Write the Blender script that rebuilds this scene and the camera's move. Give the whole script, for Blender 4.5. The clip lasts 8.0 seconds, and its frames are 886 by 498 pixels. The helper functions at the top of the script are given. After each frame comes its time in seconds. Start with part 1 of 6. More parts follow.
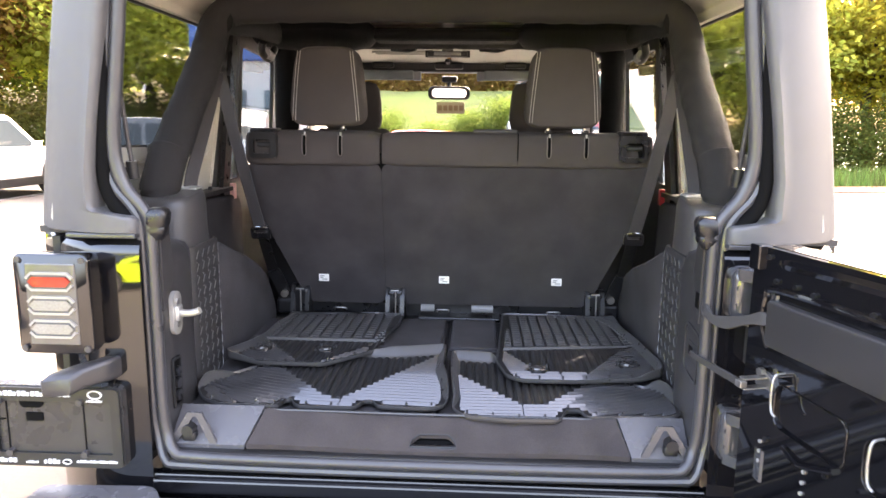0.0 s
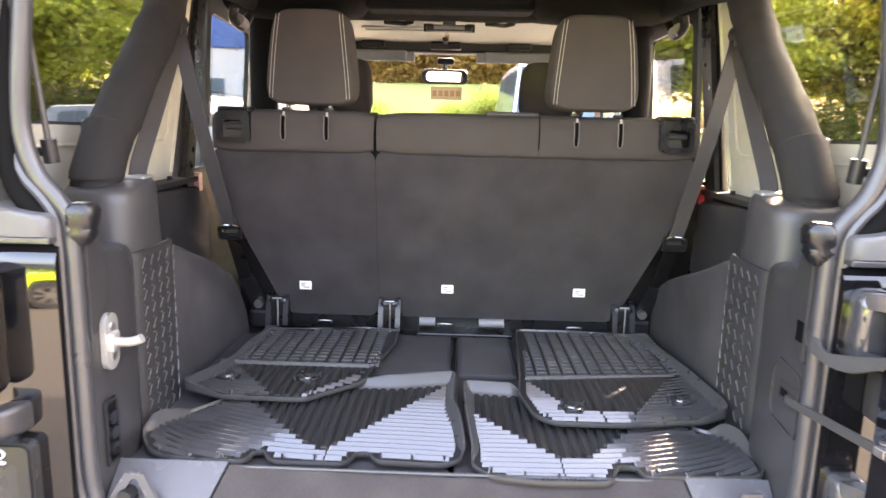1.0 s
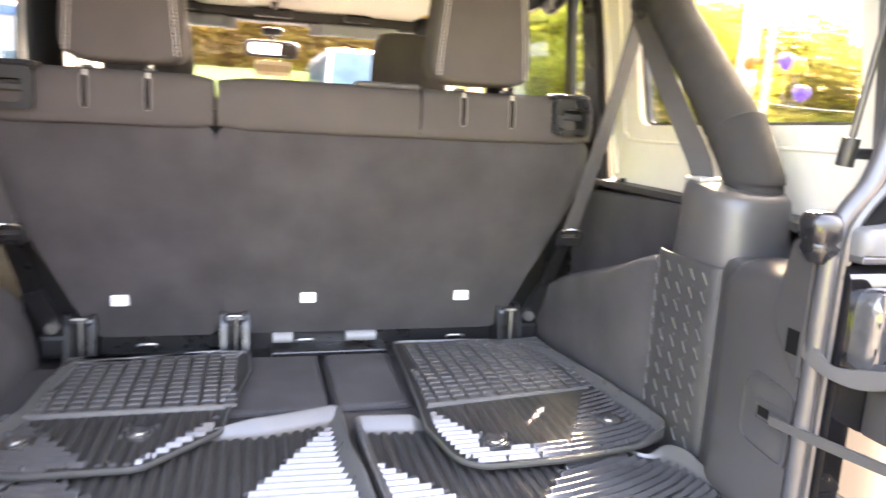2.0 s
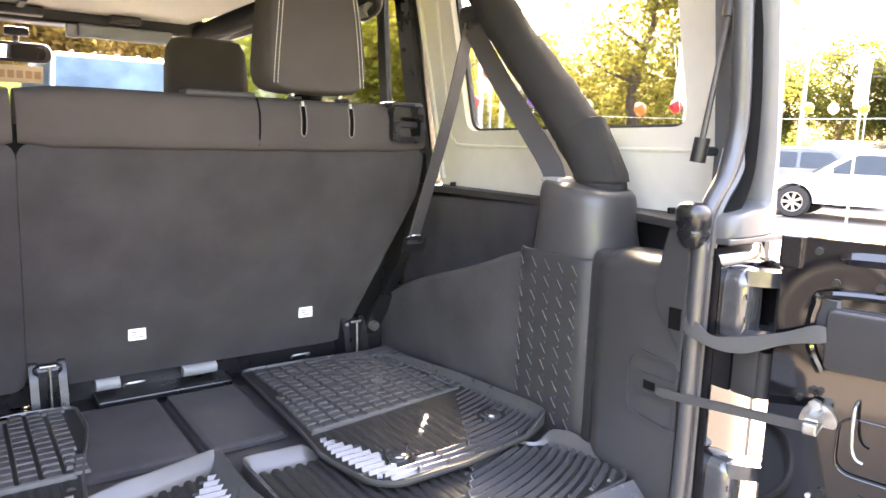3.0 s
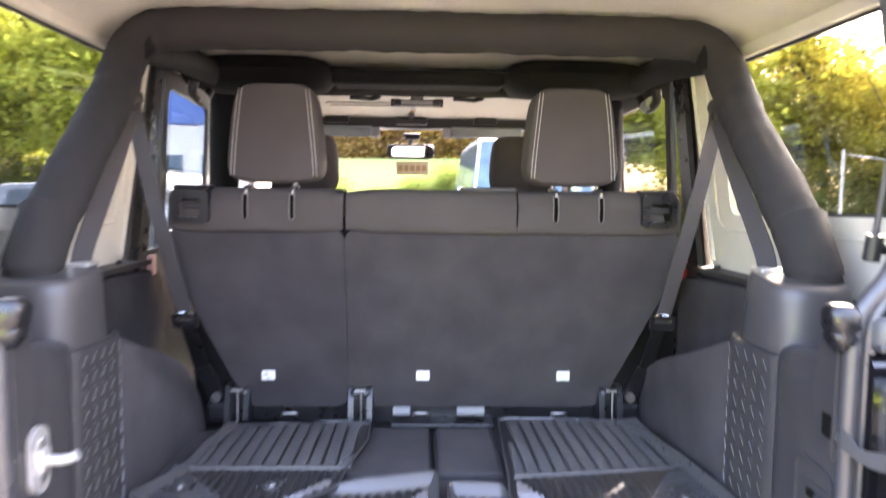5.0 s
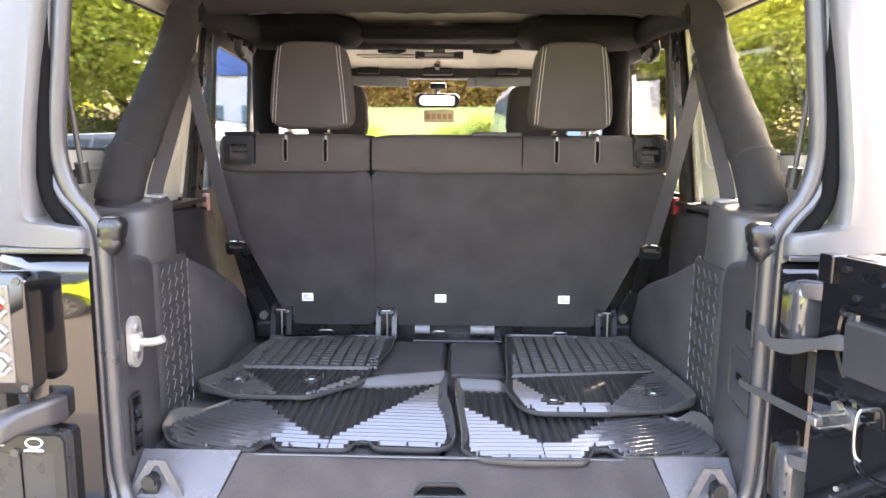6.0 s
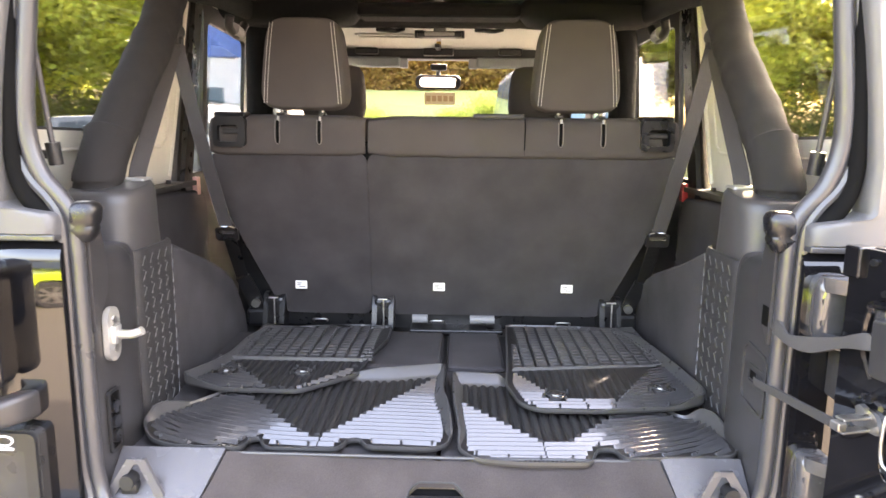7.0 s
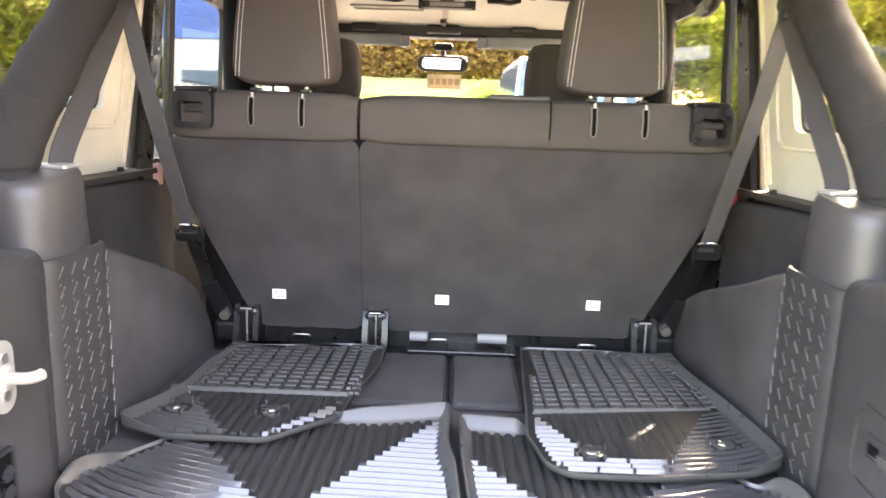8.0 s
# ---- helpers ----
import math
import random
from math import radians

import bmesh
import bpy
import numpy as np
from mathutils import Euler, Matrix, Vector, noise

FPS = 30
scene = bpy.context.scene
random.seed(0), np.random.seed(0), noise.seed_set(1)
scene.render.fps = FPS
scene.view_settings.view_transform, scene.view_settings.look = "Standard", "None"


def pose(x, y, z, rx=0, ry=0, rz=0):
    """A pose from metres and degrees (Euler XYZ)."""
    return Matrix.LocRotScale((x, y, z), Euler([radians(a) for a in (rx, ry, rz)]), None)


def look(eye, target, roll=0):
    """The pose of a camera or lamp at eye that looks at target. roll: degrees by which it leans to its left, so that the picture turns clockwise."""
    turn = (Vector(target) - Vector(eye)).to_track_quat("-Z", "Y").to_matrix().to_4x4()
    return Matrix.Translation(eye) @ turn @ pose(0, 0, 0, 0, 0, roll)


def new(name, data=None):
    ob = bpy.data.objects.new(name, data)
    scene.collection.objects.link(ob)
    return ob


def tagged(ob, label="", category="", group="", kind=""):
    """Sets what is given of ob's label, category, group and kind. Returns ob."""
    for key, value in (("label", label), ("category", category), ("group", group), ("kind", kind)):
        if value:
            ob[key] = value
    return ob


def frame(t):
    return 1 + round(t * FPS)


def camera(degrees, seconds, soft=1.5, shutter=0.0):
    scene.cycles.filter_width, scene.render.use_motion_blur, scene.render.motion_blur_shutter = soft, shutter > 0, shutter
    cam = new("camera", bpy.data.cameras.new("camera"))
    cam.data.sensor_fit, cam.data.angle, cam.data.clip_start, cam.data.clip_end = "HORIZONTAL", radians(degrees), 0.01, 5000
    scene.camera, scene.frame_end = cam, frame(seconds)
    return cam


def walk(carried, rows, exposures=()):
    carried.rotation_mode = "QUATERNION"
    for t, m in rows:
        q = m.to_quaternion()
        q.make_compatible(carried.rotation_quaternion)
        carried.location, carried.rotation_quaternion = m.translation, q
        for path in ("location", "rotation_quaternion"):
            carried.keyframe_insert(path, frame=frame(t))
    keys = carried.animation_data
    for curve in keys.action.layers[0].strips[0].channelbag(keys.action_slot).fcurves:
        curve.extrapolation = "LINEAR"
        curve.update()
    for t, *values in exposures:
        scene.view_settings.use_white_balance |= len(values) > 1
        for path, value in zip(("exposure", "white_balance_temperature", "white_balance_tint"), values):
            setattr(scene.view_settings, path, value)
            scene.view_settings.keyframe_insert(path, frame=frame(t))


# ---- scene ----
cam = camera(65.4, 8.0, shutter=0.45)
PATH = [
    (0, (0.107, -0.054, 1.546), (0.012, 1.913, 1.194), 0.6),
    (0.5, (0.078, 0.105, 1.526), (0.005, 2.071, 1.163), 1.1),
    (1, (0.016, 0.323, 1.507), (-0.022, 2.289, 1.14), 1.4),
    (1.5, (-0.013, 0.52, 1.476), (0.061, 2.484, 1.102), 2.5),
    (2, (-0.135, 0.677, 1.457), (0.385, 2.572, 1.086), 3.0),
    (2.2, (-0.21, 0.736, 1.464), (0.554, 2.546, 1.089), 2.3),
    (3.3, (-0.337, 0.801, 1.447), (0.832, 2.394, 1.138), 1.7),
    (3.5, (-0.338, 0.797, 1.449), (0.819, 2.401, 1.154), 1.7),
    (4, (-0.275, 0.769, 1.468), (0.727, 2.486, 1.255), 1.2),
    (4.5, (-0.107, 0.665, 1.535), (0.392, 2.6, 1.448), 0.9),
    (4.8, (-0.03, 0.575, 1.536), (0.116, 2.567, 1.437), 1.1),
    (5, (-0.024, 0.45, 1.515), (0.047, 2.443, 1.356), 0.7),
    (5.2, (-0.003, 0.329, 1.501), (0.006, 2.317, 1.283), 0.5),
    (6.3, (0.054, 0.166, 1.501), (0.008, 2.14, 1.186), 0.4),
    (6.5, (0.063, 0.179, 1.5), (0.009, 2.152, 1.174), 0.4),
    (7, (0.049, 0.254, 1.495), (0.008, 2.223, 1.147), 0.7),
    (7.5, (0.042, 0.433, 1.487), (0.04, 2.399, 1.118), 1.2),
    (8, (0.02, 0.604, 1.477), (-0.012, 2.568, 1.101), 1.9),
]
LIGHT = [(0.0, 4.46, 7450, 20), (1.0, 4.99, 7800, 20), (1.5, 5.34, 8000, 20), (2.0, 5.72, 8050, 20), (2.4, 5.5, 7850, 20), (3.5, 5.08, 7350, 22), (4.5, 4.86, 6800, 25), (5.2, 5.24, 6750, 23), (6.5, 5.02, 7850, 19), (7.0, 5.10, 8100, 19), (7.5, 5.24, 8150, 19), (8.0, 5.51, 8150, 19)]
walk(cam, [(t, look(eye, target, roll)) for t, eye, target, roll in PATH], LIGHT)

# ---- world, sun, exposure ----
SUN_AZ, SUN_EL = radians(36), radians(35)       # azimuth from +y towards +x
sun_way = Vector((math.sin(SUN_AZ) * math.cos(SUN_EL), math.cos(SUN_AZ) * math.cos(SUN_EL), math.sin(SUN_EL)))
world = bpy.data.worlds.new("sky")
scene.world = world
world.use_nodes = True
wn = world.node_tree.nodes
sky = wn.new("ShaderNodeTexSky")
sky.sky_type = "NISHITA"
sky.sun_disc = False
sky.sun_elevation, sky.sun_rotation = SUN_EL, SUN_AZ
sky.dust_density, sky.ozone_density, sky.air_density = 8.0, 0.5, 1.0
wn["Background"].inputs["Strength"].default_value = 0.15
world.node_tree.links.new(sky.outputs["Color"], wn["Background"].inputs["Color"])
sun = new("sun", bpy.data.lights.new("sun", "SUN"))
sun.data.energy, sun.data.angle, sun.data.color = 2.1, radians(0.6), (1.0, 0.94, 0.85)
sun.matrix_world = look(sun_way * 50, (0, 0, 0))


# ---- materials ----
def material(name, color, rough=0.5, metal=0.0, var=0.15, scale=30.0, bump=0.0, bump_scale=400.0, spec=0.5, coat=0.0,
             color2=None, big=3.0, rough_var=0.1, emission=0.0, random=0.0, stretch=(1, 1, 1)):
    m = bpy.data.materials.new(name)
    m.use_nodes = True
    nt = m.node_tree
    n, l = nt.nodes, nt.links
    b = n["Principled BSDF"]
    b.inputs["Roughness"].default_value = rough
    b.inputs["Metallic"].default_value = metal
    b.inputs["Specular IOR Level"].default_value = spec
    b.inputs["Coat Weight"].default_value = coat
    b.inputs["Coat Roughness"].default_value = 0.04
    tc = n.new("ShaderNodeTexCoord")
    mp = n.new("ShaderNodeMapping")
    mp.inputs["Scale"].default_value = stretch
    l.new(tc.outputs["Object"], mp.inputs["Vector"])

    def tex(s, detail=3.0):
        t = n.new("ShaderNodeTexNoise")
        t.inputs["Scale"].default_value = s
        t.inputs["Detail"].default_value = detail
        l.new(mp.outputs["Vector"], t.inputs["Vector"])
        return t

    fine, coarse = tex(scale), tex(big, 4.0)
    add = n.new("ShaderNodeMath")
    add.operation = "ADD"
    l.new(fine.outputs["Fac"], add.inputs[0])
    l.new(coarse.outputs["Fac"], add.inputs[1])
    ramp = n.new("ShaderNodeMapRange")
    ramp.inputs["From Min"].default_value, ramp.inputs["From Max"].default_value = 0.7, 1.3
    l.new(add.outputs[0], ramp.inputs["Value"])
    mix = n.new("ShaderNodeMix")
    mix.data_type = "RGBA"
    c = Vector(color)
    lo = c * (1 - var)
    hi = Vector(color2) if color2 else c * (1 + var)
    mix.inputs[6].default_value = (*lo, 1)
    mix.inputs[7].default_value = (*[min(1, v) for v in hi], 1)
    l.new(ramp.outputs["Result"], mix.inputs[0])
    out = mix.outputs[2]
    if random:
        info = n.new("ShaderNodeNewGeometry")
        hsv = n.new("ShaderNodeHueSaturation")
        mr = n.new("ShaderNodeMapRange")
        mr.inputs["To Min"].default_value, mr.inputs["To Max"].default_value = 1 - random, 1 + random
        l.new(info.outputs["Random Per Island"], mr.inputs["Value"])
        l.new(mr.outputs["Result"], hsv.inputs["Value"])
        mr2 = n.new("ShaderNodeMapRange")
        mr2.inputs["To Min"].default_value, mr2.inputs["To Max"].default_value = 0.5 - random * 0.1, 0.5 + random * 0.06
        l.new(info.outputs["Random Per Island"], mr2.inputs["Value"])
        l.new(mr2.outputs["Result"], hsv.inputs["Hue"])
        l.new(out, hsv.inputs["Color"])
        out = hsv.outputs["Color"]
    l.new(out, b.inputs["Base Color"])
    if rough_var:
        rr = n.new("ShaderNodeMapRange")
        rr.inputs["From Min"].default_value, rr.inputs["From Max"].default_value = 0.6, 1.4
        rr.inputs["To Min"].default_value, rr.inputs["To Max"].default_value = max(0, rough - rough_var), min(1, rough + rough_var)
        l.new(add.outputs[0], rr.inputs["Value"])
        l.new(rr.outputs["Result"], b.inputs["Roughness"])
    if bump:
        t = tex(bump_scale, 2.0)
        bp = n.new("ShaderNodeBump")
        bp.inputs["Strength"].default_value = bump
        bp.inputs["Distance"].default_value = 0.002
        l.new(t.outputs["Fac"], bp.inputs["Height"])
        l.new(bp.outputs["Normal"], b.inputs["Normal"])
    return m


def glass_material(name, color, rough=0.0):
    m = bpy.data.materials.new(name)
    m.use_nodes = True
    b = m.node_tree.nodes["Principled BSDF"]
    b.inputs["Base Color"].default_value = (*color, 1)
    b.inputs["Transmission Weight"].default_value = 1.0
    b.inputs["Roughness"].default_value = rough
    b.inputs["IOR"].default_value = 1.45
    return m


PAINT = material("black_paint", (0.005, 0.005, 0.006), 0.05, var=0.1, spec=0.45, rough_var=0.02, bump=0.05, bump_scale=9, coat=0.6)
HARDTOP = material("hardtop_shell", (0.079, 0.0785, 0.079), 0.38, var=0.06, bump=0.25, bump_scale=900, big=5)
LINER = material("hardtop_liner", (0.625, 0.60, 0.52), 0.6, var=0.04, bump=0.15, bump_scale=700, big=4)
# Cream liner darkened in colour for the dimmer light at the front roof.
PANELIN = material("dimmed_roof_panel", (0.37, 0.365, 0.32), 0.65, var=0.05, bump=0.15, bump_scale=700, big=4)
PLASTIC = material("black_plastic", (0.014, 0.014, 0.0145), 0.45, var=0.12, bump=0.12, bump_scale=450, rough_var=0.05)
SATIN = material("satin_plastic", (0.049, 0.0465, 0.047), 0.42, var=0.06, bump=0.06, bump_scale=420, rough_var=0.03)
JAMB = material("jamb_plastic", (0.034, 0.0326, 0.0333), 0.36, var=0.06, bump=0.06, bump_scale=420, rough_var=0.03)
SILLP = material("scuffed_plastic", (0.075, 0.074, 0.078), 0.25, var=0.06, bump=0.15, bump_scale=400, big=14)
CARPET = material("black_carpet", (0.062, 0.0585, 0.061), 0.95, var=0.35, scale=900, bump=0.8, bump_scale=1500, big=7, spec=0.2)
FLAP = material("worn_carpet", (0.053, 0.046, 0.045), 0.9, var=0.3, scale=500, bump=0.7, bump_scale=1300, big=12, spec=0.2)
FABRIC = material("seat_fabric", (0.063, 0.0555, 0.053), 0.9, var=0.18, scale=1400, bump=0.6, bump_scale=2200, big=5, spec=0.25)
BACKCLOTH = material("seat_back_carpet", (0.048, 0.0445, 0.047), 0.95, var=0.3, scale=1100, bump=0.7, bump_scale=1800, big=9, spec=0.2)
# One mat rubber: grid and rim paler as lit, base and long ribs darker as shaded.
RUBBER = material("mat_rubber", (0.038, 0.037, 0.038), 0.22, var=0.10, scale=25, rough_var=0.02, spec=1.0, coat=0.8)
GRIDRUB = material("lit_grid_rubber", (0.060, 0.058, 0.058), 0.42, var=0.12, scale=60, rough_var=0.05, spec=0.6)
# Paler than the tread panel: sky highlights on the bars put into colour.
TREADBAR = material("highlit_tread_bars", (0.075, 0.075, 0.075), 0.24, var=0.2, scale=90, spec=1.0)
MATBASE = material("shaded_base_rubber", (0.017, 0.0163, 0.0163), 0.42, var=0.2, scale=200, bump=0.15, bump_scale=700)
LONGRUB = material("shaded_long_rib_rubber", (0.022, 0.0215, 0.0215), 0.55, var=0.12, scale=80, spec=0.28)
RIMRUB = material("lit_smooth_rim_rubber", (0.055, 0.054, 0.054), 0.30, var=0.05, scale=40, rough_var=0.04, spec=0.7)
RUBBERM = material("matt_rubber", (0.03, 0.0285, 0.0285), 0.55, var=0.2, bump=0.2, bump_scale=900)
SEAL = material("door_seal", (0.042, 0.042, 0.045), 0.31, var=0.12, scale=20, rough_var=0.05, spec=0.6)
PADDING = material("bar_padding", (0.024, 0.0224, 0.0226), 0.85, var=0.2, scale=700, bump=0.6, bump_scale=1400, spec=0.3)
# Near-black copy of the padding; its colour darkens the dim front cabin.
DIMCLOTH = material("dimmed_front_cloth", (0.008, 0.0078, 0.008), 0.8, var=0.2, scale=500, bump=0.4, bump_scale=1200, spec=0.15)
BELT = material("belt_webbing", (0.056, 0.053, 0.055), 0.7, var=0.15, scale=900, bump=0.5, bump_scale=1600, spec=0.3)
STRAP = material("grey_webbing", (0.042, 0.040, 0.039), 0.75, var=0.2, scale=400, bump=0.4, bump_scale=900)
ZINC = material("bare_metal", (0.42, 0.41, 0.39), 0.45, metal=1.0, var=0.15, scale=90, bump=0.1, bump_scale=300)
PALE = material("pale_metal", (0.5, 0.49, 0.46), 0.4, metal=0.6, var=0.08, scale=120)
CHROME = material("chrome", (0.8, 0.8, 0.8), 0.08, metal=1.0, var=0.03, rough_var=0.03)
LABELW = material("label_white", (0.8, 0.8, 0.78), 0.5, var=0.05)
LABELG = material("label_grey", (0.22, 0.22, 0.225), 0.5, var=0.1)
PIPING = material("pale_piping", (0.15, 0.135, 0.125), 0.8, var=0.15, scale=600)
STITCH = material("grey_thread", (0.42, 0.4, 0.37), 0.8, var=0.2, scale=900)
LENSR = material("red_lens", (0.3, 0.02, 0.012), 0.15, var=0.1, coat=0.6)
LENSC = material("clear_lens", (0.2, 0.195, 0.17), 0.15, var=0.2, scale=180, coat=0.6)
LENSW = material("white_light_bar", (0.27, 0.255, 0.23), 0.35, var=0.06)
LAMPFACE = material("smoked_bezel", (0.10, 0.095, 0.085), 0.18, var=0.1, coat=0.6)
BLACKP = material("gloss_black_plastic", (0.009, 0.009, 0.010), 0.3, var=0.15, bump=0.1, bump_scale=500)
# Near-black colour in place of the shade inside slots, slits, holes and grooves.
DARK = material("void_shade", (0.005, 0.005, 0.005), 0.9, var=0.1, spec=0.05)
REDTAB = material("red_plastic", (0.45, 0.02, 0.03), 0.4, var=0.1)
VISOR = material("grey_vinyl", (0.19, 0.205, 0.21), 0.65, var=0.06, bump=0.3, bump_scale=900)
PLATE = material("plate_plastic", (0.03, 0.03, 0.03), 0.3, var=0.15, bump=0.1)
PRINT = material("white_print", (0.78, 0.77, 0.75), 0.5, var=0.05)
MIRROR = material("mirror_glass", (0.9, 0.9, 0.9), 0.01, metal=1.0, var=0.01, rough_var=0.0)
GLASS = glass_material("clear_glass", (0.93, 0.96, 0.94), 0.022)
TINT = glass_material("tinted_glass", (0.46, 0.48, 0.455), 0.018)
ASPHALT = material("pale_asphalt", (0.108, 0.098, 0.084), 0.9, var=0.2, scale=60, bump=0.5, bump_scale=120, big=0.4)
CONCRETE = material("kerb_concrete", (0.42, 0.40, 0.37), 0.9, var=0.12, scale=40, bump=0.3, bump_scale=90, big=1.5)
GRASS = material("lawn", (0.06, 0.09, 0.014), 0.9, var=0.45, scale=25, bump=0.6, bump_scale=60, big=0.8)
BLADE = material("grass_blades", (0.13, 0.21, 0.035), 0.7, var=0.2, random=0.45, rough_var=0.0)
MULCH = material("red_mulch", (0.19, 0.07, 0.045), 0.95, var=0.35, scale=40, bump=0.8, bump_scale=60)
BARK = material("bark", (0.085, 0.06, 0.045), 0.95, var=0.3, scale=12, bump=0.8, bump_scale=30, stretch=(1, 1, 0.25))
LINEP = material("lot_paint", (0.7, 0.69, 0.66), 0.8, var=0.1, scale=30)


def leaf_material(name, color):
    m = material(name, color, 0.7, var=0.2, scale=8, random=0.22, rough_var=0.0, spec=0.05)
    nt = m.node_tree
    b, o = nt.nodes["Principled BSDF"], nt.nodes["Material Output"]
    tr = nt.nodes.new("ShaderNodeBsdfTranslucent")
    src = b.inputs["Base Color"].links[0].from_socket
    nt.links.new(src, tr.inputs["Color"])
    mx = nt.nodes.new("ShaderNodeMixShader")
    mx.inputs[0].default_value = 0.68
    nt.links.new(b.outputs[0], mx.inputs[1])
    nt.links.new(tr.outputs[0], mx.inputs[2])
    nt.links.new(mx.outputs[0], o.inputs["Surface"])
    return m


LEAF_GREEN = leaf_material("green_leaves", (0.11, 0.14, 0.035))
LEAF_YELLOW = leaf_material("yellow_leaves", (0.36, 0.33, 0.05))
LEAF_LIME = leaf_material("lime_leaves", (0.42, 0.45, 0.085))
LEAF_OLIVE = leaf_material("olive_leaves", (0.165, 0.16, 0.04))
LEAF_DEEP = leaf_material("deep_green_leaves", (0.058, 0.066, 0.016))
LEAF_OCHRE = leaf_material("ochre_leaves", (0.125, 0.108, 0.020))
LEAF_RUST = leaf_material("rust_leaves", (0.33, 0.22, 0.06))


# ---- mesh helpers ----
def part(name, bm, mat, parent=None, label="", smooth=False):
    me = bpy.data.meshes.new(name)
    bmesh.ops.recalc_face_normals(bm, faces=bm.faces)
    if smooth:
        for f in bm.faces:
            f.smooth = True
    bm.to_mesh(me)
    bm.free()
    me.materials.append(mat)
    if smooth:
        me.set_sharp_from_angle(angle=radians(40))
    ob = new(name, me)
    if parent:
        ob.parent = parent
    if label:
        ob["label"] = label
    return ob


def thing(name, label, category, group="", kind="", at=(0, 0, 0)):
    e = new(name)
    e.location = at
    e.empty_display_size = 0.05
    return tagged(e, label, category, group, kind)


def box(bm, x0, x1, y0, y1, z0, z1, bevel=0.0, m=None, seg=2):
    vs = [bm.verts.new((x, y, z)) for x in (x0, x1) for y in (y0, y1) for z in (z0, z1)]
    q = [(0, 1, 3, 2), (4, 6, 7, 5), (0, 4, 5, 1), (2, 3, 7, 6), (0, 2, 6, 4), (1, 5, 7, 3)]
    fs = [bm.faces.new([vs[i] for i in f]) for f in q]
    if bevel:
        es = list({e for f in fs for e in f.edges})
        r = bmesh.ops.bevel(bm, geom=es, offset=bevel, segments=seg, profile=0.5, affect="EDGES")
        vs = list({v for v in r["verts"]} | {v for v in vs if v.is_valid})
    if m is not None:
        for v in vs:
            if v.is_valid:
                v.co = m @ v.co
    return vs


def rrect(cx, cy, w, h, r, n=5):
    pts = []
    for sx, sy, a0 in ((1, 1, 0), (-1, 1, 90), (-1, -1, 180), (1, -1, 270)):
        for i in range(n + 1):
            a = radians(a0 + 90 * i / n)
            pts.append((cx + sx * (w / 2 - r) + r * math.cos(a), cy + sy * (h / 2 - r) + r * math.sin(a)))
    return pts


def rounded(poly, r, n=4):
    """A polygon with its corners rounded."""
    out = []
    k = len(poly)
    for i in range(k):
        p0, p1, p2 = Vector(poly[i - 1]), Vector(poly[i]), Vector(poly[(i + 1) % k])
        a, b = p0 - p1, p2 - p1
        d = min(r, a.length * 0.45, b.length * 0.45)
        s, e = p1 + a.normalized() * d, p1 + b.normalized() * d
        for j in range(n + 1):
            t = j / n
            q = s * (1 - t) ** 2 + p1 * 2 * t * (1 - t) + e * t * t
            out.append((q.x, q.y))
    return out


def plate(bm, outer, holes, place, lo, hi):
    """A plate with holes: outlines in (u, v), place(u, v, w) gives the point at depth w from lo to hi."""
    loops = [outer, *holes]
    rows = []
    for w in (lo, hi):
        edges, ring = [], []
        for loop in loops:
            vs = [bm.verts.new(place(u, v, w)) for u, v in loop]
            edges += [bm.edges.new((vs[i - 1], vs[i])) for i in range(len(vs))]
            ring.append(vs)
        bmesh.ops.triangle_fill(bm, edges=edges, use_beauty=True)
        rows.append(ring)
    for a, b in zip(*rows):
        for i in range(len(a)):
            bm.faces.new((a[i - 1], a[i], b[i], b[i - 1]))


def sweep(bm, pts, profile, up=(0, 0, 1), closed=False, caps=True, scales=None):
    """Sweeps a profile (side, up) along points."""
    pts = [Vector(p) for p in pts]
    up = Vector(up)
    rings = []
    n = len(pts)
    for i, p in enumerate(pts):
        a = pts[(i - 1) % n] if closed or i else p
        b = pts[(i + 1) % n] if closed or i < n - 1 else p
        d = (b - a).normalized()
        side = d.cross(up)
        if side.length < 1e-4:
            side = d.cross(Vector((0.3, 1, 0.1)))
        side.normalize()
        u = side.cross(d).normalized()
        k = scales[i] if scales else 1.0
        rings.append([bm.verts.new(p + side * s * k + u * v * k) for s, v in profile])
    m = len(profile)
    for i in range(n if closed else n - 1):
        a, b = rings[i], rings[(i + 1) % n]
        for j in range(m):
            bm.faces.new((a[j - 1], a[j], b[j], b[j - 1]))
    if caps and not closed:
        bm.faces.new(rings[0])
        bm.faces.new(list(reversed(rings[-1])))


def circle(r, n=10, flat=1.0):
    return [(r * math.cos(2 * math.pi * i / n), r * flat * math.sin(2 * math.pi * i / n)) for i in range(n)]


def curve(pts, n=6):
    """A smooth line through points."""
    p = [Vector(q) for q in pts]
    p = [p[0] * 2 - p[1], *p, p[-1] * 2 - p[-2]]
    out = []
    for i in range(1, len(p) - 2):
        for j in range(n):
            t = j / n
            a, b, c, d = p[i - 1:i + 3]
            out.append(0.5 * ((2 * b) + (c - a) * t + (2 * a - 5 * b + 4 * c - d) * t * t + (3 * b - a - 3 * c + d) * t ** 3))
    out.append(p[-2])
    return out


def cyl(bm, a, b, r, n=12, r2=None):
    sweep(bm, [a, b], circle(r, n), up=(0.31, 0.2, 0.93) if abs((Vector(b) - Vector(a)).normalized().z) < 0.9 else (1, 0.1, 0), scales=[1, (r2 or r) / r])


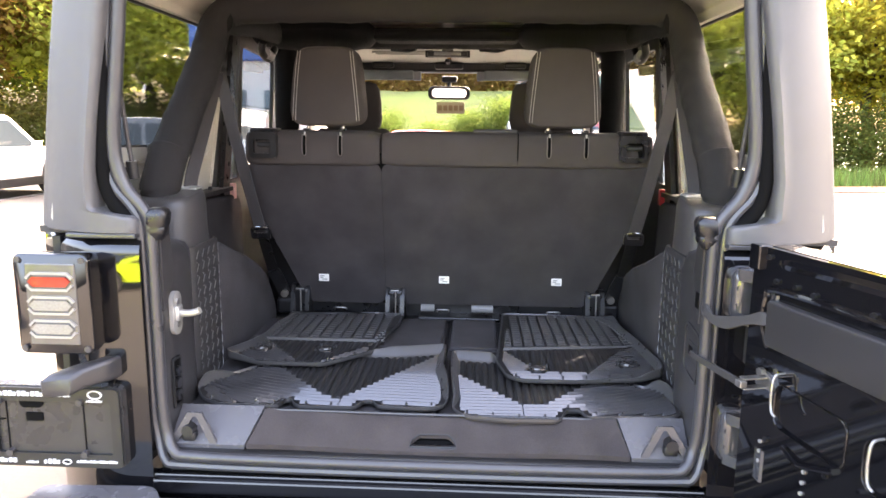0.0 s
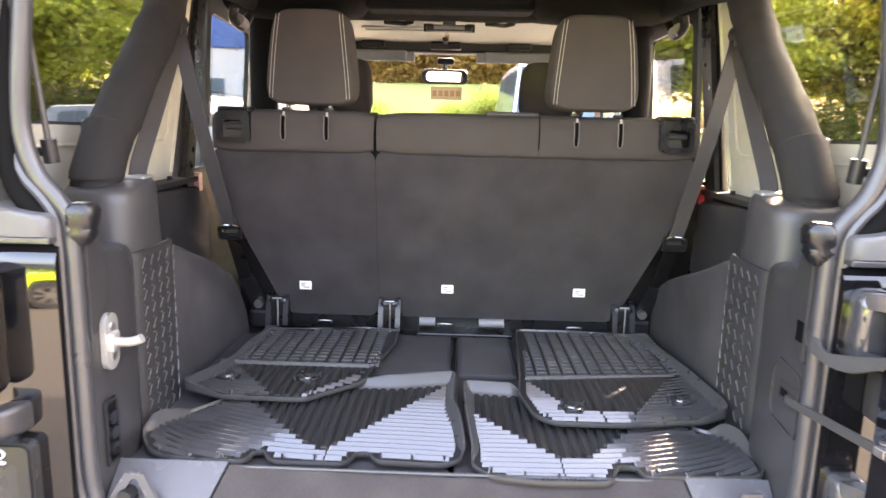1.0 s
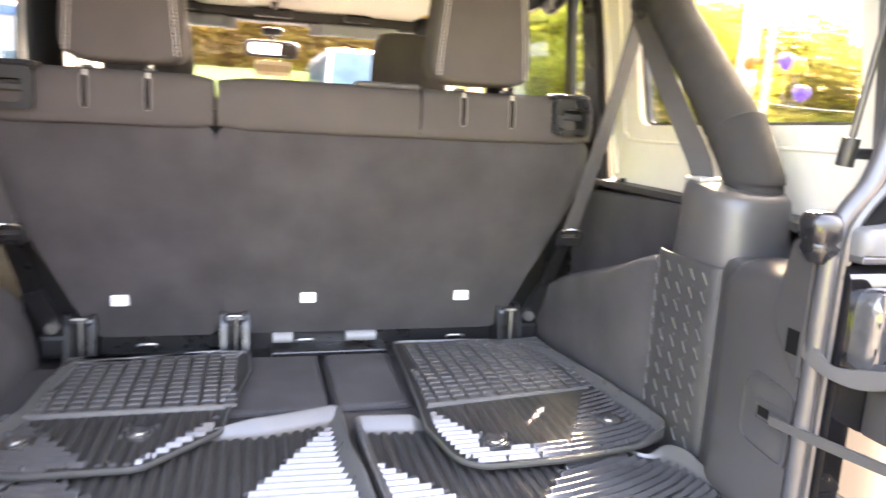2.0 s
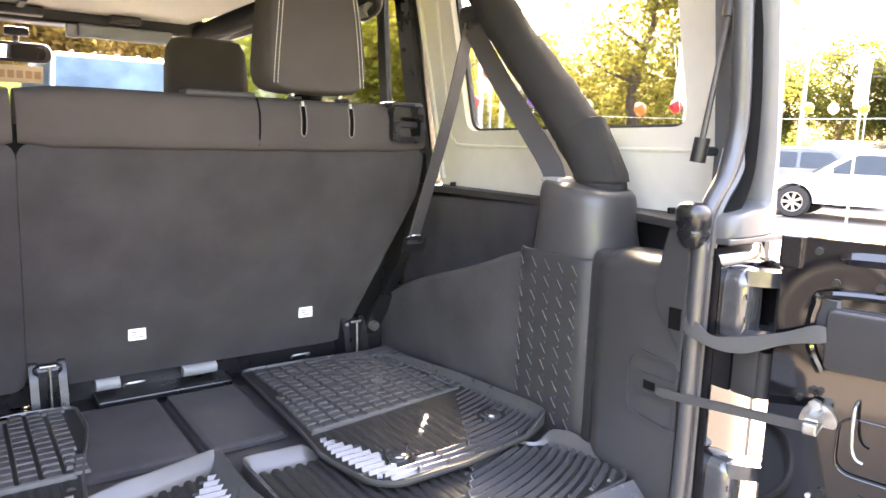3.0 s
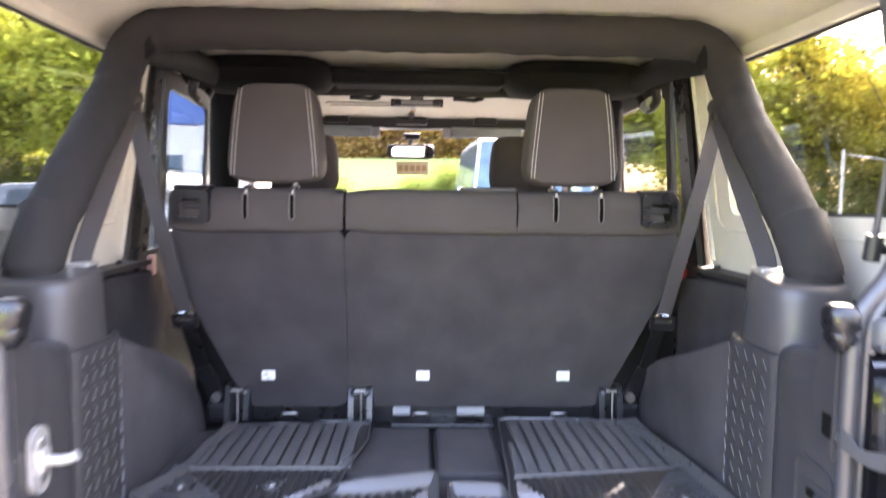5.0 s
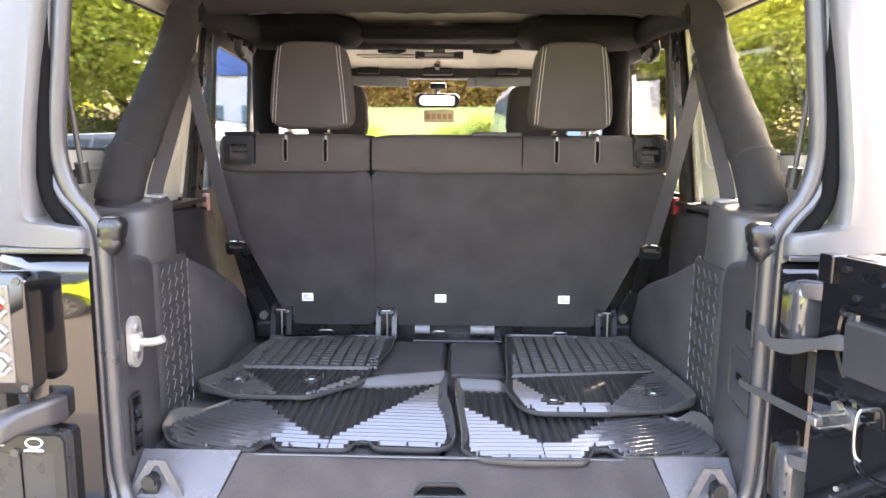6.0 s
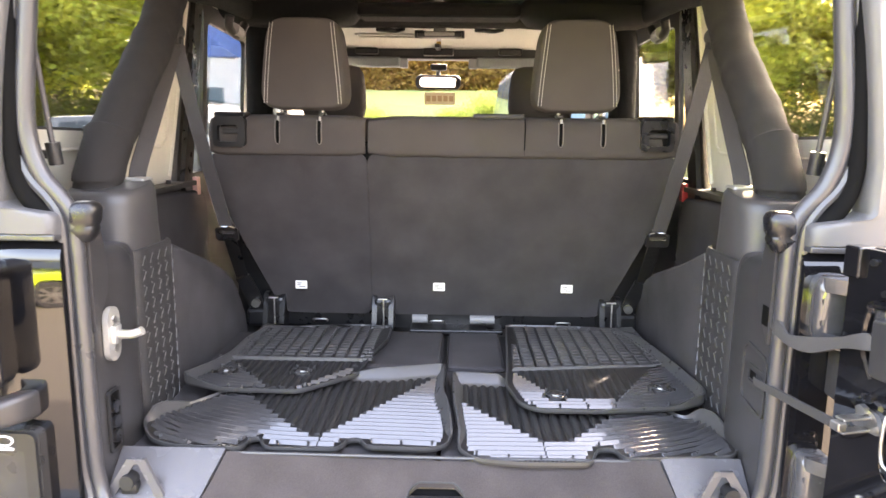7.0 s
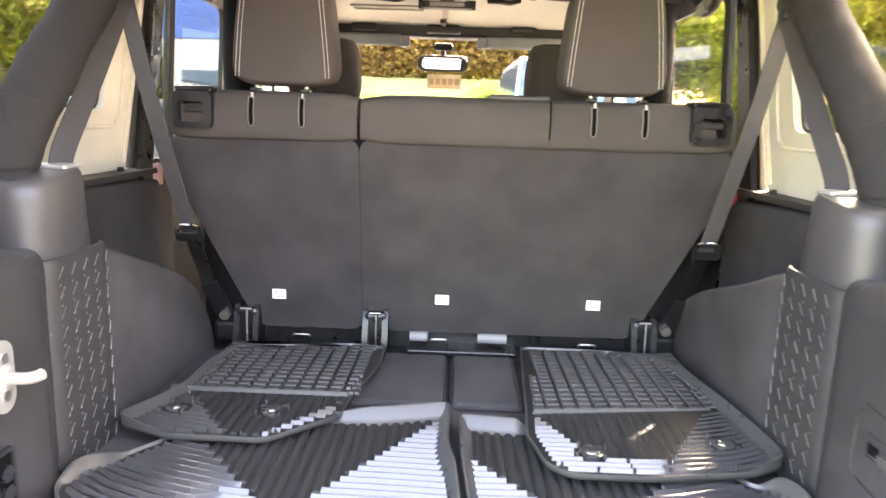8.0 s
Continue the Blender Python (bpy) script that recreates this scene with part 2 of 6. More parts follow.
def loft(bm, rings, caps=True, closed=True):
    rows = [[bm.verts.new(p) for p in r] for r in rings]
    m = len(rows[0])
    for a, b in zip(rows, rows[1:]):
        for j in range(0 if closed else 1, m):
            bm.faces.new((a[j - 1], a[j], b[j], b[j - 1]))
    if caps:
        bm.faces.new(rows[0])
        bm.faces.new(list(reversed(rows[-1])))
    return rows


def superellipse(cx, cy, a, b, e=4.0, n=28):
    out = []
    for i in range(n):
        t = 2 * math.pi * i / n
        c, s = math.cos(t), math.sin(t)
        out.append((cx + a * math.copysign(abs(c) ** (2 / e), c), cy + b * math.copysign(abs(s) ** (2 / e), s)))
    return out


def bm_():
    return bmesh.new()


def mir(p, s):
    return (p[0] * s, *p[1:])


def inside(poly, x, y):
    c = False
    for i in range(len(poly)):
        (x1, y1), (x2, y2) = poly[i - 1], poly[i]
        if (y1 > y) != (y2 > y) and x < (x2 - x1) * (y - y1) / (y2 - y1) + x1:
            c = not c
    return c


def spans(poly, c, axis):
    """Where the line axis = c runs inside a polygon."""
    o = 1 - axis
    hits = []
    for i in range(len(poly)):
        p, q = poly[i - 1], poly[i]
        if (p[axis] > c) != (q[axis] > c):
            hits.append(p[o] + (q[o] - p[o]) * (c - p[axis]) / (q[axis] - p[axis]))
    hits.sort()
    return list(zip(hits[::2], hits[1::2]))


def minus(a, cuts):
    out = [a]
    for c0, c1 in cuts:
        nxt = []
        for s0, s1 in out:
            if c1 <= s0 or c0 >= s1:
                nxt.append((s0, s1))
            else:
                if c0 > s0:
                    nxt.append((s0, c0))
                if c1 < s1:
                    nxt.append((c1, s1))
        out = nxt
    return out


def common(a, b):
    return [(max(p[0], q[0]), min(p[1], q[1])) for p in a for q in b if min(p[1], q[1]) > max(p[0], q[0])]


def shrink(poly, d):
    out = []
    k = len(poly)
    area = sum(poly[i - 1][0] * poly[i][1] - poly[i][0] * poly[i - 1][1] for i in range(k))
    sg = 1 if area > 0 else -1
    for i in range(k):
        a, b = Vector(poly[i - 1]), Vector(poly[(i + 1) % k])
        t = (b - a).normalized()
        out.append((poly[i][0] - sg * t.y * d, poly[i][1] + sg * t.x * d))
    return out


# ---- the vehicle: body tub ----
FLOOR_Z = 0.84
QT1, QTZ = 2.57, 1.306      # front end and top of the quarter trim
suv = thing("off_road_suv", "glossy black off-road SUV body with its tailgate opening seen open", "car")


def axis_x(y):
    """The cabin's middle line drifts slightly sideways towards the nose."""
    return -0.033 * max(0.0, y - 2.05)


def corner(x):
    """How far the rear face curves forwards towards the vehicle's corner."""
    return 0.07 * max(0.0, (abs(x) - 0.69) / 0.18) ** 2


# rear corner panels beside the tailgate opening, with a rolled shoulder
for s in (-1, 1):
    b = bm_()
    sec = [(1.40, 0.62), (1.40, 0.80), (1.40, 1.0), (1.40, 1.15), (1.4005, 1.258), (1.403, 1.272), (1.409, 1.284), (1.418, 1.292), (1.43, 1.296), (1.445, 1.296), (1.445, 0.62)]
    loft(b, [[(s * x, y + corner(x), z) for y, z in sec] for x in (0.632, 0.634, 0.65, 0.67, 0.69, 0.705, 0.72, 0.735, 0.75, 0.77, 0.79, 0.81, 0.83, 0.85, 0.865, 0.88, 0.892, 0.901, 0.9085)])
    part("rear_panel", b, PAINT, suv, "glossy black painted rear corner panel", True)
b = bm_()
box(b, -0.632, 0.632, 1.40, 1.43, 0.62, 0.743, 0.004)
part("lower_panel", b, PAINT, suv, "glossy black painted panel under the opening")
for s in (-1, 1):
    b = bm_()
    plate(b, rounded([(1.505, 0.62), (2.56, 0.62), (2.56, 1.295), (1.505, 1.295)], 0.01), [], lambda u, v, w: (s * w, u, v), 0.892, 0.908)
    part("side_panel", b, PAINT, suv)
    b = bm_()
    plate(b, [(1.45, 0.80), (2.50, 0.80), (2.50, 1.29), (1.45, 1.29)], [], lambda u, v, w: (s * w + axis_x(u), u, v), 0.838, 0.856)
    part("side_trim", b, PLASTIC, suv, "black carpeted side trim")
    qt = QT1 + (0.07 if s < 0 else 0.0)
    b = bm_()   # moulded trim block between the column and the seat
    rings = []
    for x, k in ((0.836, 0.0), (0.812, 0.0), (0.804, 0.02), (0.801, 0.05)):
        rings.append([(s * x + axis_x(u), 2.0 + (u - 2.0) * (1 - k), 1.1 + (v - 1.1) * (1 - k)) for u, v in rounded([(1.80, 0.85), (qt, 0.85), (qt, 1.22), (qt - 0.035, QTZ - 0.03), (1.80, QTZ)], 0.05)])
    loft(b, rings)
    part("quarter_trim", b, BACKCLOTH, suv, "dark carpet trim block beside the seat", True)
    b = bm_()   # belt rail on which the roof sits
    plate(b, [(1.46, 0.70), (1.80, 0.80), (2.52, 0.80), (2.52, 0.89), (1.46, 0.89)], [], lambda u, v, w: (s * v + axis_x(u), u, w), 1.297, 1.312)
    part("belt_rail", b, RUBBERM, suv)
    for y in (1.60, 1.64, 2.36):   # clips along the rail
        b = bm_()
        box(b, *sorted((s * 0.826 + axis_x(y), s * 0.841 + axis_x(y))), y, y + 0.012, 1.310, 1.324, 0.003)
        part("rail_clip", b, BLACKP, suv)
    # inner door frame post and doors
    b = bm_()
    wall = [(2.545, 0.55), (4.32, 0.55), (4.30, 1.30), (4.12, 1.95), (2.555, 1.95), (2.465, 1.31), (2.545, 1.29)]
    holes = [rounded([(2.575, 1.33), (2.710, 1.33), (2.710, 1.885), (2.628, 1.885)], 0.015), rounded([(2.752, 1.33), (3.235, 1.33), (3.235, 1.835), (2.752, 1.85)], 0.04),
             rounded([(3.42, 1.30), (4.16, 1.30), (4.02, 1.85), (3.42, 1.86)], 0.04)]

    def door_at(u, v, w):
        return (s * (w - max(0, v - 1.3) * 0.06) + axis_x(u), u, v)

    plate(b, wall, holes, door_at, 0.846, 0.866)
    part("door_frame", b, PLASTIC, suv, "black door frames with their windows")
    b = bm_()
    plate(b, rounded([(2.50, 0.85), (2.62, 0.85), (2.60, 1.26), (2.53, 1.31), (2.618, 1.91), (2.552, 1.91), (2.456, 1.31), (2.47, 1.28)], 0.004), [], door_at, 0.818, 0.834)
    part("door_seal", b, BLACKP, suv)
    for h in holes:
        b = bm_()
        plate(b, h, [], door_at, 0.854, 0.858)
        part("door_pane", b, TINT if h is not holes[2] else GLASS, suv)
    b = bm_()   # red seat-belt release by the door post
    box(b, *sorted((s * 0.80 + axis_x(2.55), s * 0.82 + axis_x(2.55))), 2.53, 2.56, 1.262, 1.322, 0.004)
    part("release_tab", b, REDTAB if s > 0 else material("faded_pink_tag", (0.55, 0.33, 0.33), 0.5), suv, "small red release tab" if s > 0 else "small faded pink tag")

# floor pan and inner carpet
b = bm_()
box(b, -0.835, 0.835, 1.515, 2.75, 0.79, FLOOR_Z - 0.012, 0.004)
part("floor_pan", b, PLASTIC, suv)
b = bm_()
box(b, -0.90, 0.83, 2.75, 4.3, 0.5, 0.55)
part("cabin_floor", b, CARPET, suv)
b = bm_()
box(b, -0.90, 0.78, 4.20, 4.30, 0.55, 1.30, 0.02)
part("firewall", b, PLASTIC, suv)
for x0, x1 in ((-0.64, 0.014), (0.022, 0.64)):
    b = bm_()
    box(b, x0, x1, 1.52, 2.36, FLOOR_Z - 0.012, FLOOR_Z + 0.006, 0.008)
    part("floor_carpet", b, CARPET, suv, "black carpet cargo floor panel")
b = bm_()   # folding panel towards the seat, split in two
for x0, x1 in ((-0.21, 0.010), (0.028, 0.185)):
    box(b, x0, x1, 2.02, 2.345, FLOOR_Z + 0.006, FLOOR_Z + 0.022, 0.012)
part("floor_cover", b, CARPET, suv, "raised carpet flap over the floor")

# sill: scuff plates, worn flap with its hand hole, seal lip
for s, u0, u1 in ((-1, 0.428, 0.400), (1, 0.472, 0.450)):
    b = bm_()
    plate(b, [(s * u0, 1.435), (s * 0.604, 1.435), (s * 0.604, 1.512), (s * u1, 1.512)], [], lambda u, v, w: (u, v, w + (v - 1.43) * 0.86), 0.788, 0.798)
    part("scuff_plate", b, SILLP, suv, "scuffed grey plastic sill plate", True)
b = bm_()
flap = [(-0.422, 1.432)] + [(-0.422 + 0.89 * i / 12, 1.432) for i in range(1, 12)] + [(0.468, 1.432), (0.462, 1.455), (0.445, 1.505)] + [(0.445 - 0.84 * i / 12, 1.505 - 0.004 * math.sin(i * 0.26)) for i in range(1, 12)] + [(-0.395, 1.505), (-0.412, 1.455)]
hand_hole = rounded([(-0.040, 1.440), (0.072, 1.440), (0.066, 1.456), (0.050, 1.468), (-0.018, 1.468), (-0.034, 1.456)], 0.006)


def on_flap(u, v, w):
    return (u, v, w + (v - 1.43) * 0.80 - 0.003 * math.cos(u * 9))


plate(b, flap, [hand_hole], on_flap, 0.791, 0.803)
part("sill_flap", b, FLAP, suv, "worn brownish carpet sill flap with a hand hole", True)
b = bm_()
sweep(b, [on_flap(u, v, 0.8015) for u, v in hand_hole], circle(0.0022, 6), closed=True)
part("hole_rim", b, PLASTIC, suv, "black rim of the hand hole", True)
b = bm_()
plate(b, [(-0.046, 1.436), (0.078, 1.436), (0.078, 1.474), (-0.046, 1.474)], [], on_flap, 0.776, 0.780)
part("handle_recess", b, DARK, suv, "dark hand hole in the sill")
b = bm_()
sweep(b, [on_flap(u, v, 0.793) for u, v in ((-0.036, 1.449), (0.016, 1.449), (0.068, 1.449))], circle(0.006, 8))
part("pull_handle", b, BLACKP, suv, "black plastic pull handle inside the hand hole", True)
b = bm_()
sweep(b, curve([(-0.39, 1.507, 0.862), (-0.3, 1.503, 0.864), (0, 1.500, 0.864), (0.3, 1.502, 0.864), (0.39, 1.505, 0.862)], 5), circle(0.0034, 8))
part("flap_piping", b, SEAL, suv, "thin metal edge strip", True)
for s in (-1, 1):
    b = bm_()
    sweep(b, [(s * 0.60, 1.44, 0.80), (s * 0.556, 1.445, 0.872), (s * 0.535, 1.445, 0.872), (s * 0.50, 1.44, 0.80)], [(-0.008, -0.004), (0.008, -0.004), (0.009, 0.002), (0.006, 0.005), (-0.006, 0.005), (-0.009, 0.002)], up=(0, 1, 0))
    part("corner_bracket", b, SILLP, suv, "scuffed grey tie-down bracket")
    b = bm_()
    cyl(b, (s * 0.56, 1.428, 0.835), (s * 0.56, 1.455, 0.835), 0.014)
    box(b, *sorted((s * 0.545, s * 0.578)), 1.438, 1.46, 0.805, 0.83, 0.006)
    part("tie_down", b, PLASTIC, suv, "black tie-down anchor", True)

# weather seal that runs round the opening and up the roof pillars
half = [(0.64, 1.93), (0.652, 1.80), (0.668, 1.66), (0.684, 1.53), (0.683, 1.46), (0.665, 1.405), (0.636, 1.368), (0.618, 1.335), (0.614, 1.28), (0.614, 1.1), (0.613, 0.90), (0.606, 0.83), (0.585, 0.793), (0.54, 0.782), (0.3, 0.778)]
path = [(x, 1.412 if z < 0.80 else 1.428, z) for x, z in half] + [(0, 1.412, 0.777)]
path += [(-x, y, z) for x, y, z in reversed(path[:-1])]
b = bm_()
line = curve(path, 4)
sweep(b, line, [(c * 1.0, v) for c, v in circle(0.0125, 14)], up=(0, -1, 0), scales=[1.0 + 0.22 * max(0.0, min(1.0, (p.z - 1.34) / 0.09)) for p in line])
part("weather_seal", b, SEAL, suv, "glossy grey-black rubber weather seal", True)
b = bm_()
sweep(b, curve([(x * 1.028 + (0.004 if x > 0 else -0.004 if x < 0 else 0), y - 0.003, z - (0.020 if z < 0.83 else 0)) for x, y, z in path], 4), circle(0.010, 8), up=(0, -1, 0))
part("seal_lip", b, SEAL, suv, "outer seal lip", True)
b = bm_()
box(b, -0.60, 0.60, 1.412, 1.440, 0.745, 0.793, 0.006)
box(b, -0.61, 0.61, 1.437, 1.520, 0.752, 0.772, 0.002)
part("sill_lip", b, PLASTIC, suv)
b = bm_()
box(b, -0.63, 0.63, 1.385, 1.40, 0.700, 0.736, 0.005)
part("sill_rail", b, PAINT, suv, "painted sill below the opening")
for s in (-1, 1):
    b = bm_()   # rubber corner cap under the roof pillar
    rings = []
    for z, a, c in ((1.290, 0.013, 0.013), (1.302, 0.021, 0.020), (1.312, 0.024, 0.022), (1.318, 0.022, 0.020), (1.326, 0.025, 0.023), (1.348, 0.026, 0.023), (1.357, 0.021, 0.019), (1.361, 0.013, 0.012)):
        rings.append([(x, y, z) for x, y in superellipse(s * (0.602 + 0.1 * (1.33 - z)), 1.436, a, c, 3.0, 24)])
    loft(b, rings)
    part("corner_cap", b, BLACKP, suv, "black rubber corner bumper", True)

# jamb trim blocks beside the opening
for s in (-1, 1):
    b = bm_()   # block with a rounded inner shoulder and an upright fin beside the seal
    for v in box(b, *sorted((s * 0.606, s * 0.75)), 1.40, 1.648, 0.76, 1.260, 0.048, seg=6):
        if v.is_valid:
            v.co.y, v.co.z = max(v.co.y, 1.441), max(v.co.z, 0.80)
    web = rounded([(0.6095, 1.575), (0.6135, 1.618), (0.630, 1.664), (0.72, 1.70), (0.74, 1.575)], 0.010)
    loft(b, [[(s * (x + e), y, z) for x, y in web] for z, e in ((0.82, 0.0), (1.222, 0.0), (1.236, 0.003), (1.246, 0.010), (1.250, 0.022))])
    part("jamb_trim", b, JAMB, suv, "smooth black plastic jamb trim", True)
    b = bm_()   # thin upright fin under the corner cap
    plate(b, rounded([(1.437, 1.12), (1.488, 1.185), (1.494, 1.22), (1.486, 1.27), (1.476, 1.314), (1.460, 1.322), (1.437, 1.318)], 0.006), [], lambda u, v, w: (s * w, u, v), 0.598, 0.607)
    part("jamb_fin", b, JAMB, suv, "upright plastic fin beside the seal")
    # wheel arch, carpeted
    b = bm_()
    arch = rounded([(1.80, 0.82), (2.53, 0.82), (2.505, 0.90), (2.455, 0.975), (2.39, 1.032), (2.30, 1.073), (2.20, 1.106), (2.10, 1.137), (2.0, 1.172), (1.94, 1.197), (1.87, 1.218), (1.80, 1.234)], 0.03)
    if s < 0:
        arch = [(u - 0.09 * max(0.0, min(1.0, (u - 2.1) / 0.35)), v) for u, v in arch]
    rings = []
    for x, k in ((0.835, 0.0), (0.665, 0.0), (0.650, 0.005), (0.640, 0.012), (0.634, 0.026)):
        cy, cz = 2.1, 0.82
        rings.append([(s * x, cy + (u - cy) * (1 - k * 1.6), cz + (v - cz) * (1 - k * 2)) for u, v in arch])
    loft(b, rings)
    part("wheel_arch", b, CARPET, suv, "black carpeted wheel arch", True)
    # padded column that covers the foot of the sport bar
    b = bm_()
    rings = []
    for z, a, c, cx, e in ((0.82, 0.095, 0.100, 0.735, 3.4), (1.205, 0.096, 0.100, 0.733, 3.4), (1.222, 0.094, 0.102, 0.729, 3.2), (1.240, 0.088, 0.100, 0.722, 3.0), (1.27, 0.085, 0.096, 0.719, 2.8), (1.335, 0.082, 0.092, 0.717, 2.8), (1.352, 0.079, 0.089, 0.717, 2.8), (1.361, 0.073, 0.083, 0.717, 2.8), (1.364, 0.060, 0.070, 0.717, 2.8)):
        rings.append([(s * x, y, z + (0.012 * (y - 1.76) / 0.09 if z > 1.33 else 0.0)) for x, y in superellipse(cx, 1.762, a, c, e, 44)])
    loft(b, rings)
    part("bar_column", b, SATIN, suv, "satin black plastic column cover", True)
    # rubber tread panel round the column, with raised bars
    b = bm_()
    face = []
    for i in range(25):
        q = i / 24
        y = 1.640 + 0.228 * q
        face.append((0.627 + 0.040 * max(0.0, (1.695 - y) / 0.055) ** 2 + 0.012 * max(0.0, (y - 1.838) / 0.03) ** 2, y))
    rows = [[(s * (x + d), y, z) for x, y in face] for z, d in ((0.835, 0.0), (1.222, 0.0), (1.228, 0.004))]
    inner = [[(s * (x + 0.010), y, z) for x, y in reversed(face)] for z in (0.835, 1.222, 1.228)]
    loft(b, [p + q for p, q in zip(rows, inner)])
    part("tread_panel", b, RUBBERM, suv, "black rubber diamond-tread panel", True)
    b = bm_()
    for zi in range(11):
        for yi in range(6):
            y, z = 1.664 + yi * 0.0375, 0.858 + zi * 0.0345
            if z > 1.212:
                continue
            k = min(range(1, 24), key=lambda i: abs(face[i][1] - y))
            x = face[k][0] - 0.0006
            turn = math.atan2(face[k + 1][0] - face[k - 1][0], face[k + 1][1] - face[k - 1][1])
            m = Matrix.Translation((s * x, y, z)) @ Matrix.Rotation(-s * turn, 4, "Z") @ Matrix.Rotation(radians(-38), 4, "X")
            box(b, -0.0011, 0.0011, -0.0011, 0.0011, -0.0115, 0.0115, 0.0, m)
            m = Matrix.Translation((s * x, y - 0.004, z - 0.020))
            box(b, -0.0009, 0.0009, -0.0012, 0.0012, -0.0014, 0.0014, 0.0, m)
    tagged(part("tread_relief", b, TREADBAR, suv, "small raised diagonal bars"), kind="stuff")

# striker, power socket (one side), strap pocket and slot (other side)
b = bm_()
cyl(b, (-0.604, 1.492, 1.077), (-0.594, 1.492, 1.077), 0.022, 16)
cyl(b, (-0.604, 1.492, 1.132), (-0.594, 1.492, 1.132), 0.022, 16)
plate(b, rrect(1.492, 1.1045, 0.046, 0.104, 0.0225), [], lambda u, v, w: (w, u, v), -0.604, -0.5935)
box(b, -0.597, -0.585, 1.478, 1.506, 1.087, 1.122, 0.004)
striker = part("striker", b, PALE, suv, "pale metal latch striker", True)
b = bm_()
sweep(b, curve([(-0.592, 1.492, 1.104), (-0.565, 1.492, 1.104), (-0.548, 1.492, 1.108), (-0.540, 1.492, 1.112)], 4), circle(0.0085, 10), up=(0, 0, 1))
part("striker_pin", b, PALE, striker, smooth=True)
for z in (1.077, 1.132):
    b = bm_()
    cyl(b, (-0.595, 1.492, z), (-0.590, 1.492, z), 0.008, 6)
    part("bolt", b, ZINC, striker)
b = bm_()
plate(b, rrect(1.487, 0.935, 0.045, 0.125, 0.008), [rrect(1.487, 0.935, 0.033, 0.112, 0.005)], lambda u, v, w: (w, u, v), -0.604, -0.599)
sock = part("socket_frame", b, PLASTIC, suv, "black power socket panel")
b = bm_()
box(b, -0.604, -0.6025, 1.471, 1.503, 0.88, 0.99)
part("socket_back", b, DARK, sock)
b = bm_()
for z in (0.962, 0.932, 0.902):
    cyl(b, (-0.603, 1.487, z), (-0.596, 1.487, z), 0.0125, 14)
part("socket_cap", b, BLACKP, sock, smooth=True)
b = bm_()
pk = rounded([(1.440, 0.975), (1.53, 0.985), (1.545, 1.0), (1.545, 1.085), (1.53, 1.105), (1.440, 1.095)], 0.02, 5)
plate(b, pk, [shrink(pk, 0.006)], lambda u, v, w: (w, u, v), 0.6025, 0.608)
pocket = part("strap_pocket", b, JAMB, suv, "raised pocket rim for the check strap")
b = bm_()
plate(b, rrect(1.480, 1.045, 0.080, 0.040, 0.008), [rrect(1.480, 1.045, 0.062, 0.024, 0.005)], lambda u, v, w: (w, u, v), 0.6035, 0.608)
part("slot_frame", b, JAMB, pocket)
b = bm_()
box(b, 0.6045, 0.607, 1.485, 1.508, 1.038, 1.052)
part("slot", b, DARK, pocket)
b = bm_()
box(b, 0.5965, 0.600, 1.441, 1.463, 1.155, 1.19)
part("slot", b, DARK, pocket)


# ---- hardtop ----
top = thing("hardtop", "removable hard roof, grey textured outside and cream inside", "car roof")


def side_x(z):
    return 0.878 - (z - 1.32) * 0.095


# inner and outer edge of the rear pillar by height; the inner one flares into a ledge at the foot
PILLAR_IN = ((1.306, 0.634), (1.336, 0.634), (1.343, 0.640), (1.349, 0.672), (1.354, 0.712), (1.362, 0.722), (1.44, 0.722), (1.56, 0.706), (1.77, 0.672), (1.95, 0.640))
PILLAR_OUT = ((1.306, 0.890), (1.314, 0.894), (1.33, 0.894), (1.48, 0.868), (1.65, 0.838), (1.80, 0.806), (1.95, 0.772))
PILLAR_Z = (1.306, 1.309, 1.318, 1.336, 1.343, 1.346, 1.349, 1.354, 1.362, 1.38, 1.41, 1.44, 1.48, 1.52, 1.56, 1.61, 1.65, 1.71, 1.77, 1.80, 1.87, 1.95)


def along(table, z):
    """Straight-line value between the entries of a table."""
    for (z0, v0), (z1, v1) in zip(table, table[1:]):
        if z <= z1:
            return v0 + (v1 - v0) * (z - z0) / (z1 - z0)
    return table[-1][1]


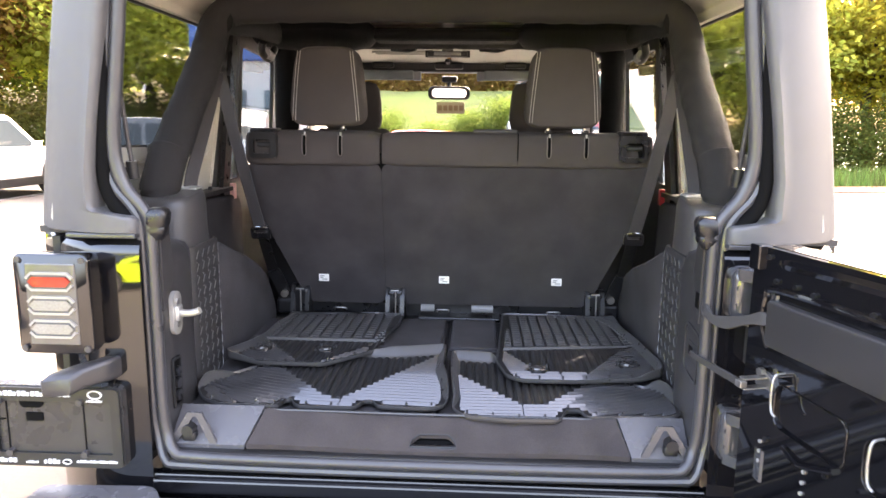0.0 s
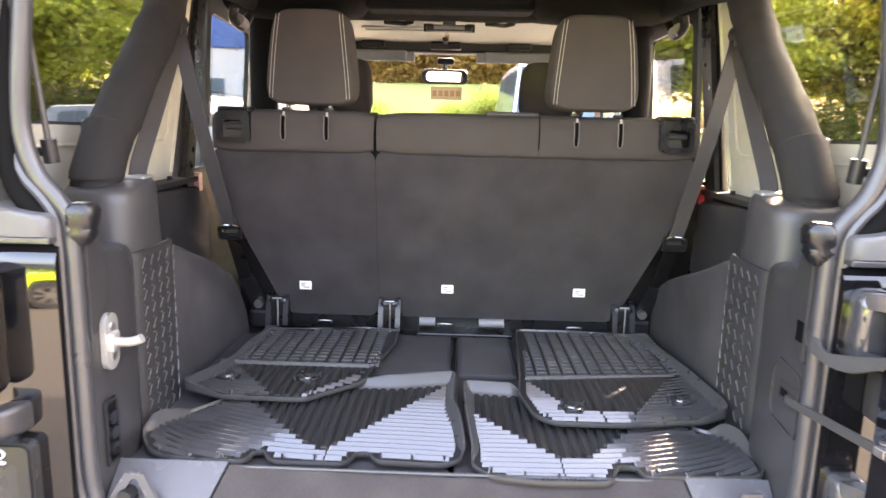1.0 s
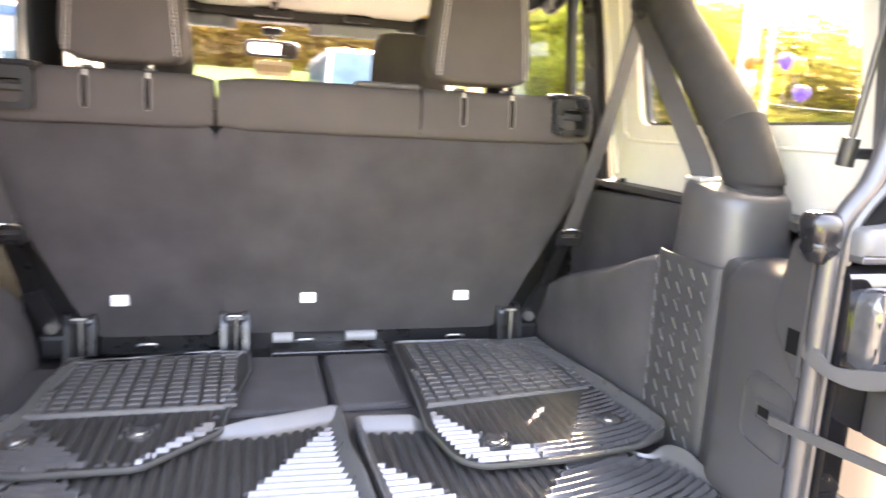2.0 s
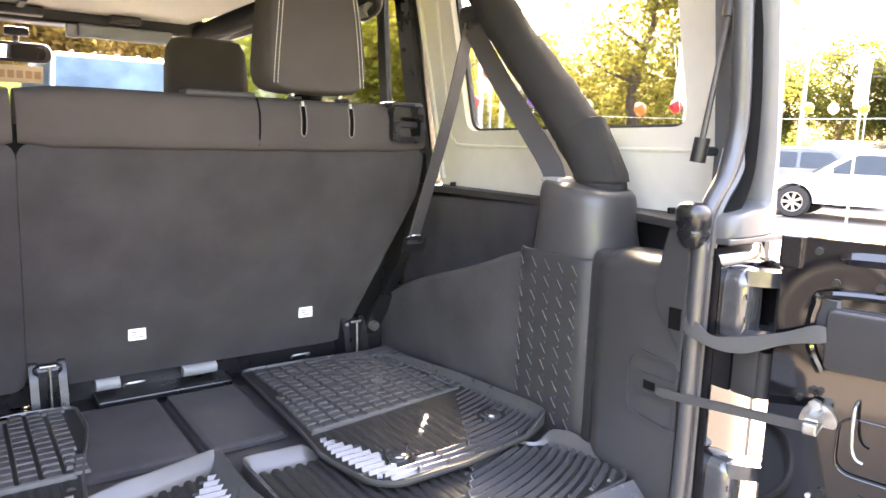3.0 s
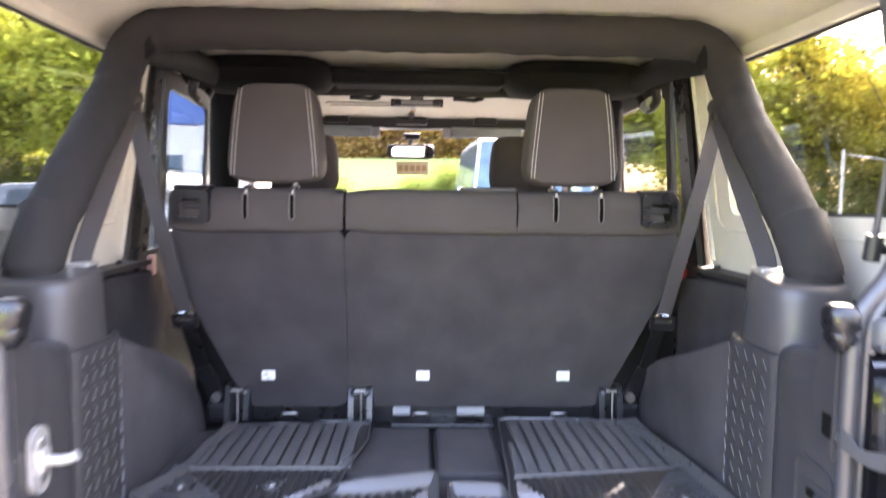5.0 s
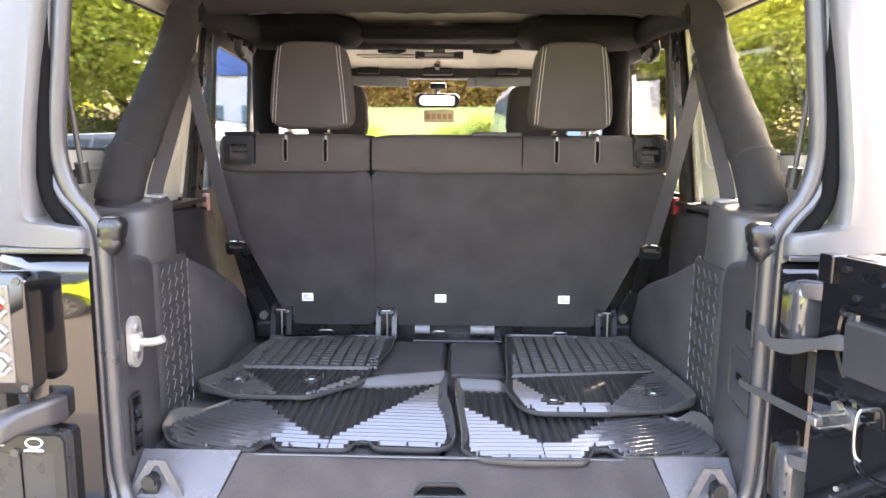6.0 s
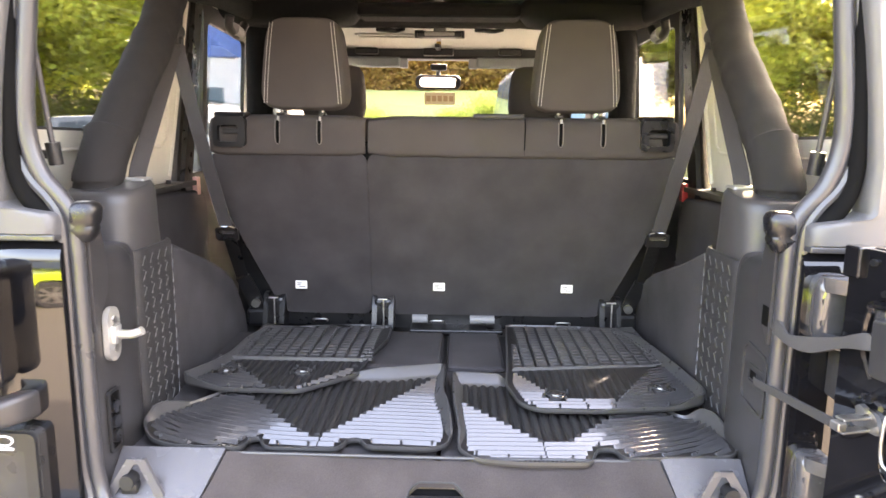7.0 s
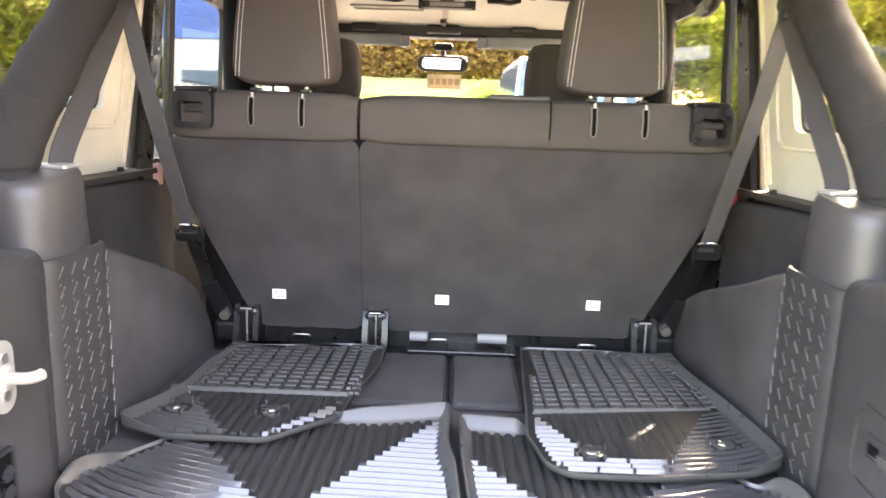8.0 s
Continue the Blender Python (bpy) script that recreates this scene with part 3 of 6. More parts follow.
for s in (-1, 1):
    hole = rounded([(1.632, 1.482), (2.325, 1.466), (2.385, 1.872), (1.682, 1.872)], 0.035, 5)
    b = bm_()
    prof = [(1.535, 1.31), (2.452, 1.31), (2.546, 1.90), (1.535, 1.90)]
    plate(b, prof, [hole], lambda u, v, w: (s * (side_x(v) + w) + axis_x(u), u, v), -0.018, 0.0)
    part("side_liner", b, LINER, top, "cream inner side wall")
    b = bm_()   # moulded rim under the window and along the post
    sweep(b, curve([(s * (side_x(z) - 0.019) + axis_x(y), y, z) for y, z in ((1.52, 1.443), (1.6, 1.438), (2.0, 1.43), (2.33, 1.426), (2.385, 1.44), (2.405, 1.49), (2.44, 1.86))], 4), circle(0.005, 8))
    sweep(b, [(s * (side_x(z) - 0.019) + axis_x(2.5), 2.436 + (z - 1.31) * 0.155, z) for z in (1.33, 1.5, 1.7, 1.88)], circle(0.008, 8), up=(0, 1, 0))
    part("liner_bead", b, LINER, top, smooth=True)
    b = bm_()   # inner edge of the roof post beside the opening
    post = [(0.70, 1.90), (0.715, 1.66), (0.722, 1.52), (0.722, 1.44), (0.705, 1.385), (0.68, 1.345), (0.66, 1.325), (0.85, 1.325), (0.765, 1.90)]
    plate(b, [(s * x, z) for x, z in rounded(post, 0.012)], [], lambda u, v, w: (u, w, v), 1.442, 1.475)
    part("post_liner", b, LINER, top, "cream post beside the opening", True)
    b = bm_()   # angled liner that joins the post to the side wall
    loft(b, [[(s * (0.85 - (z - 1.325) * 0.148 - 0.02), 1.470, z), (s * (side_x(z) - 0.020), 1.540, z), (s * (side_x(z) - 0.002), 1.540, z), (s * (0.85 - (z - 1.325) * 0.148), 1.470, z)] for z in (1.312, 1.5, 1.7, 1.90)])
    part("corner_liner", b, LINER, top, "cream corner of the side wall", True)
    b = bm_()
    plate(b, [(1.60, 1.31), *prof[1:3], (1.60, 1.90)], [hole], lambda u, v, w: (s * (side_x(v) + w) + axis_x(u), u, v), 0.014, 0.024)
    part("side_shell", b, HARDTOP, top)
    b = bm_()
    frame_in = rounded([(1.639, 1.489), (2.318, 1.473), (2.377, 1.865), (1.688, 1.865)], 0.03, 5)
    plate(b, hole, [frame_in], lambda u, v, w: (s * (side_x(v) + w) + axis_x(u), u, v), 0.001, 0.008)
    part("window_gasket", b, RUBBERM, top, "black rubber window gasket")
    b = bm_()
    plate(b, hole, [], lambda u, v, w: (s * (side_x(v) + w) + axis_x(u), u, v), 0.0085, 0.0115)
    part("quarter_pane", b, TINT, top, "tinted quarter window")
    # rear pillar: grey outer shell with an inward ledge at its foot
    b = bm_()
    rings = []
    for z in PILLAR_Z:
        xi, xo = along(PILLAR_IN, z), along(PILLAR_OUT, z)
        soft = 0.004 if z < 1.308 else 0.0
        bow = [(x, 1.388 + soft + corner(x + 0.08 * (z - 1.31))) for x in [xi + 0.026 + (xo - xi - 0.044) * q / 9 for q in range(10)]]
        ye = bow[-1][1]
        row = [(xi, 1.49), (xi, 1.406), (xi + 0.002, 1.398), (xi + 0.007, 1.3925 + soft), (xi + 0.014, 1.3895 + soft), *bow, (xo - 0.010, ye + 0.005), (xo - 0.004, ye + 0.012), (xo, ye + 0.022), (xo, 1.535)]
        rings.append([(s * x, y, z) for x, y in row])
    loft(b, rings)
    part("rear_pillar", b, HARDTOP, top, "grey textured rear roof pillar", True)
    b = bm_()   # dark gutter between the shell and the seal
    sweep(b, curve([(s * x, 1.424, z) for x, z in ((0.677, 1.95), (0.694, 1.72), (0.707, 1.5), (0.707, 1.42), (0.694, 1.375), (0.672, 1.347), (0.652, 1.328))], 4), circle(0.0165, 10), up=(0, -1, 0))
    part("gutter", b, DARK, top, "dark drip gutter", True)
    b = bm_()
    box(b, *sorted((s * 0.634, s * 0.79)), 1.392, 1.42, 1.296, 1.307, 0.003)
    part("base_gasket", b, SEAL, top, "shiny rubber base gasket")

b = bm_()   # roof skin over the cargo area, with turned-down edges
roof = [(-0.822, 1.888), (-0.79, 1.935), (-0.69, 1.965), (-0.3, 1.972), (0, 1.974), (0.3, 1.972), (0.69, 1.965), (0.79, 1.935), (0.822, 1.888)]
rings = [[(x + axis_x(y), y, z) for x, z in roof] + [(x * 1.02 + axis_x(y), y, z + 0.012) for x, z in reversed(roof)] for y in (1.36, 2.05, 3.02)]
loft(b, rings)
part("ceiling", b, LINER, top, "cream moulded ceiling", True)
b = bm_()
rings = [[(x * 1.05, y, z + 0.014) for x, z in roof] + [(x * 1.08, y, z + 0.03) for x, z in reversed(roof)] for y in (1.34, 3.02)]
loft(b, rings)
part("roof_skin", b, HARDTOP, top, smooth=True)
b = bm_()   # strip of moulded ribs above the bar
sweep(b, curve([(-0.55, 1.9, 1.962), (-0.2, 1.93, 1.968), (0, 1.94, 1.969), (0.2, 1.93, 1.968), (0.55, 1.9, 1.962)], 5), circle(0.009, 8))
part("ceiling_bead", b, LINER, top, smooth=True)
b = bm_()
for x0, x1 in ((-0.66, -0.012), (0.012, 0.66)):
    plate(b, rounded([(x0, 3.06), (x1, 3.06), (x1 * 0.97, 4.08), (x0 * 0.97, 4.08)], 0.03), [], lambda u, v, w: (u + axis_x(v), v, 1.912 - (v - 3.06) * 0.012 + w), 0.0, 0.03)
part("front_panel", b, PANELIN, top, "cream removable front roof panel")
b = bm_()
plate(b, [(-0.80, 3.0), (0.80, 3.0), (0.76, 4.14), (-0.80, 4.14)], [], lambda u, v, w: (u, v, 1.985 - (v - 3.06) * 0.03 + w), 0.0, 0.02)
part("front_skin", b, HARDTOP, top)
for x in (-0.235, 0.165):   # turn latches of the front panels
    b = bm_()
    y, z = 3.16, 1.906
    cyl(b, (x, y, z + 0.006), (x, y, z - 0.014), 0.024, 16)
    sweep(b, curve([(x - 0.055, y + 0.01, z - 0.022), (x - 0.02, y - 0.012, z - 0.026), (x + 0.02, y + 0.012, z - 0.026), (x + 0.055, y - 0.006, z - 0.020)], 4), circle(0.009, 8))
    part("turn_latch", b, PLASTIC, top, "black turn latch", True)
for x in (-0.48, -0.34, 0.27, 0.41):
    b = bm_()
    cyl(b, (x, 3.2, 1.911), (x, 3.2, 1.896), 0.013, 12)
    part("panel_plug", b, PLASTIC, top, "small black panel plug", True)
b = bm_()
box(b, -0.125, 0.055, 3.11, 3.17, 1.848, 1.872, 0.008)
cyl(b, (-0.135, 3.14, 1.862), (-0.100, 3.14, 1.862), 0.016)
cyl(b, (0.030, 3.14, 1.862), (0.065, 3.14, 1.862), 0.016)
box(b, -0.06, -0.01, 3.12, 3.16, 1.87, 1.91, 0.004)
part("centre_latch", b, PLASTIC, top, "black centre latch bar", True)
b = bm_()
box(b, -0.095, 0.025, 3.105, 3.112, 1.853, 1.867, 0.002)
part("latch_plate", b, LABELG, top)
for x in (-0.44, 0.31):
    b = bm_()
    box(b, x - 0.06, x + 0.06, 3.96, 4.02, 1.868, 1.898, 0.008)
    part("header_latch", b, PLASTIC, top, "black header latch")
b = bm_()
box(b, -0.145, 0.015, 3.96, 4.02, 1.862, 1.898, 0.008)
box(b, -0.078, -0.053, 3.80, 3.97, 1.885, 1.903, 0.004)
part("header_latch", b, PLASTIC, top, "black header latch", False)
b = bm_()   # moulded map panel in the cream roof
plate(b, rrect(-0.28, 3.52, 0.30, 0.10, 0.02), [rrect(-0.28, 3.52, 0.285, 0.086, 0.016)], lambda u, v, w: (u, v, 1.904 + w), -0.004, 0.003)
part("panel_moulding", b, PANELIN, top)

# windscreen header, glass and posts
b = bm_()
box(b, -0.81, 0.70, 4.035, 4.16, 1.850, 1.925, 0.015)
part("header_bar", b, PLASTIC, suv, "black windscreen header bar")
for s in (-1, 1):
    b = bm_()
    sweep(b, [(s * 0.70 - 0.068, 4.10, 1.88), (s * 0.73 - 0.075, 4.36, 1.25)], [(-0.04, -0.03), (0.04, -0.03), (0.04, 0.03), (-0.04, 0.03)], up=(1, 0, 0))
    part("screen_post", b, PLASTIC, suv)
b = bm_()
plate(b, [(-0.68, 0.0), (0.68, 0.0), (0.70, 0.62), (-0.70, 0.62)], [], lambda u, v, w: (u - 0.07, 4.12 + v * 0.39 + w, 1.86 - v), 0.0, 0.004)
part("windscreen", b, GLASS, suv, "clear windscreen")
# Hidden dashboard block, added to keep ground bounce off the front roof panels.
b = bm_()
prof = rounded([(3.72, 1.02), (3.70, 1.12), (3.76, 1.22), (3.95, 1.265), (4.30, 1.27), (4.30, 1.02)], 0.03)
loft(b, [[(x, u, v) for u, v in prof] for x in (-0.90, -0.5, 0.3, 0.76)])
part("unseen_dashboard", b, PLASTIC, suv, "unseen dark dashboard added to block light bounced off the ground", True)


# ---- sport bar ----
bar = thing("sport_bar", "black padded sport bar with fabric sleeves", "roll bar")


def padded(path, r, name="padded_tube", label=""):
    b = bm_()
    pts = curve(path, 14)
    sc = [1 + 0.05 * noise.noise(p * 9) for p in pts]
    sweep(b, pts, circle(r, 24), up=(0.2, 1, 0.1), scales=sc)
    b.normal_update()
    for v in b.verts:      # slack creases in the fabric sleeve
        p = v.co
        v.co = p + v.normal * (0.0035 * noise.noise(p * 22) + 0.0016 * noise.noise(Vector((p.x * 70, p.y * 70, p.z * 30))))
    return part(name, b, PADDING, bar, label, True)


for s in (-1, 1):
    padded([mir(p, s) for p in ((0.739, 1.742, 1.33), (0.736, 1.762, 1.40), (0.733, 1.875, 1.53), (0.731, 2.018, 1.665), (0.729, 2.112, 1.77), (0.722, 2.162, 1.846), (0.682, 2.182, 1.893), (0.60, 2.187, 1.908), (0.3, 2.187, 1.911), (-0.002, 2.187, 1.911))], 0.049)
    b = bm_()   # wrapped sleeve end at the foot, cut level above the column
    rings = []
    for y, z, tilt, a in ((1.813, 1.470, 0.62, 0.0465), (1.811, 1.468, 0.62, 0.0490), (1.800, 1.452, 0.56, 0.0492), (1.775, 1.42, 0.35, 0.0497), (1.750, 1.385, 0.08, 0.0515), (1.746, 1.372, 0.0, 0.0515)):
        rings.append([(s * (0.736 + c * a), y + v * a * (1.12 - 0.1 * tilt), z - v * a * tilt) for c, v in [(math.cos(t * math.pi / 12), math.sin(t * math.pi / 12)) for t in range(24)]])
    loft(b, rings)
    part("sleeve_cuff", b, PADDING, bar, "wrapped fabric cuff", True)
    b = bm_()   # zip seam along the sleeve
    sweep(b, curve([mir(p, s) for p in ((0.780, 1.780, 1.42), (0.778, 1.900, 1.545), (0.776, 2.043, 1.68), (0.775, 2.122, 1.77))], 6), circle(0.006, 6))
    part("sleeve_seam", b, RUBBERM, bar, smooth=True)
    b = bm_()   # roof-side rail to the front hoop
    sweep(b, curve([mir(p, s) for p in ((0.70, 2.14, 1.86), (0.71, 2.5, 1.895), (0.705, 2.9, 1.905), (0.68, 3.4, 1.895), (0.63, 4.08, 1.865))], 5), circle(0.042, 12))
    part("side_rail", b, DIMCLOTH, bar, smooth=True)
    b = bm_()   # speaker pod over the rear seat
    rings = []
    for x, k in ((0.29, 0.35), (0.32, 0.8), (0.38, 1.0), (0.50, 1.06), (0.62, 1.04), (0.72, 0.92), (0.78, 0.7)):
        rings.append([(s * x - 0.028, 2.88 + c * 0.16 * k, 1.912 + v * 0.062 * k) for c, v in circle(1.0, 16)])
    loft(b, rings)
    part("speaker_pod", b, DIMCLOTH, bar, "black overhead speaker pod", True)
    b = bm_()   # grab handle / coat hook
    sweep(b, curve([mir(p, s) for p in ((0.715, 2.62, 1.85), (0.725, 2.64, 1.815), (0.725, 2.73, 1.80), (0.718, 2.79, 1.845))], 5), circle(0.015, 10))
    part("grab_handle", b, PLASTIC, bar, "black grab handle", True)
    b = bm_()
    cyl(b, mir((0.722, 2.67, 1.815), s), mir((0.722, 2.73, 1.808), s), 0.022, 12)
    part("handle_grip", b, LABELG, bar, "grey grip", True)
    b = bm_()   # belt guide loop on the bar
    cyl(b, mir((0.728, 2.10, 1.735), s), mir((0.728, 2.20, 1.742), s), 0.024, 14)
    box(b, *sorted((s * 0.708, s * 0.748)), 2.165, 2.205, 1.705, 1.755, 0.008)
    part("belt_guide", b, PLASTIC, bar, "black belt guide", True)
    b = bm_()   # clip on the rear face
    box(b, *sorted((s * 0.765, s * 0.79)), 1.790, 1.812, 1.462, 1.490, 0.007)
    part("sleeve_clip", b, PLASTIC, bar)
for s in (-1, 1):      # hoop legs down the door posts
    b = bm_()
    sweep(b, curve([(s * x - 0.028, y, z) for x, y, z in ((0.66, 3.02, 1.90), (0.695, 3.02, 1.86), (0.708, 3.025, 1.78), (0.715, 3.035, 1.5), (0.722, 3.05, 1.1), (0.725, 3.06, 0.56))], 5), circle(0.052, 14))
    part("hoop_leg", b, DIMCLOTH, bar, "dark padded hoop leg beside the door", True)
padded([(-0.71, 3.02, 1.905), (-0.5, 3.02, 1.912), (0, 3.02, 1.914), (0.45, 3.02, 1.912), (0.64, 3.02, 1.905)], 0.044, "front_hoop")
b = bm_()
box(b, -0.33, 0.27, 2.82, 2.98, 1.884, 1.935, 0.02)
part("sound_bar", b, DIMCLOTH, bar, "black overhead sound bar")


# ---- rear seats (split bench) ----
def seat_y(z):
    return 2.452 - (z - 0.90) * 0.235


def rear_seat(name, label, x0, x1, bot0, bot1, head_x, head_w, notch_x):
    st = thing(name, label, "car seat", "rear bench")
    # back board in carpet: trapezoid with a curved outer lower edge
    b = bm_()
    pts = rounded([(bot0, 0.885), (bot1, 0.885), (x1, 1.30 if x1 > 0.4 else 1.28), (x1, 1.415), (x0, 1.415), (x0, 1.30)], 0.035, 5)
    rings = []
    for w, k in ((0.09, 0), (0.003, 0), (0.001, 0.0008), (0.0, 0.002)):
        c = ((x0 + x1) / 2, 1.15)
        rings.append([(c[0] + (u - c[0]) * (1 - k * 0.4), seat_y(v) + w, c[1] + (v - c[1]) * (1 - k)) for u, v in pts])
    loft(b, rings)
    part("back_panel", b, BACKCLOTH, st, "dark carpet seat back", True)
    b = bm_()   # dark shell behind the back panel
    box(b, x0 + 0.004, x1 - 0.004, 2.50, 2.62, 0.62, 1.40, 0.03)
    part("seat_shell", b, BLACKP, st, "black seat shell")
    # fabric top roll
    b = bm_()
    prof = rounded([(0.10, 1.395), (0.0, 1.408), (-0.006, 1.425), (-0.004, 1.49), (0.012, 1.519), (0.05, 1.528), (0.11, 1.52), (0.15, 1.47), (0.15, 1.40)], 0.02, 4)
    rings = []
    n = 14
    for i in range(n + 1):
        x = x0 + 0.004 + (x1 - x0 - 0.008) * i / n
        k = 1.0
        e = min(i, n - i)
        if e == 0:
            k = 0.86
        elif e == 1:
            k = 0.985
        rings.append([(x, 2.34 - 0.02 + (u - 0.06) * k + 0.06, 1.46 + (v - 1.46) * k + 0.003 * noise.noise(Vector((x * 6, u * 20, 1)))) for u, v in prof])
    loft(b, rings)
    part("top_roll", b, FABRIC, st, "brown-grey fabric top edge", True)
    # headrest
    b = bm_()
    rings = []
    for y, k in ((2.318, 0.86), (2.320, 0.915), (2.326, 0.955), (2.338, 0.985), (2.36, 1.0), (2.42, 1.0), (2.442, 0.965), (2.455, 0.86)):
        sec = []
        for t in range(44):
            a = 2 * math.pi * t / 44
            c, v = math.cos(a), math.sin(a)
            uu = math.copysign(abs(c) ** 0.36, c)
            vv = math.copysign(abs(v) ** 0.36, v)
            w = head_w / 2 * (1.0 - 0.085 * (vv + 1) ** 1.3)
            sec.append((head_x + uu * w * k, y + 0.012 * max(0.0, vv) ** 2, 1.674 + vv * 0.134 * (k * 0.6 + 0.4)))
        rings.append(sec)
    loft(b, rings)
    head = part("headrest", b, FABRIC, st, "brown-grey fabric headrest with pale stitching", True)
    for sg in (-1, 1):
        b = bm_()
        for dx in (0.0, 0.009):
            pts = []
            for i in range(30):
                z = 1.558 + 0.232 * i / 29
                vv = (z - 1.674) / 0.134
                w = head_w / 2 * (1.0 - 0.085 * (vv + 1) ** 1.3) * 0.865 - dx
                pts.append(Vector((head_x + sg * w, 2.3172 + 0.012 * max(0.0, vv) ** 2, z)))
            for p, q in zip(pts, pts[1:]):
                cyl(b, p.lerp(q, 0.08), p.lerp(q, 0.92), 0.001, 5)
        part("stitching", b, STITCH, head, "double pale stitch line")
    for nx in notch_x:
        b = bm_()   # slit with its guide under the headrest posts
        sweep(b, curve([(nx, 2.316, 1.508), (nx, 2.309, 1.48), (nx, 2.310, 1.452), (nx, 2.313, 1.444)], 4), circle(0.0042, 8), up=(1, 0, 0))
        part("post_slit", b, DARK, st, "dark slit in the fabric", True)
        b = bm_()
        sweep(b, curve([(nx - 0.0068, 2.318, 1.512), (nx - 0.0068, 2.310, 1.48), (nx - 0.0064, 2.3105, 1.450), (nx, 2.3125, 1.4405), (nx + 0.0064, 2.3105, 1.450), (nx + 0.0068, 2.310, 1.48), (nx + 0.0068, 2.318, 1.512)], 4), circle(0.0016, 6), up=(0, -1, 0))
        part("slit_piping", b, PIPING, st, "pale piping round the slit", True)
        b = bm_()
        cyl(b, (nx + 0.001, 2.318, 1.505), (nx + 0.001, 2.322, 1.520), 0.0036, 10)
        part("guide_sleeve", b, STITCH, st, "white plastic guide sleeve", True)
        b = bm_()
        cyl(b, (nx, 2.375, 1.50), (nx, 2.375, 1.575), 0.006, 10)
        part("headrest_post", b, CHROME, st, "chrome headrest post", True)
        b = bm_()
        box(b, nx - 0.011, nx + 0.011, 2.345, 2.385, 1.524, 1.533, 0.003)
        part("post_guide", b, BLACKP, st, "black post guide")
    return st


seat_l = rear_seat("bench_seat", "narrow upright rear seat, brown-grey fabric over black carpet back", -0.70, -0.2262, -0.52, -0.2262, -0.412, 0.266, (-0.488, -0.364))
seat_r = rear_seat("bench_seat", "wide upright rear seat, brown-grey fabric over black carpet back", -0.2258, 0.70, -0.2258, 0.52, 0.393, 0.266, (0.348, 0.472))
b = bm_()   # near-black sheet standing in for the shade inside the split
plate(b, [(-0.245, 0.90), (-0.207, 0.90), (-0.207, 1.45), (-0.245, 1.45)], [], lambda u, v, w: (u, seat_y(v) + w, v), 0.006, 0.06)
part("split_shade", b, DARK, seat_r)
b = bm_()
sweep(b, [(0.243, 2.318, 1.417), (0.243, 2.312, 1.45), (0.243, 2.312, 1.49), (0.243, 2.33, 1.522)], circle(0.002, 6), up=(1, 0, 0))
part("fabric_seam", b, DARK, seat_r)
b = bm_()
box(b, 0.09, 0.245, 2.34, 2.40, 1.520, 1.535, 0.006)
part("belt_slot", b, RUBBERM, seat_r, "dark plastic belt slot cover")
for st, s in ((seat_l, -1), (seat_r, 1)):
    cx = s * 0.628
    b = bm_()   # release latch housing
    plate(b, rrect(cx, 1.475, 0.095, 0.088, 0.014), [rrect(cx + s * 0.004, 1.470, 0.060, 0.048, 0.008)], lambda u, v, w: (u, w, v), 2.296, 2.325)
    part("latch_housing", b, BLACKP, st, "black release latch housing", True)
    b = bm_()
    box(b, cx - 0.048, cx + 0.048, 2.303, 2.375, 1.516, 1.532, 0.008)
    part("latch_top", b, BLACKP, st)
    b = bm_()
    box(b, cx - 0.03, cx + 0.036, 2.318, 2.33, 1.445, 1.497)
    part("latch_recess", b, DARK, st)
    b = bm_()
    box(b, cx - 0.024, cx + 0.032, 2.305, 2.318, 1.468, 1.484, 0.004)
    part("latch_lever", b, PLASTIC, st)
for x, st in ((-0.455, seat_l), (-0.008, seat_r), (0.404, seat_r)):
    y = seat_y(0.985)
    b = bm_()
    box(b, x - 0.019, x + 0.019, y - 0.004, y + 0.002, 0.972, 1.000, 0.002)
    tag = part("label", b, LABELW, st, "small white sewn label")
    b = bm_()
    for k, (u0, u1, v) in enumerate(((-0.013, 0.002, 0.992), (-0.013, -0.002, 0.986), (-0.006, 0.013, 0.980))):
        box(b, x + u0, x + u1, y - 0.0055, y - 0.003, v - 0.0015, v + 0.0015)
    part("print_bars", b, LABELG, tag)

# seat mounts on the floor
for x in (-0.545, -0.19, 0.545):
    mt = thing("seat_mount", "black seat hinge mount with a bare metal pin", "bracket", "seat mounts")
    b = bm_()
    for dx in (-0.034, 0.020):
        plate(b, rounded([(2.40, 0.84), (2.50, 0.84), (2.50, 0.93), (2.475, 0.955), (2.44, 0.955), (2.42, 0.92)], 0.012), [], lambda u, v, w: (x + dx + w, u, v), 0.0, 0.016)
    box(b, x - 0.030, x + 0.032, 2.422, 2.50, 0.84, 0.945, 0.012)
    part("bracket", b, BLACKP, mt)
    b = bm_()
    cyl(b, (x + 0.004, 2.414, 0.85), (x + 0.004, 2.416, 0.942), 0.003)
    cyl(b, (x - 0.014, 2.418, 0.944), (x + 0.016, 2.418, 0.944), 0.0035)
    part("pin", b, ZINC, mt, "bare metal pin", True)
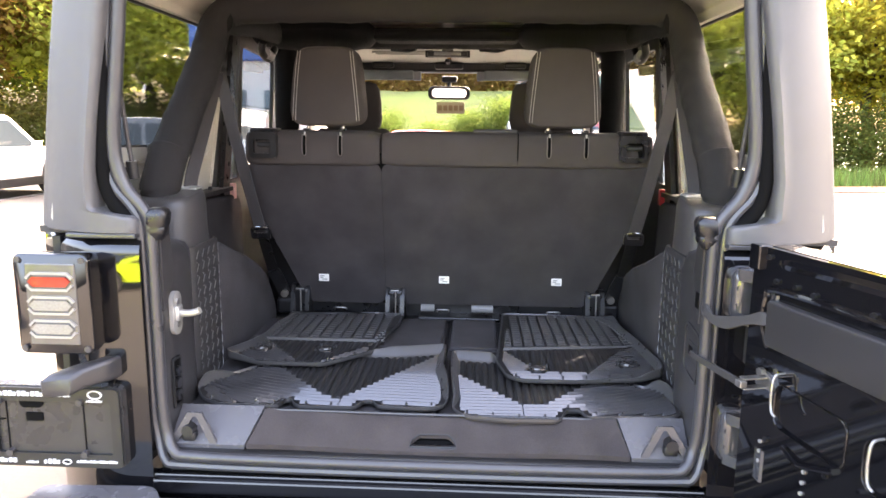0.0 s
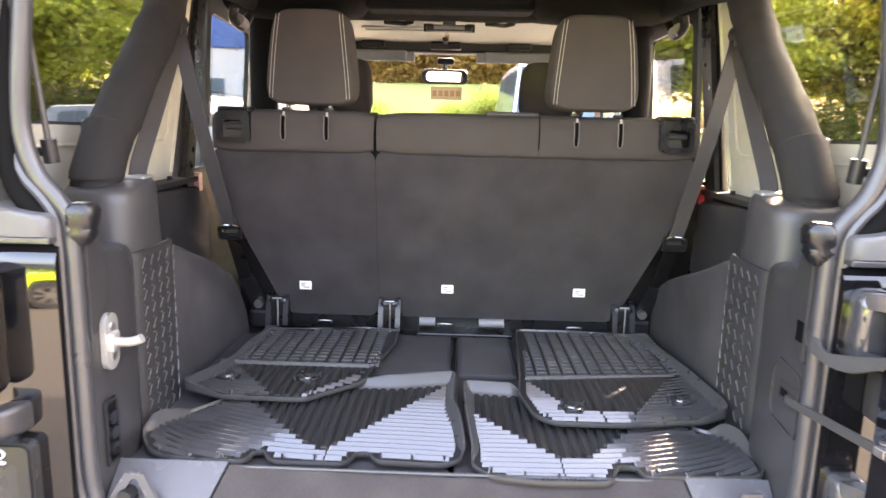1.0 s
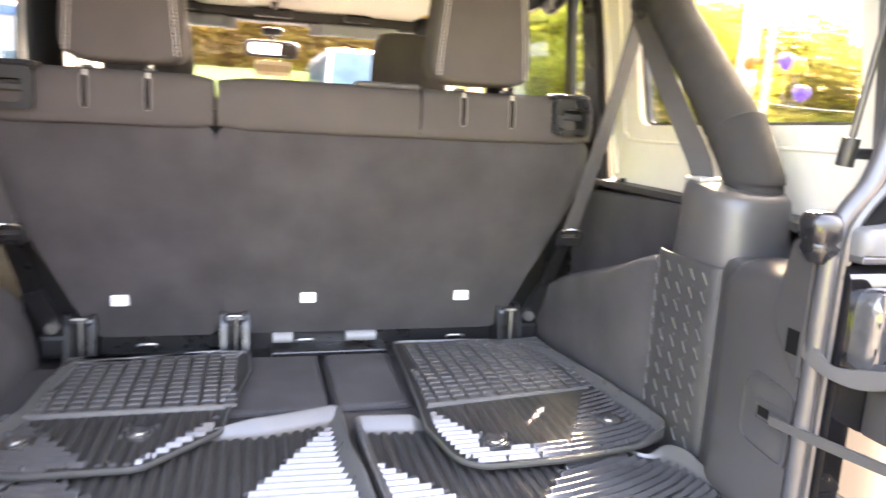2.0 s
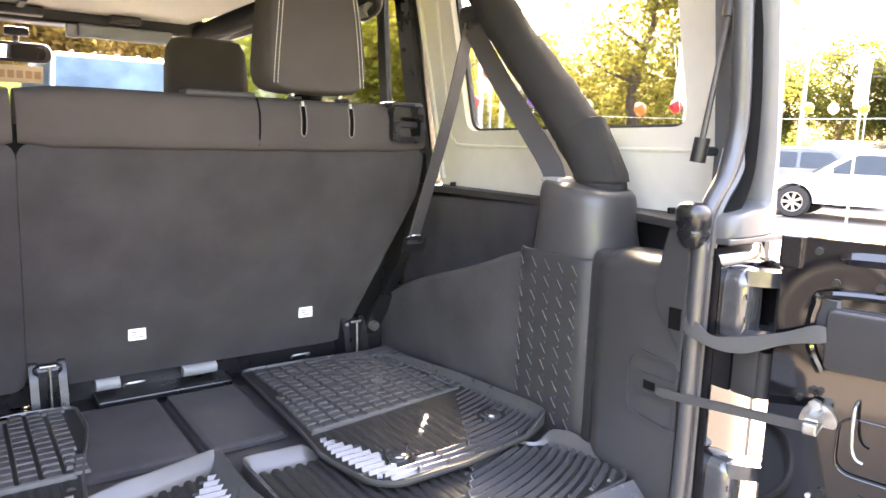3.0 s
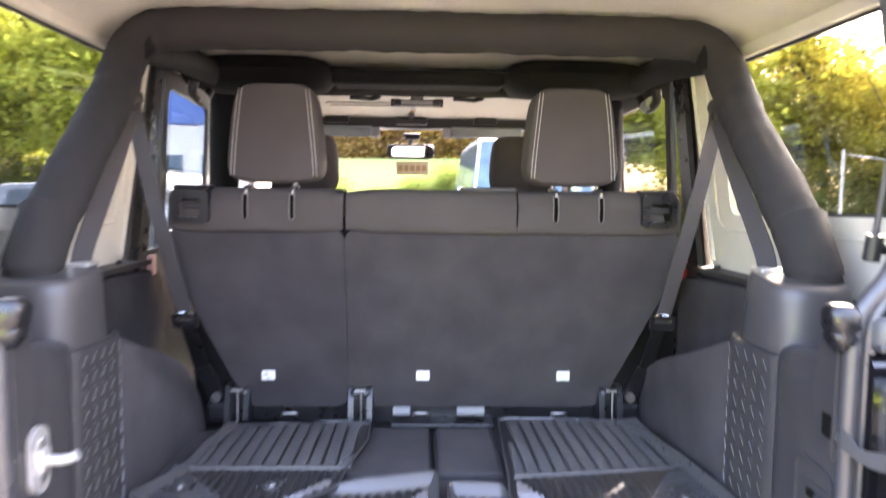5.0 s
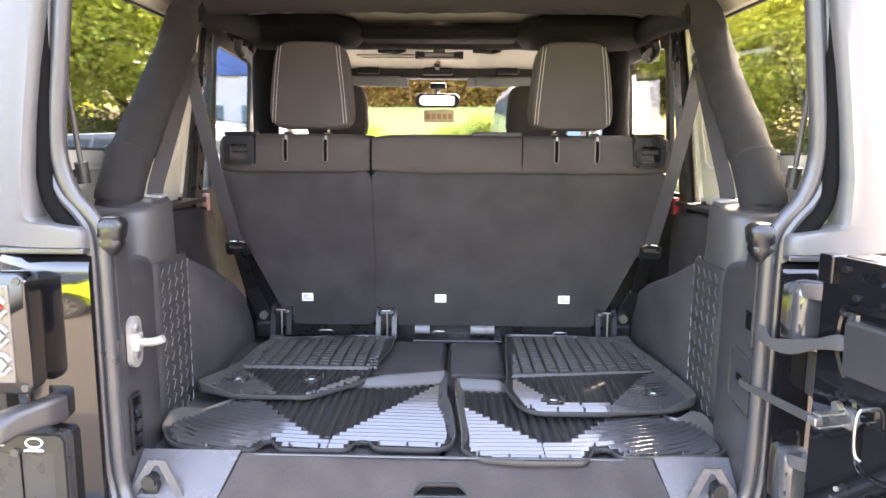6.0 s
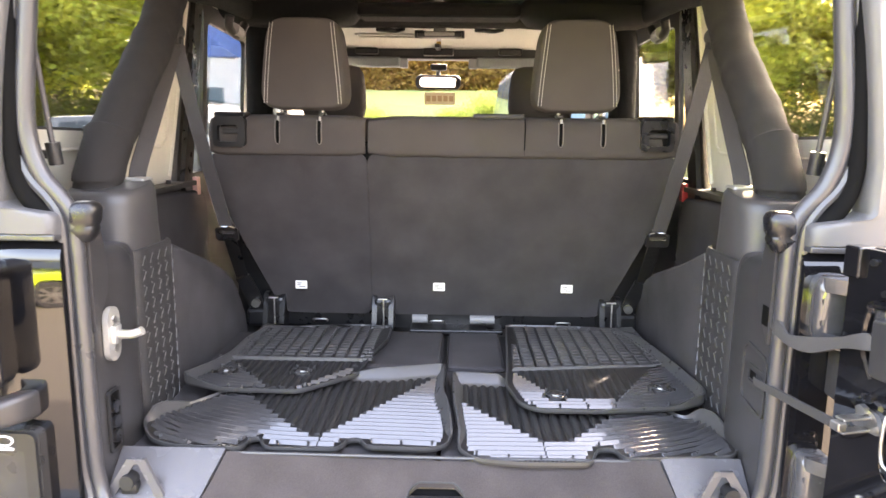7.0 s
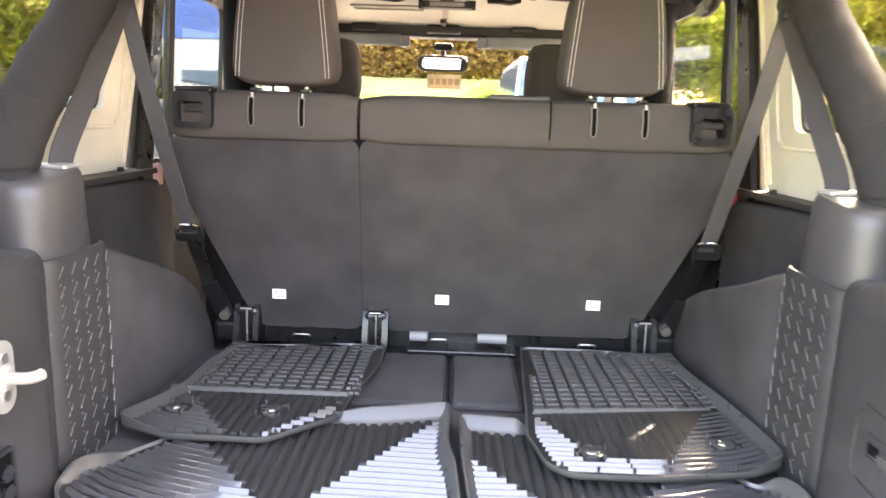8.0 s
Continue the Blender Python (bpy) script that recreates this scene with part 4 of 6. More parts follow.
for s in (-1, 1):
    hb = thing("belt_anchor", "black belt anchor bracket beside the seat foot", "bracket", "belt anchors")
    b = bm_()
    box(b, *sorted((s * 0.565, s * 0.635)), 2.42, 2.50, 0.845, 0.905, 0.012)
    sweep(b, curve([(s * 0.60, 2.44, 0.90), (s * 0.61, 2.41, 0.96), (s * 0.63, 2.38, 1.02)], 4), [(-0.022, -0.006), (0.022, -0.006), (0.022, 0.006), (-0.022, 0.006)], up=(0, -1, 0))
    part("bracket", b, BLACKP, hb)
    b = bm_()
    cyl(b, (s * 0.60, 2.405, 0.925), (s * 0.60, 2.43, 0.93), 0.014, 10)
    part("bolt", b, ZINC, hb, "pale bolt head")
hinge = thing("seat_hinge_tray", "black hinge tray with grey roller ends at the seat foot", "bracket")
b = bm_()
box(b, -0.10, 0.20, 2.40, 2.49, 0.835, 0.85, 0.004)
plate(b, rounded([(-0.52, 0.845), (0.52, 0.845), (0.50, 0.895), (-0.50, 0.895)], 0.01), [], lambda u, v, w: (u, w, v), 2.475, 2.49)
part("tray", b, BLACKP, hinge)
for x0, x1 in ((-0.095, -0.045), (0.095, 0.175)):
    b = bm_()
    cyl(b, (x0, 2.455, 0.872), (x1, 2.455, 0.872), 0.014, 14)
    part("roller", b, LABELG, hinge, "grey plastic roller", True)
for x in (-0.40, -0.012, 0.40):
    b = bm_()
    sweep(b, curve([(x - 0.022, 2.462, 0.856), (x - 0.020, 2.448, 0.866), (x + 0.020, 2.448, 0.866), (x + 0.022, 2.462, 0.856)], 4), circle(0.0032, 6))
    part("loop", b, ZINC, hinge, "small metal loop", True)

# ---- front seats: backs and headrests ----
for s in (-1, 1):
    fs = thing("front_seat", "dark brown-grey fabric front seat seen from behind", "car seat", "front seats")
    b = bm_()
    rings = []
    for z, k in ((0.56, 0.9), (0.9, 1.0), (1.3, 0.96), (1.48, 0.82), (1.53, 0.6)):
        rings.append([(x, y + (1.5 - z) * 0.15, z) for x, y in superellipse(s * 0.42 - 0.043, 3.14, 0.25 * k, 0.06, 3.5, 24)])
    loft(b, rings)
    part("backrest", b, FABRIC, fs, smooth=True)
    b = bm_()
    rings = []
    for z, k in ((1.525, 0.80), (1.535, 0.93), (1.57, 1.0), (1.65, 0.98), (1.705, 0.92), (1.73, 0.80), (1.737, 0.6)):
        rings.append([(x, y, z) for x, y in superellipse(s * 0.422 - 0.043, 3.14, 0.132 * k, 0.06 * k, 3.4, 28)])
    loft(b, rings)
    part("headrest", b, FABRIC, fs, smooth=True)
    for dx in (-0.06, 0.06):
        b = bm_()
        cyl(b, (s * 0.422 - 0.043 + dx, 3.14, 1.48), (s * 0.422 - 0.043 + dx, 3.14, 1.55), 0.006)
        part("headrest_post", b, CHROME, fs)

# ---- seat belts ----
for s in (-1, 1):
    sb = thing("seat_belt", "grey webbing seat belt hanging from the sport bar", "seat belt", "rear seat belts")
    flat = [(-0.024, -0.0012), (0.024, -0.0012), (0.024, 0.0012), (-0.024, 0.0012)]
    b = bm_()
    sweep(b, curve([mir(p, s) for p in ((0.726, 2.185, 1.718), (0.698, 2.215, 1.52), (0.667, 2.255, 1.33), (0.638, 2.29, 1.165))], 5), flat, up=(s * 0.35, -1, -0.2))
    part("lap_strap", b, BELT, sb)
    # Lower belt run in black: the shade between seat and arch as colour.
    b = bm_()
    sweep(b, curve([mir(p, s) for p in ((0.640, 2.297, 1.165), (0.640, 2.345, 1.10), (0.63, 2.41, 0.98), (0.612, 2.45, 0.90))], 5), flat, up=(s * 0.35, -1, -0.2))
    part("shaded_strap", b, BLACKP, sb, "lower strap coloured black for the shade beside the seat")
    b = bm_()
    sweep(b, curve([mir(p, s) for p in ((0.722, 2.175, 1.715), (0.713, 2.065, 1.60), (0.700, 1.935, 1.48), (0.692, 1.850, 1.40), (0.690, 1.825, 1.355))], 5), flat, up=(s * -0.9, -0.35, 0.1))
    part("retractor_strap", b, BELT, sb, "grey strap down to the retractor")
    b = bm_()
    plate(b, rrect(s * 0.640, 1.172, 0.068, 0.042, 0.010), [rrect(s * 0.640, 1.178, 0.05, 0.010, 0.004)], lambda u, v, w: (u, w + (v - 1.17) * -0.3, v), 2.278, 2.286)
    part("tongue", b, BLACKP, sb, "black belt tongue")
    b = bm_()
    sweep(b, curve([(s * 0.612, 2.277, 1.185), (s * 0.622, 2.272, 1.194), (s * 0.658, 2.272, 1.194), (s * 0.668, 2.277, 1.185)], 4), circle(0.003, 6))
    part("wire", b, CHROME, sb, "shiny metal loop", True)
    # Pale bezel colour stands in for the white highlight on a black part.
    b = bm_()
    box(b, *sorted((s * 0.655, s * 0.715)), 1.785, 1.840, 1.364, 1.374, 0.005)
    part("retractor_bezel", b, PALE, sb, "retractor slot bezel coloured pale for its highlight")

# ---- floor mats ----
def floor_mat(label, outline, height, vee, lip, grid=None, pitch=0.0195, knobs=(), fan=(0.0, 0.0), marks=()):
    """A ribbed rubber mat: outline, height(x, y), the V-shaped field of lengthwise ribs, lip(x, y) the rim's height, and a field of blocks beyond the line y = grid[0] + grid[1] * x."""
    mt = thing("floor_mat", label, "floor mat", "rubber floor mats")
    out = rounded(outline, 0.022, 5)
    b = bm_()
    plate(b, out, [], lambda u, v, w: (u, v, height(u, v) + w), 0.0, 0.005)
    part("mat_base", b, MATBASE, mt)
    b = bm_()   # rim whose inner face slopes up to the edge
    loops = []
    for d, f, g in ((0.0, 0.0, 0.0), (-0.001, 1.0, 0.0), (0.002, 1.06, 0.0), (0.0045, 1.0, 0.0), (0.008, 0.35, 0.35), (0.012, 0.10, 0.55), (0.014, 0.0, 0.65)):
        row = []
        for (x0, y0), (xa, ya), (x2, y2) in zip(out, shrink(out, d), shrink(out, d + 0.02)):
            h = lip(x0, y0)
            thin = 0.5 if h < 0.009 else 1.0
            x, y = x0 + (xa - x0) * thin, y0 + (ya - y0) * thin
            q = g * max(0.0, h - 0.008) / 0.02
            row.append((x + (x2 - x) * q, y + (y2 - y) * q, height(x, y) + 0.004 + f * h))
        loops.append([b.verts.new(p) for p in row])
    n = len(out)
    for a, c in zip(loops, loops[1:]):
        for i in range(n):
            b.faces.new((a[i - 1], a[i], c[i], c[i - 1]))
    part("rim", b, RIMRUB, mt, "raised moulded rim", True)
    field = shrink(out, 0.017)
    ys = [p[1] for p in field]
    xs = [p[0] for p in field]
    CROSS = ((-0.5, 0), (-0.45, 0.10), (-0.09, 0.96), (-0.02, 1.0), (0.05, 0.9), (0.36, 0))
    LONG = ((-0.5, 0), (-0.32, 0.8), (0.0, 1.0), (0.32, 0.8), (0.5, 0))
    BLOCK = ((-0.5, 0), (-0.43, 0.80), (-0.36, 1.0), (0.45, 1.0), (0.5, 0))

    def ridge(b, p, q, w, h, section, end=0.004, bow=0.0):
        """One rib along p to q with its cross-section and slanted ends; bow bends it away with the distance from the mat's middle line."""
        (x0, y0), (x1, y1) = p, q
        d = Vector((x1 - x0, y1 - y0, 0))
        L = d.length
        if L < 0.012:
            return
        d /= L
        n = Vector((-d.y, d.x, 0))
        k = max(1, int(L / 0.05))
        stops = [(0.0, 0.05)] + [(end + (L - 2 * end) * i / k, 1.0) for i in range(k + 1)] + [(L, 0.05)]
        rows = []
        for t, e in stops:
            c = Vector((x0, y0, 0)) + d * t
            if bow:
                c.y += bow * (c.x - apex) ** 2
                n = Vector((-2 * bow * (c.x - apex), 1.0, 0)).normalized()
            z = height(c.x, c.y) + 0.0045
            rows.append([b.verts.new((c.x + n.x * s * w, c.y + n.y * s * w, z + f * h * e)) for s, f in section])
        for r0, r1 in zip(rows, rows[1:]):
            for j in range(len(section) - 1):
                b.faces.new((r0[j], r0[j + 1], r1[j + 1], r1[j]))
        b.faces.new(rows[0])
        b.faces.new(list(reversed(rows[-1])))

    def far(x):
        return grid[0] + grid[1] * x if grid else 9.0

    apex = min(vee, key=lambda p: p[1])[0]
    b = bm_()

    def half(poly, side):
        """The part of a polygon beside the line x = apex."""
        res = []
        for i in range(len(poly)):
            p, q = poly[i - 1], poly[i]
            a, c = (p[0] - apex) * side, (q[0] - apex) * side
            if (a > 0) != (c > 0):
                t = a / (a - c)
                res.append((apex, p[1] + (q[1] - p[1]) * t))
            if c > 0:
                res.append(q)
        return res

    holes = [[(kx + 0.034 * math.cos(a * 0.785), ky + 0.030 * math.sin(a * 0.785)) for a in range(8)] for kx, ky in knobs]
    for side, bow in ((-1, fan[0]), (1, fan[1])):

        def unbend(poly):
            res = []
            for i in range(len(poly)):
                p, q = poly[i - 1], poly[i]
                k = max(1, int(math.dist(p, q) / 0.02))
                res += [(p[0] + (q[0] - p[0]) * j / k, p[1] + (q[1] - p[1]) * j / k) for j in range(k)]
            return [(x, y - bow * (x - apex) ** 2) for x, y in res]

        fr, cuts = unbend(half(field, side)), [unbend(vee)] + [unbend(h) for h in holes]
        v = min(p[1] for p in fr) + pitch / 2
        while v < max(p[1] for p in fr):
            cut = [c for poly in cuts for c in spans(poly, v, 1)]
            for s0, s1 in spans(fr, v, 1):
                for a0, a1 in minus((s0, s1), cut):
                    if any(v + bow * (x - apex) ** 2 > far(x) - 0.010 for x in (a0, a1)):
                        continue
                    ridge(b, (a0, v), (a1, v), pitch * 0.96, 0.0100 * pitch / 0.0245, CROSS, 0.002, bow)
            v += pitch
    tagged(part("cross_ribs", b, RUBBER, mt, "crosswise ribs"), kind="stuff")
    b = bm_()
    x = min(p[0] for p in vee) + 0.008
    while x < max(p[0] for p in vee):
        for s0, s1 in common(spans(field, x, 0), spans(vee, x, 0)):
            for c0, c1 in minus((s0, min(s1, far(x) - 0.006)), [c for h in holes for c in spans(h, x, 0)]):
                ridge(b, (x, c0), (x + (0.02 if grid else 0.0) * (c1 - c0), c1), 0.0165, 0.0045, LONG)
        x += 0.0215
    tagged(part("long_ribs", b, LONGRUB, mt, "lengthwise ribs"), kind="stuff")
    if grid:
        b = bm_()
        x0, x1 = min(xs) + 0.004, max(xs) - 0.03
        ridge(b, (x0, far(x0)), (x1, far(x1)), 0.008, 0.010, LONG)
        i = 0
        while far(0) + 0.018 + i * 0.026 < max(ys) + 0.05:
            x = x0
            while x < max(xs):
                y = far(x) + 0.018 + i * 0.026
                for s0, s1 in spans(field, y, 1):
                    a0, a1 = max(s0, x), min(s1, x + 0.0280)
                    ridge(b, (a0, y), (a1, y + grid[1] * 0.02), 0.0212, 0.0064, BLOCK, 0.0018)
                x += 0.0340
            i += 1
        tagged(part("tread_grid", b, GRIDRUB, mt, "raised grid of low blocks"), kind="stuff")
    x = min(p[0] for p in out) + 0.05
    while x < max(p[0] for p in out) - 0.04:      # small nubs along the near edge
        near = [c[0] for c in spans(out, x, 0)]
        if near:
            b = bm_()
            cyl(b, (x, near[0] + 0.020, height(x, near[0]) + 0.004), (x, near[0] + 0.020, height(x, near[0]) + 0.0145), 0.0026, 7)
            part("nub", b, RUBBER, mt, smooth=True)
        x += 0.062
    for kx, ky in knobs:
        b = bm_()
        z = height(kx, ky)
        rings = [[(kx + u, ky + v, z + h) for u, v in circle(rr, 20)] for rr, h in ((0.0225, 0.004), (0.0225, 0.010), (0.020, 0.012), (0.0165, 0.012), (0.0155, 0.015), (0.012, 0.0165), (0.004, 0.0165))]
        loft(b, rings)
        part("grommet", b, RUBBER, mt, "round mat grommet", True)
        for a in range(4):
            b = bm_()
            q = (kx + 0.034 * math.cos(a * 1.57 + 0.6), ky + 0.030 * math.sin(a * 1.57 + 0.6))
            cyl(b, (*q, z + 0.004), (*q, z + 0.017), 0.0032, 8)
            part("nub", b, RUBBER, mt, smooth=True)
    for mx, my, w, turn in marks:       # embossed lettering too worn to read
        b = bm_()
        k = 0
        while k * 0.0085 < w:
            m = Matrix.Translation((mx, my, height(mx, my) + 0.0055)) @ Matrix.Rotation(turn, 4, "Z") @ Matrix.Translation((k * 0.0085, 0, 0))
            box(b, 0, 0.0055, -0.004 + 0.0016 * (k % 3 == 1), 0.004, -0.001, 0.0012, 0.0, m)
            k += 1
        part("embossed_bars", b, RUBBER, mt, "worn embossed lettering bars")
    return mt


def ease(a, c, v):
    t = max(0.0, min(1.0, (v - a) / (c - a)))
    return t * t * (3 - 2 * t)


floor_mat("black ribbed rubber mat with V-shaped rib field by the sill",
          [(-0.605, 1.60), (-0.570, 1.551), (-0.516, 1.523), (-0.370, 1.518), (-0.364, 1.560), (-0.348, 1.564), (-0.325, 1.521), (-0.180, 1.522), (-0.167, 1.566), (-0.142, 1.568), (-0.126, 1.535), (0.0, 1.531), (0.036, 1.55), (0.046, 1.602), (0.037, 1.702), (0.022, 1.785), (0.024, 1.962), (-0.118, 1.922), (-0.30, 1.905), (-0.50, 1.815), (-0.565, 1.725), (-0.60, 1.665)],
          lambda x, y: 0.858 + max(0, -x - 0.56) * 0.3, [(-0.437, 1.795), (-0.262, 1.588), (-0.225, 1.586), (0.008, 1.944), (-0.10, 1.912), (-0.30, 1.895), (-0.437, 1.84)],
          lambda x, y: 0.007 + 0.024 * ease(1.57, 1.75, y) * ease(-0.22, -0.17, x) + 0.014 * ease(-0.55, -0.59, x) * ease(1.60, 1.66, y), fan=(0.75, -0.15), marks=((-0.55, 1.556, 0.10, -0.35), (-0.44, 1.532, 0.05, 0.0)))
floor_mat("black ribbed rubber mat with a V-shaped rib field, beside its pair",
          [(0.056, 1.537), (0.090, 1.492), (0.185, 1.479), (0.315, 1.484), (0.335, 1.545), (0.370, 1.548), (0.378, 1.506), (0.598, 1.517), (0.617, 1.553), (0.612, 1.66), (0.590, 1.708), (0.555, 1.714), (0.50, 1.80), (0.40, 1.868), (0.174, 1.896), (0.043, 1.908), (0.045, 1.753), (0.058, 1.613)],
          lambda x, y: 0.858 + max(0, x - 0.56) * 0.2, [(0.046, 1.797), (0.230, 1.575), (0.284, 1.577), (0.425, 1.745), (0.40, 1.862), (0.17, 1.885), (0.046, 1.897)],
          lambda x, y: 0.007 + 0.022 * ease(1.55, 1.72, y) * ease(0.19, 0.15, x) + 0.018 * ease(0.56, 0.60, x) * ease(1.58, 1.68, y), fan=(-0.1, 0.75), marks=((0.185, 1.496, 0.10, 0.0),))
floor_mat("smaller black rubber mat with grid field, over another mat",
          [(-0.607, 1.812), (-0.495, 1.779), (-0.315, 1.777), (-0.194, 1.895), (-0.183, 2.01), (-0.147, 2.20), (-0.15, 2.335), (-0.246, 2.35), (-0.530, 2.295), (-0.548, 2.15), (-0.550, 2.005), (-0.570, 1.92)],
          lambda x, y: 0.876 + max(0, -x - 0.56) * 0.2 - max(0, y - 2.1) * 0.03, [(-0.540, 1.99), (-0.392, 1.796), (-0.335, 1.794), (-0.182, 1.99)],
          lambda x, y: 0.007 + 0.012 * ease(-0.50, -0.56, x), (1.998, 0.0), 0.0175, knobs=((-0.528, 1.90), (-0.335, 1.905)), fan=(0.75, 0.1))
floor_mat("smaller black rubber mat with a grid field, overlapping its neighbour",
          [(0.234, 1.688), (0.38, 1.688), (0.55, 1.717), (0.617, 1.742), (0.622, 1.79), (0.606, 1.98), (0.582, 2.2), (0.540, 2.346), (0.38, 2.365), (0.205, 2.368), (0.18, 1.95), (0.170, 1.845), (0.195, 1.72)],
          lambda x, y: 0.879 + max(0, x - 0.56) * 0.12 - max(0, y - 2.1) * 0.03, [(0.188, 1.945), (0.282, 1.762), (0.345, 1.748), (0.42, 1.752), (0.560, 1.985)],
          lambda x, y: 0.007 + 0.014 * ease(0.53, 0.60, x), (1.918, 0.112), 0.0175, knobs=((0.283, 1.772), (0.539, 1.826)), fan=(0.0, 0.75))

# ---- liftgate struts ----
for s in (-1, 1):
    gs = thing("gas_strut", "black liftgate gas strut on a ball joint", "strut", "liftgate struts")
    a, c = Vector((s * 0.676, 1.487, 1.438)), Vector((s * 0.705, 1.385, 2.25))
    b = bm_()
    cyl(b, a, a.lerp(c, 0.28), 0.005, 10)
    part("rod", b, SATIN, gs, "slim metal rod", True)
    b = bm_()
    cyl(b, a.lerp(c, 0.26), c, 0.0115, 14)
    part("cylinder", b, SATIN, gs, "black strut cylinder", True)
    b = bm_()
    cyl(b, a - (c - a).normalized() * 0.018, a + (c - a).normalized() * 0.022, 0.0125, 12)
    cyl(b, a, a + Vector((s * 0.04, 0, 0)), 0.008, 10)
    part("ball_socket", b, PLASTIC, gs, "black ball socket", True)

# ---- tailgate, swung open ----
gate = thing("tailgate", "open black tailgate with a grey inner pull panel", "car door")
GA = math.atan2(-0.966, 0.257)
gm = Matrix.Translation((0.66, 1.32, 0)) @ Matrix.Rotation(GA, 4, "Z")      # x along the gate, y towards its inner face
GL = 1.16


def gpart(name, b, mat, parent, label="", smooth=False):
    for v in b.verts:
        v.co = gm @ v.co
    return part(name, b, mat, parent, label, smooth)


# along u 0..GL, inner face at w = 0, thickness to +w (outwards)
b = bm_()
shape = rounded([(0.0, 0.70), (GL, 0.70), (GL, 1.322), (0.0, 1.322)], 0.02)
RECESS = [rounded([(0.096, 0.985), (0.275, 0.978), (0.275, 1.066), (0.096, 1.072)], 0.026, 5), rounded([(0.312, 0.975), (0.62, 0.968), (0.62, 1.055), (0.312, 1.064)], 0.026, 5)]
plate(b, shape, RECESS, lambda u, v, w: (u, w, v), 0.0, 0.012)
gpart("inner_skin", b, PAINT, gate, "glossy black inner skin", False)
b = bm_()
for loop in RECESS:
    plate(b, loop, [], lambda u, v, w: (u, w, v), 0.005, 0.009)
gpart("recess_floor", b, PAINT, gate, "shallow pressed recess")
for loop in RECESS:   # rolled lips of the pressed recesses
    b = bm_()
    sweep(b, [(u, -0.001, v) for u, v in loop], circle(0.0016, 8), up=(0, 1, 0), closed=True)
    gpart("recess_lip", b, PAINT, gate, "rolled edge of a pressed recess", True)
b = bm_()
plate(b, shape, [], lambda u, v, w: (u, w, v), 0.022, 0.075)
gpart("outer_skin", b, BLACKP, gate)
b = bm_()   # soft pressed bead along the top
sweep(b, curve([(0.07, 0.004, 1.294), (0.10, 0.0, 1.298), (0.3, -0.001, 1.301), (0.8, -0.001, 1.301), (GL - 0.05, 0.004, 1.301)], 5), [(-0.010, 0.0), (-0.006, 0.0025), (0.0, 0.0038), (0.006, 0.0025), (0.010, 0.0), (0.0, -0.004)], up=(0, 1, 0))
gpart("pressed_bead", b, PAINT, gate, "pressed bead along the gate top", True)
b = bm_()   # raised surround of the pull panel
sweep(b, curve([(0.066, -0.002, 1.13), (0.048, -0.002, 1.17), (0.050, -0.002, 1.225), (0.078, -0.002, 1.246), (0.3, -0.002, 1.250), (0.7, -0.002, 1.250), (1.0, -0.002, 1.250)], 5), circle(0.007, 8), up=(0, 1, 0))
gpart("panel_surround", b, PAINT, gate, "raised lip round the pull panel", True)
b = bm_()
rings = []
for w, k in ((0.0, 0), (-0.012, 0), (-0.015, 0.006), (-0.016, 0.014)):
    rings.append([(u + (0.5 - u) * k * 0.4, w, v + (1.182 - v) * k * 3) for u, v in rounded([(0.069, 1.137), (0.95, 1.137), (0.95, 1.227), (0.067, 1.226)], 0.010)])
loft(b, rings)
gpart("pull_panel", b, JAMB, gate, "matt grey-black inner panel", True)
b = bm_()
box(b, -0.004, 0.026, -0.010, 0.02, 1.275, 1.324, 0.003)
gpart("edge_cap", b, PAINT, gate, "glossy folded gate corner")
for i in range(3):
    for u, z in ((0.0685, 0.938 - i * 0.0205), (0.1895 - i * 0.001, 0.935 - i * 0.0215)):
        b = bm_()
        cyl(b, (u, 0.004, z), (u, -0.004, z), 0.004, 8)
        gpart("pale_plug", b, PALE, gate, "small pale plug")
for u, z in ((0.046, 1.304), (0.072, 1.262), (0.125, 1.262), (0.17, 1.258), (0.30, 1.258), (0.068, 1.10), (0.058, 1.10), (0.042, 1.085), (0.064, 1.098), (0.085, 0.95), (0.24, 0.955), (0.5, 1.10)):
    b = bm_()
    cyl(b, (u, 0.002, z), (u, -0.006, z), 0.0055, 8)
    gpart("plug", b, BLACKP, gate, "small bolt head")
for u, z in ((0.116, 1.096), (0.345, 1.072)):   # bent wire hooks under the pull panel
    b = bm_()
    sweep(b, curve([(u, 0.002, z), (u, -0.020, z - 0.004), (u + 0.001, -0.026, z - 0.03), (u + 0.003, -0.027, z - 0.058), (u + 0.009, -0.028, z - 0.072), (u + 0.018, -0.027, z - 0.077)], 4), circle(0.0025, 8))
    gpart("wire_hook", b, ZINC, gate, "bent pale wire hook", True)
b = bm_()   # stiffening bead that runs slanting below the recesses
sweep(b, curve([(0.13, -0.002, 0.955), (0.17, -0.004, 0.945), (0.20, -0.004, 0.95), (0.26, -0.004, 0.972)], 5), circle(0.006, 8), up=(0, 1, 0))
gpart("stiffening_bead", b, PAINT, gate, smooth=True)
b = bm_()   # check-strap bracket: base lobe and two lips that hold the pin
plate(b, rounded([(0.044, 1.050), (0.094, 1.050), (0.096, 1.060), (0.085, 1.080), (0.066, 1.084), (0.05, 1.074)], 0.008), [], lambda u, v, w: (u, w, v), -0.008, 0.0)
box(b, 0.061, 0.079, -0.056, 0.0, 1.071, 1.075, 0.0012)
box(b, 0.061, 0.079, -0.056, 0.0, 1.051, 1.055, 0.0012)
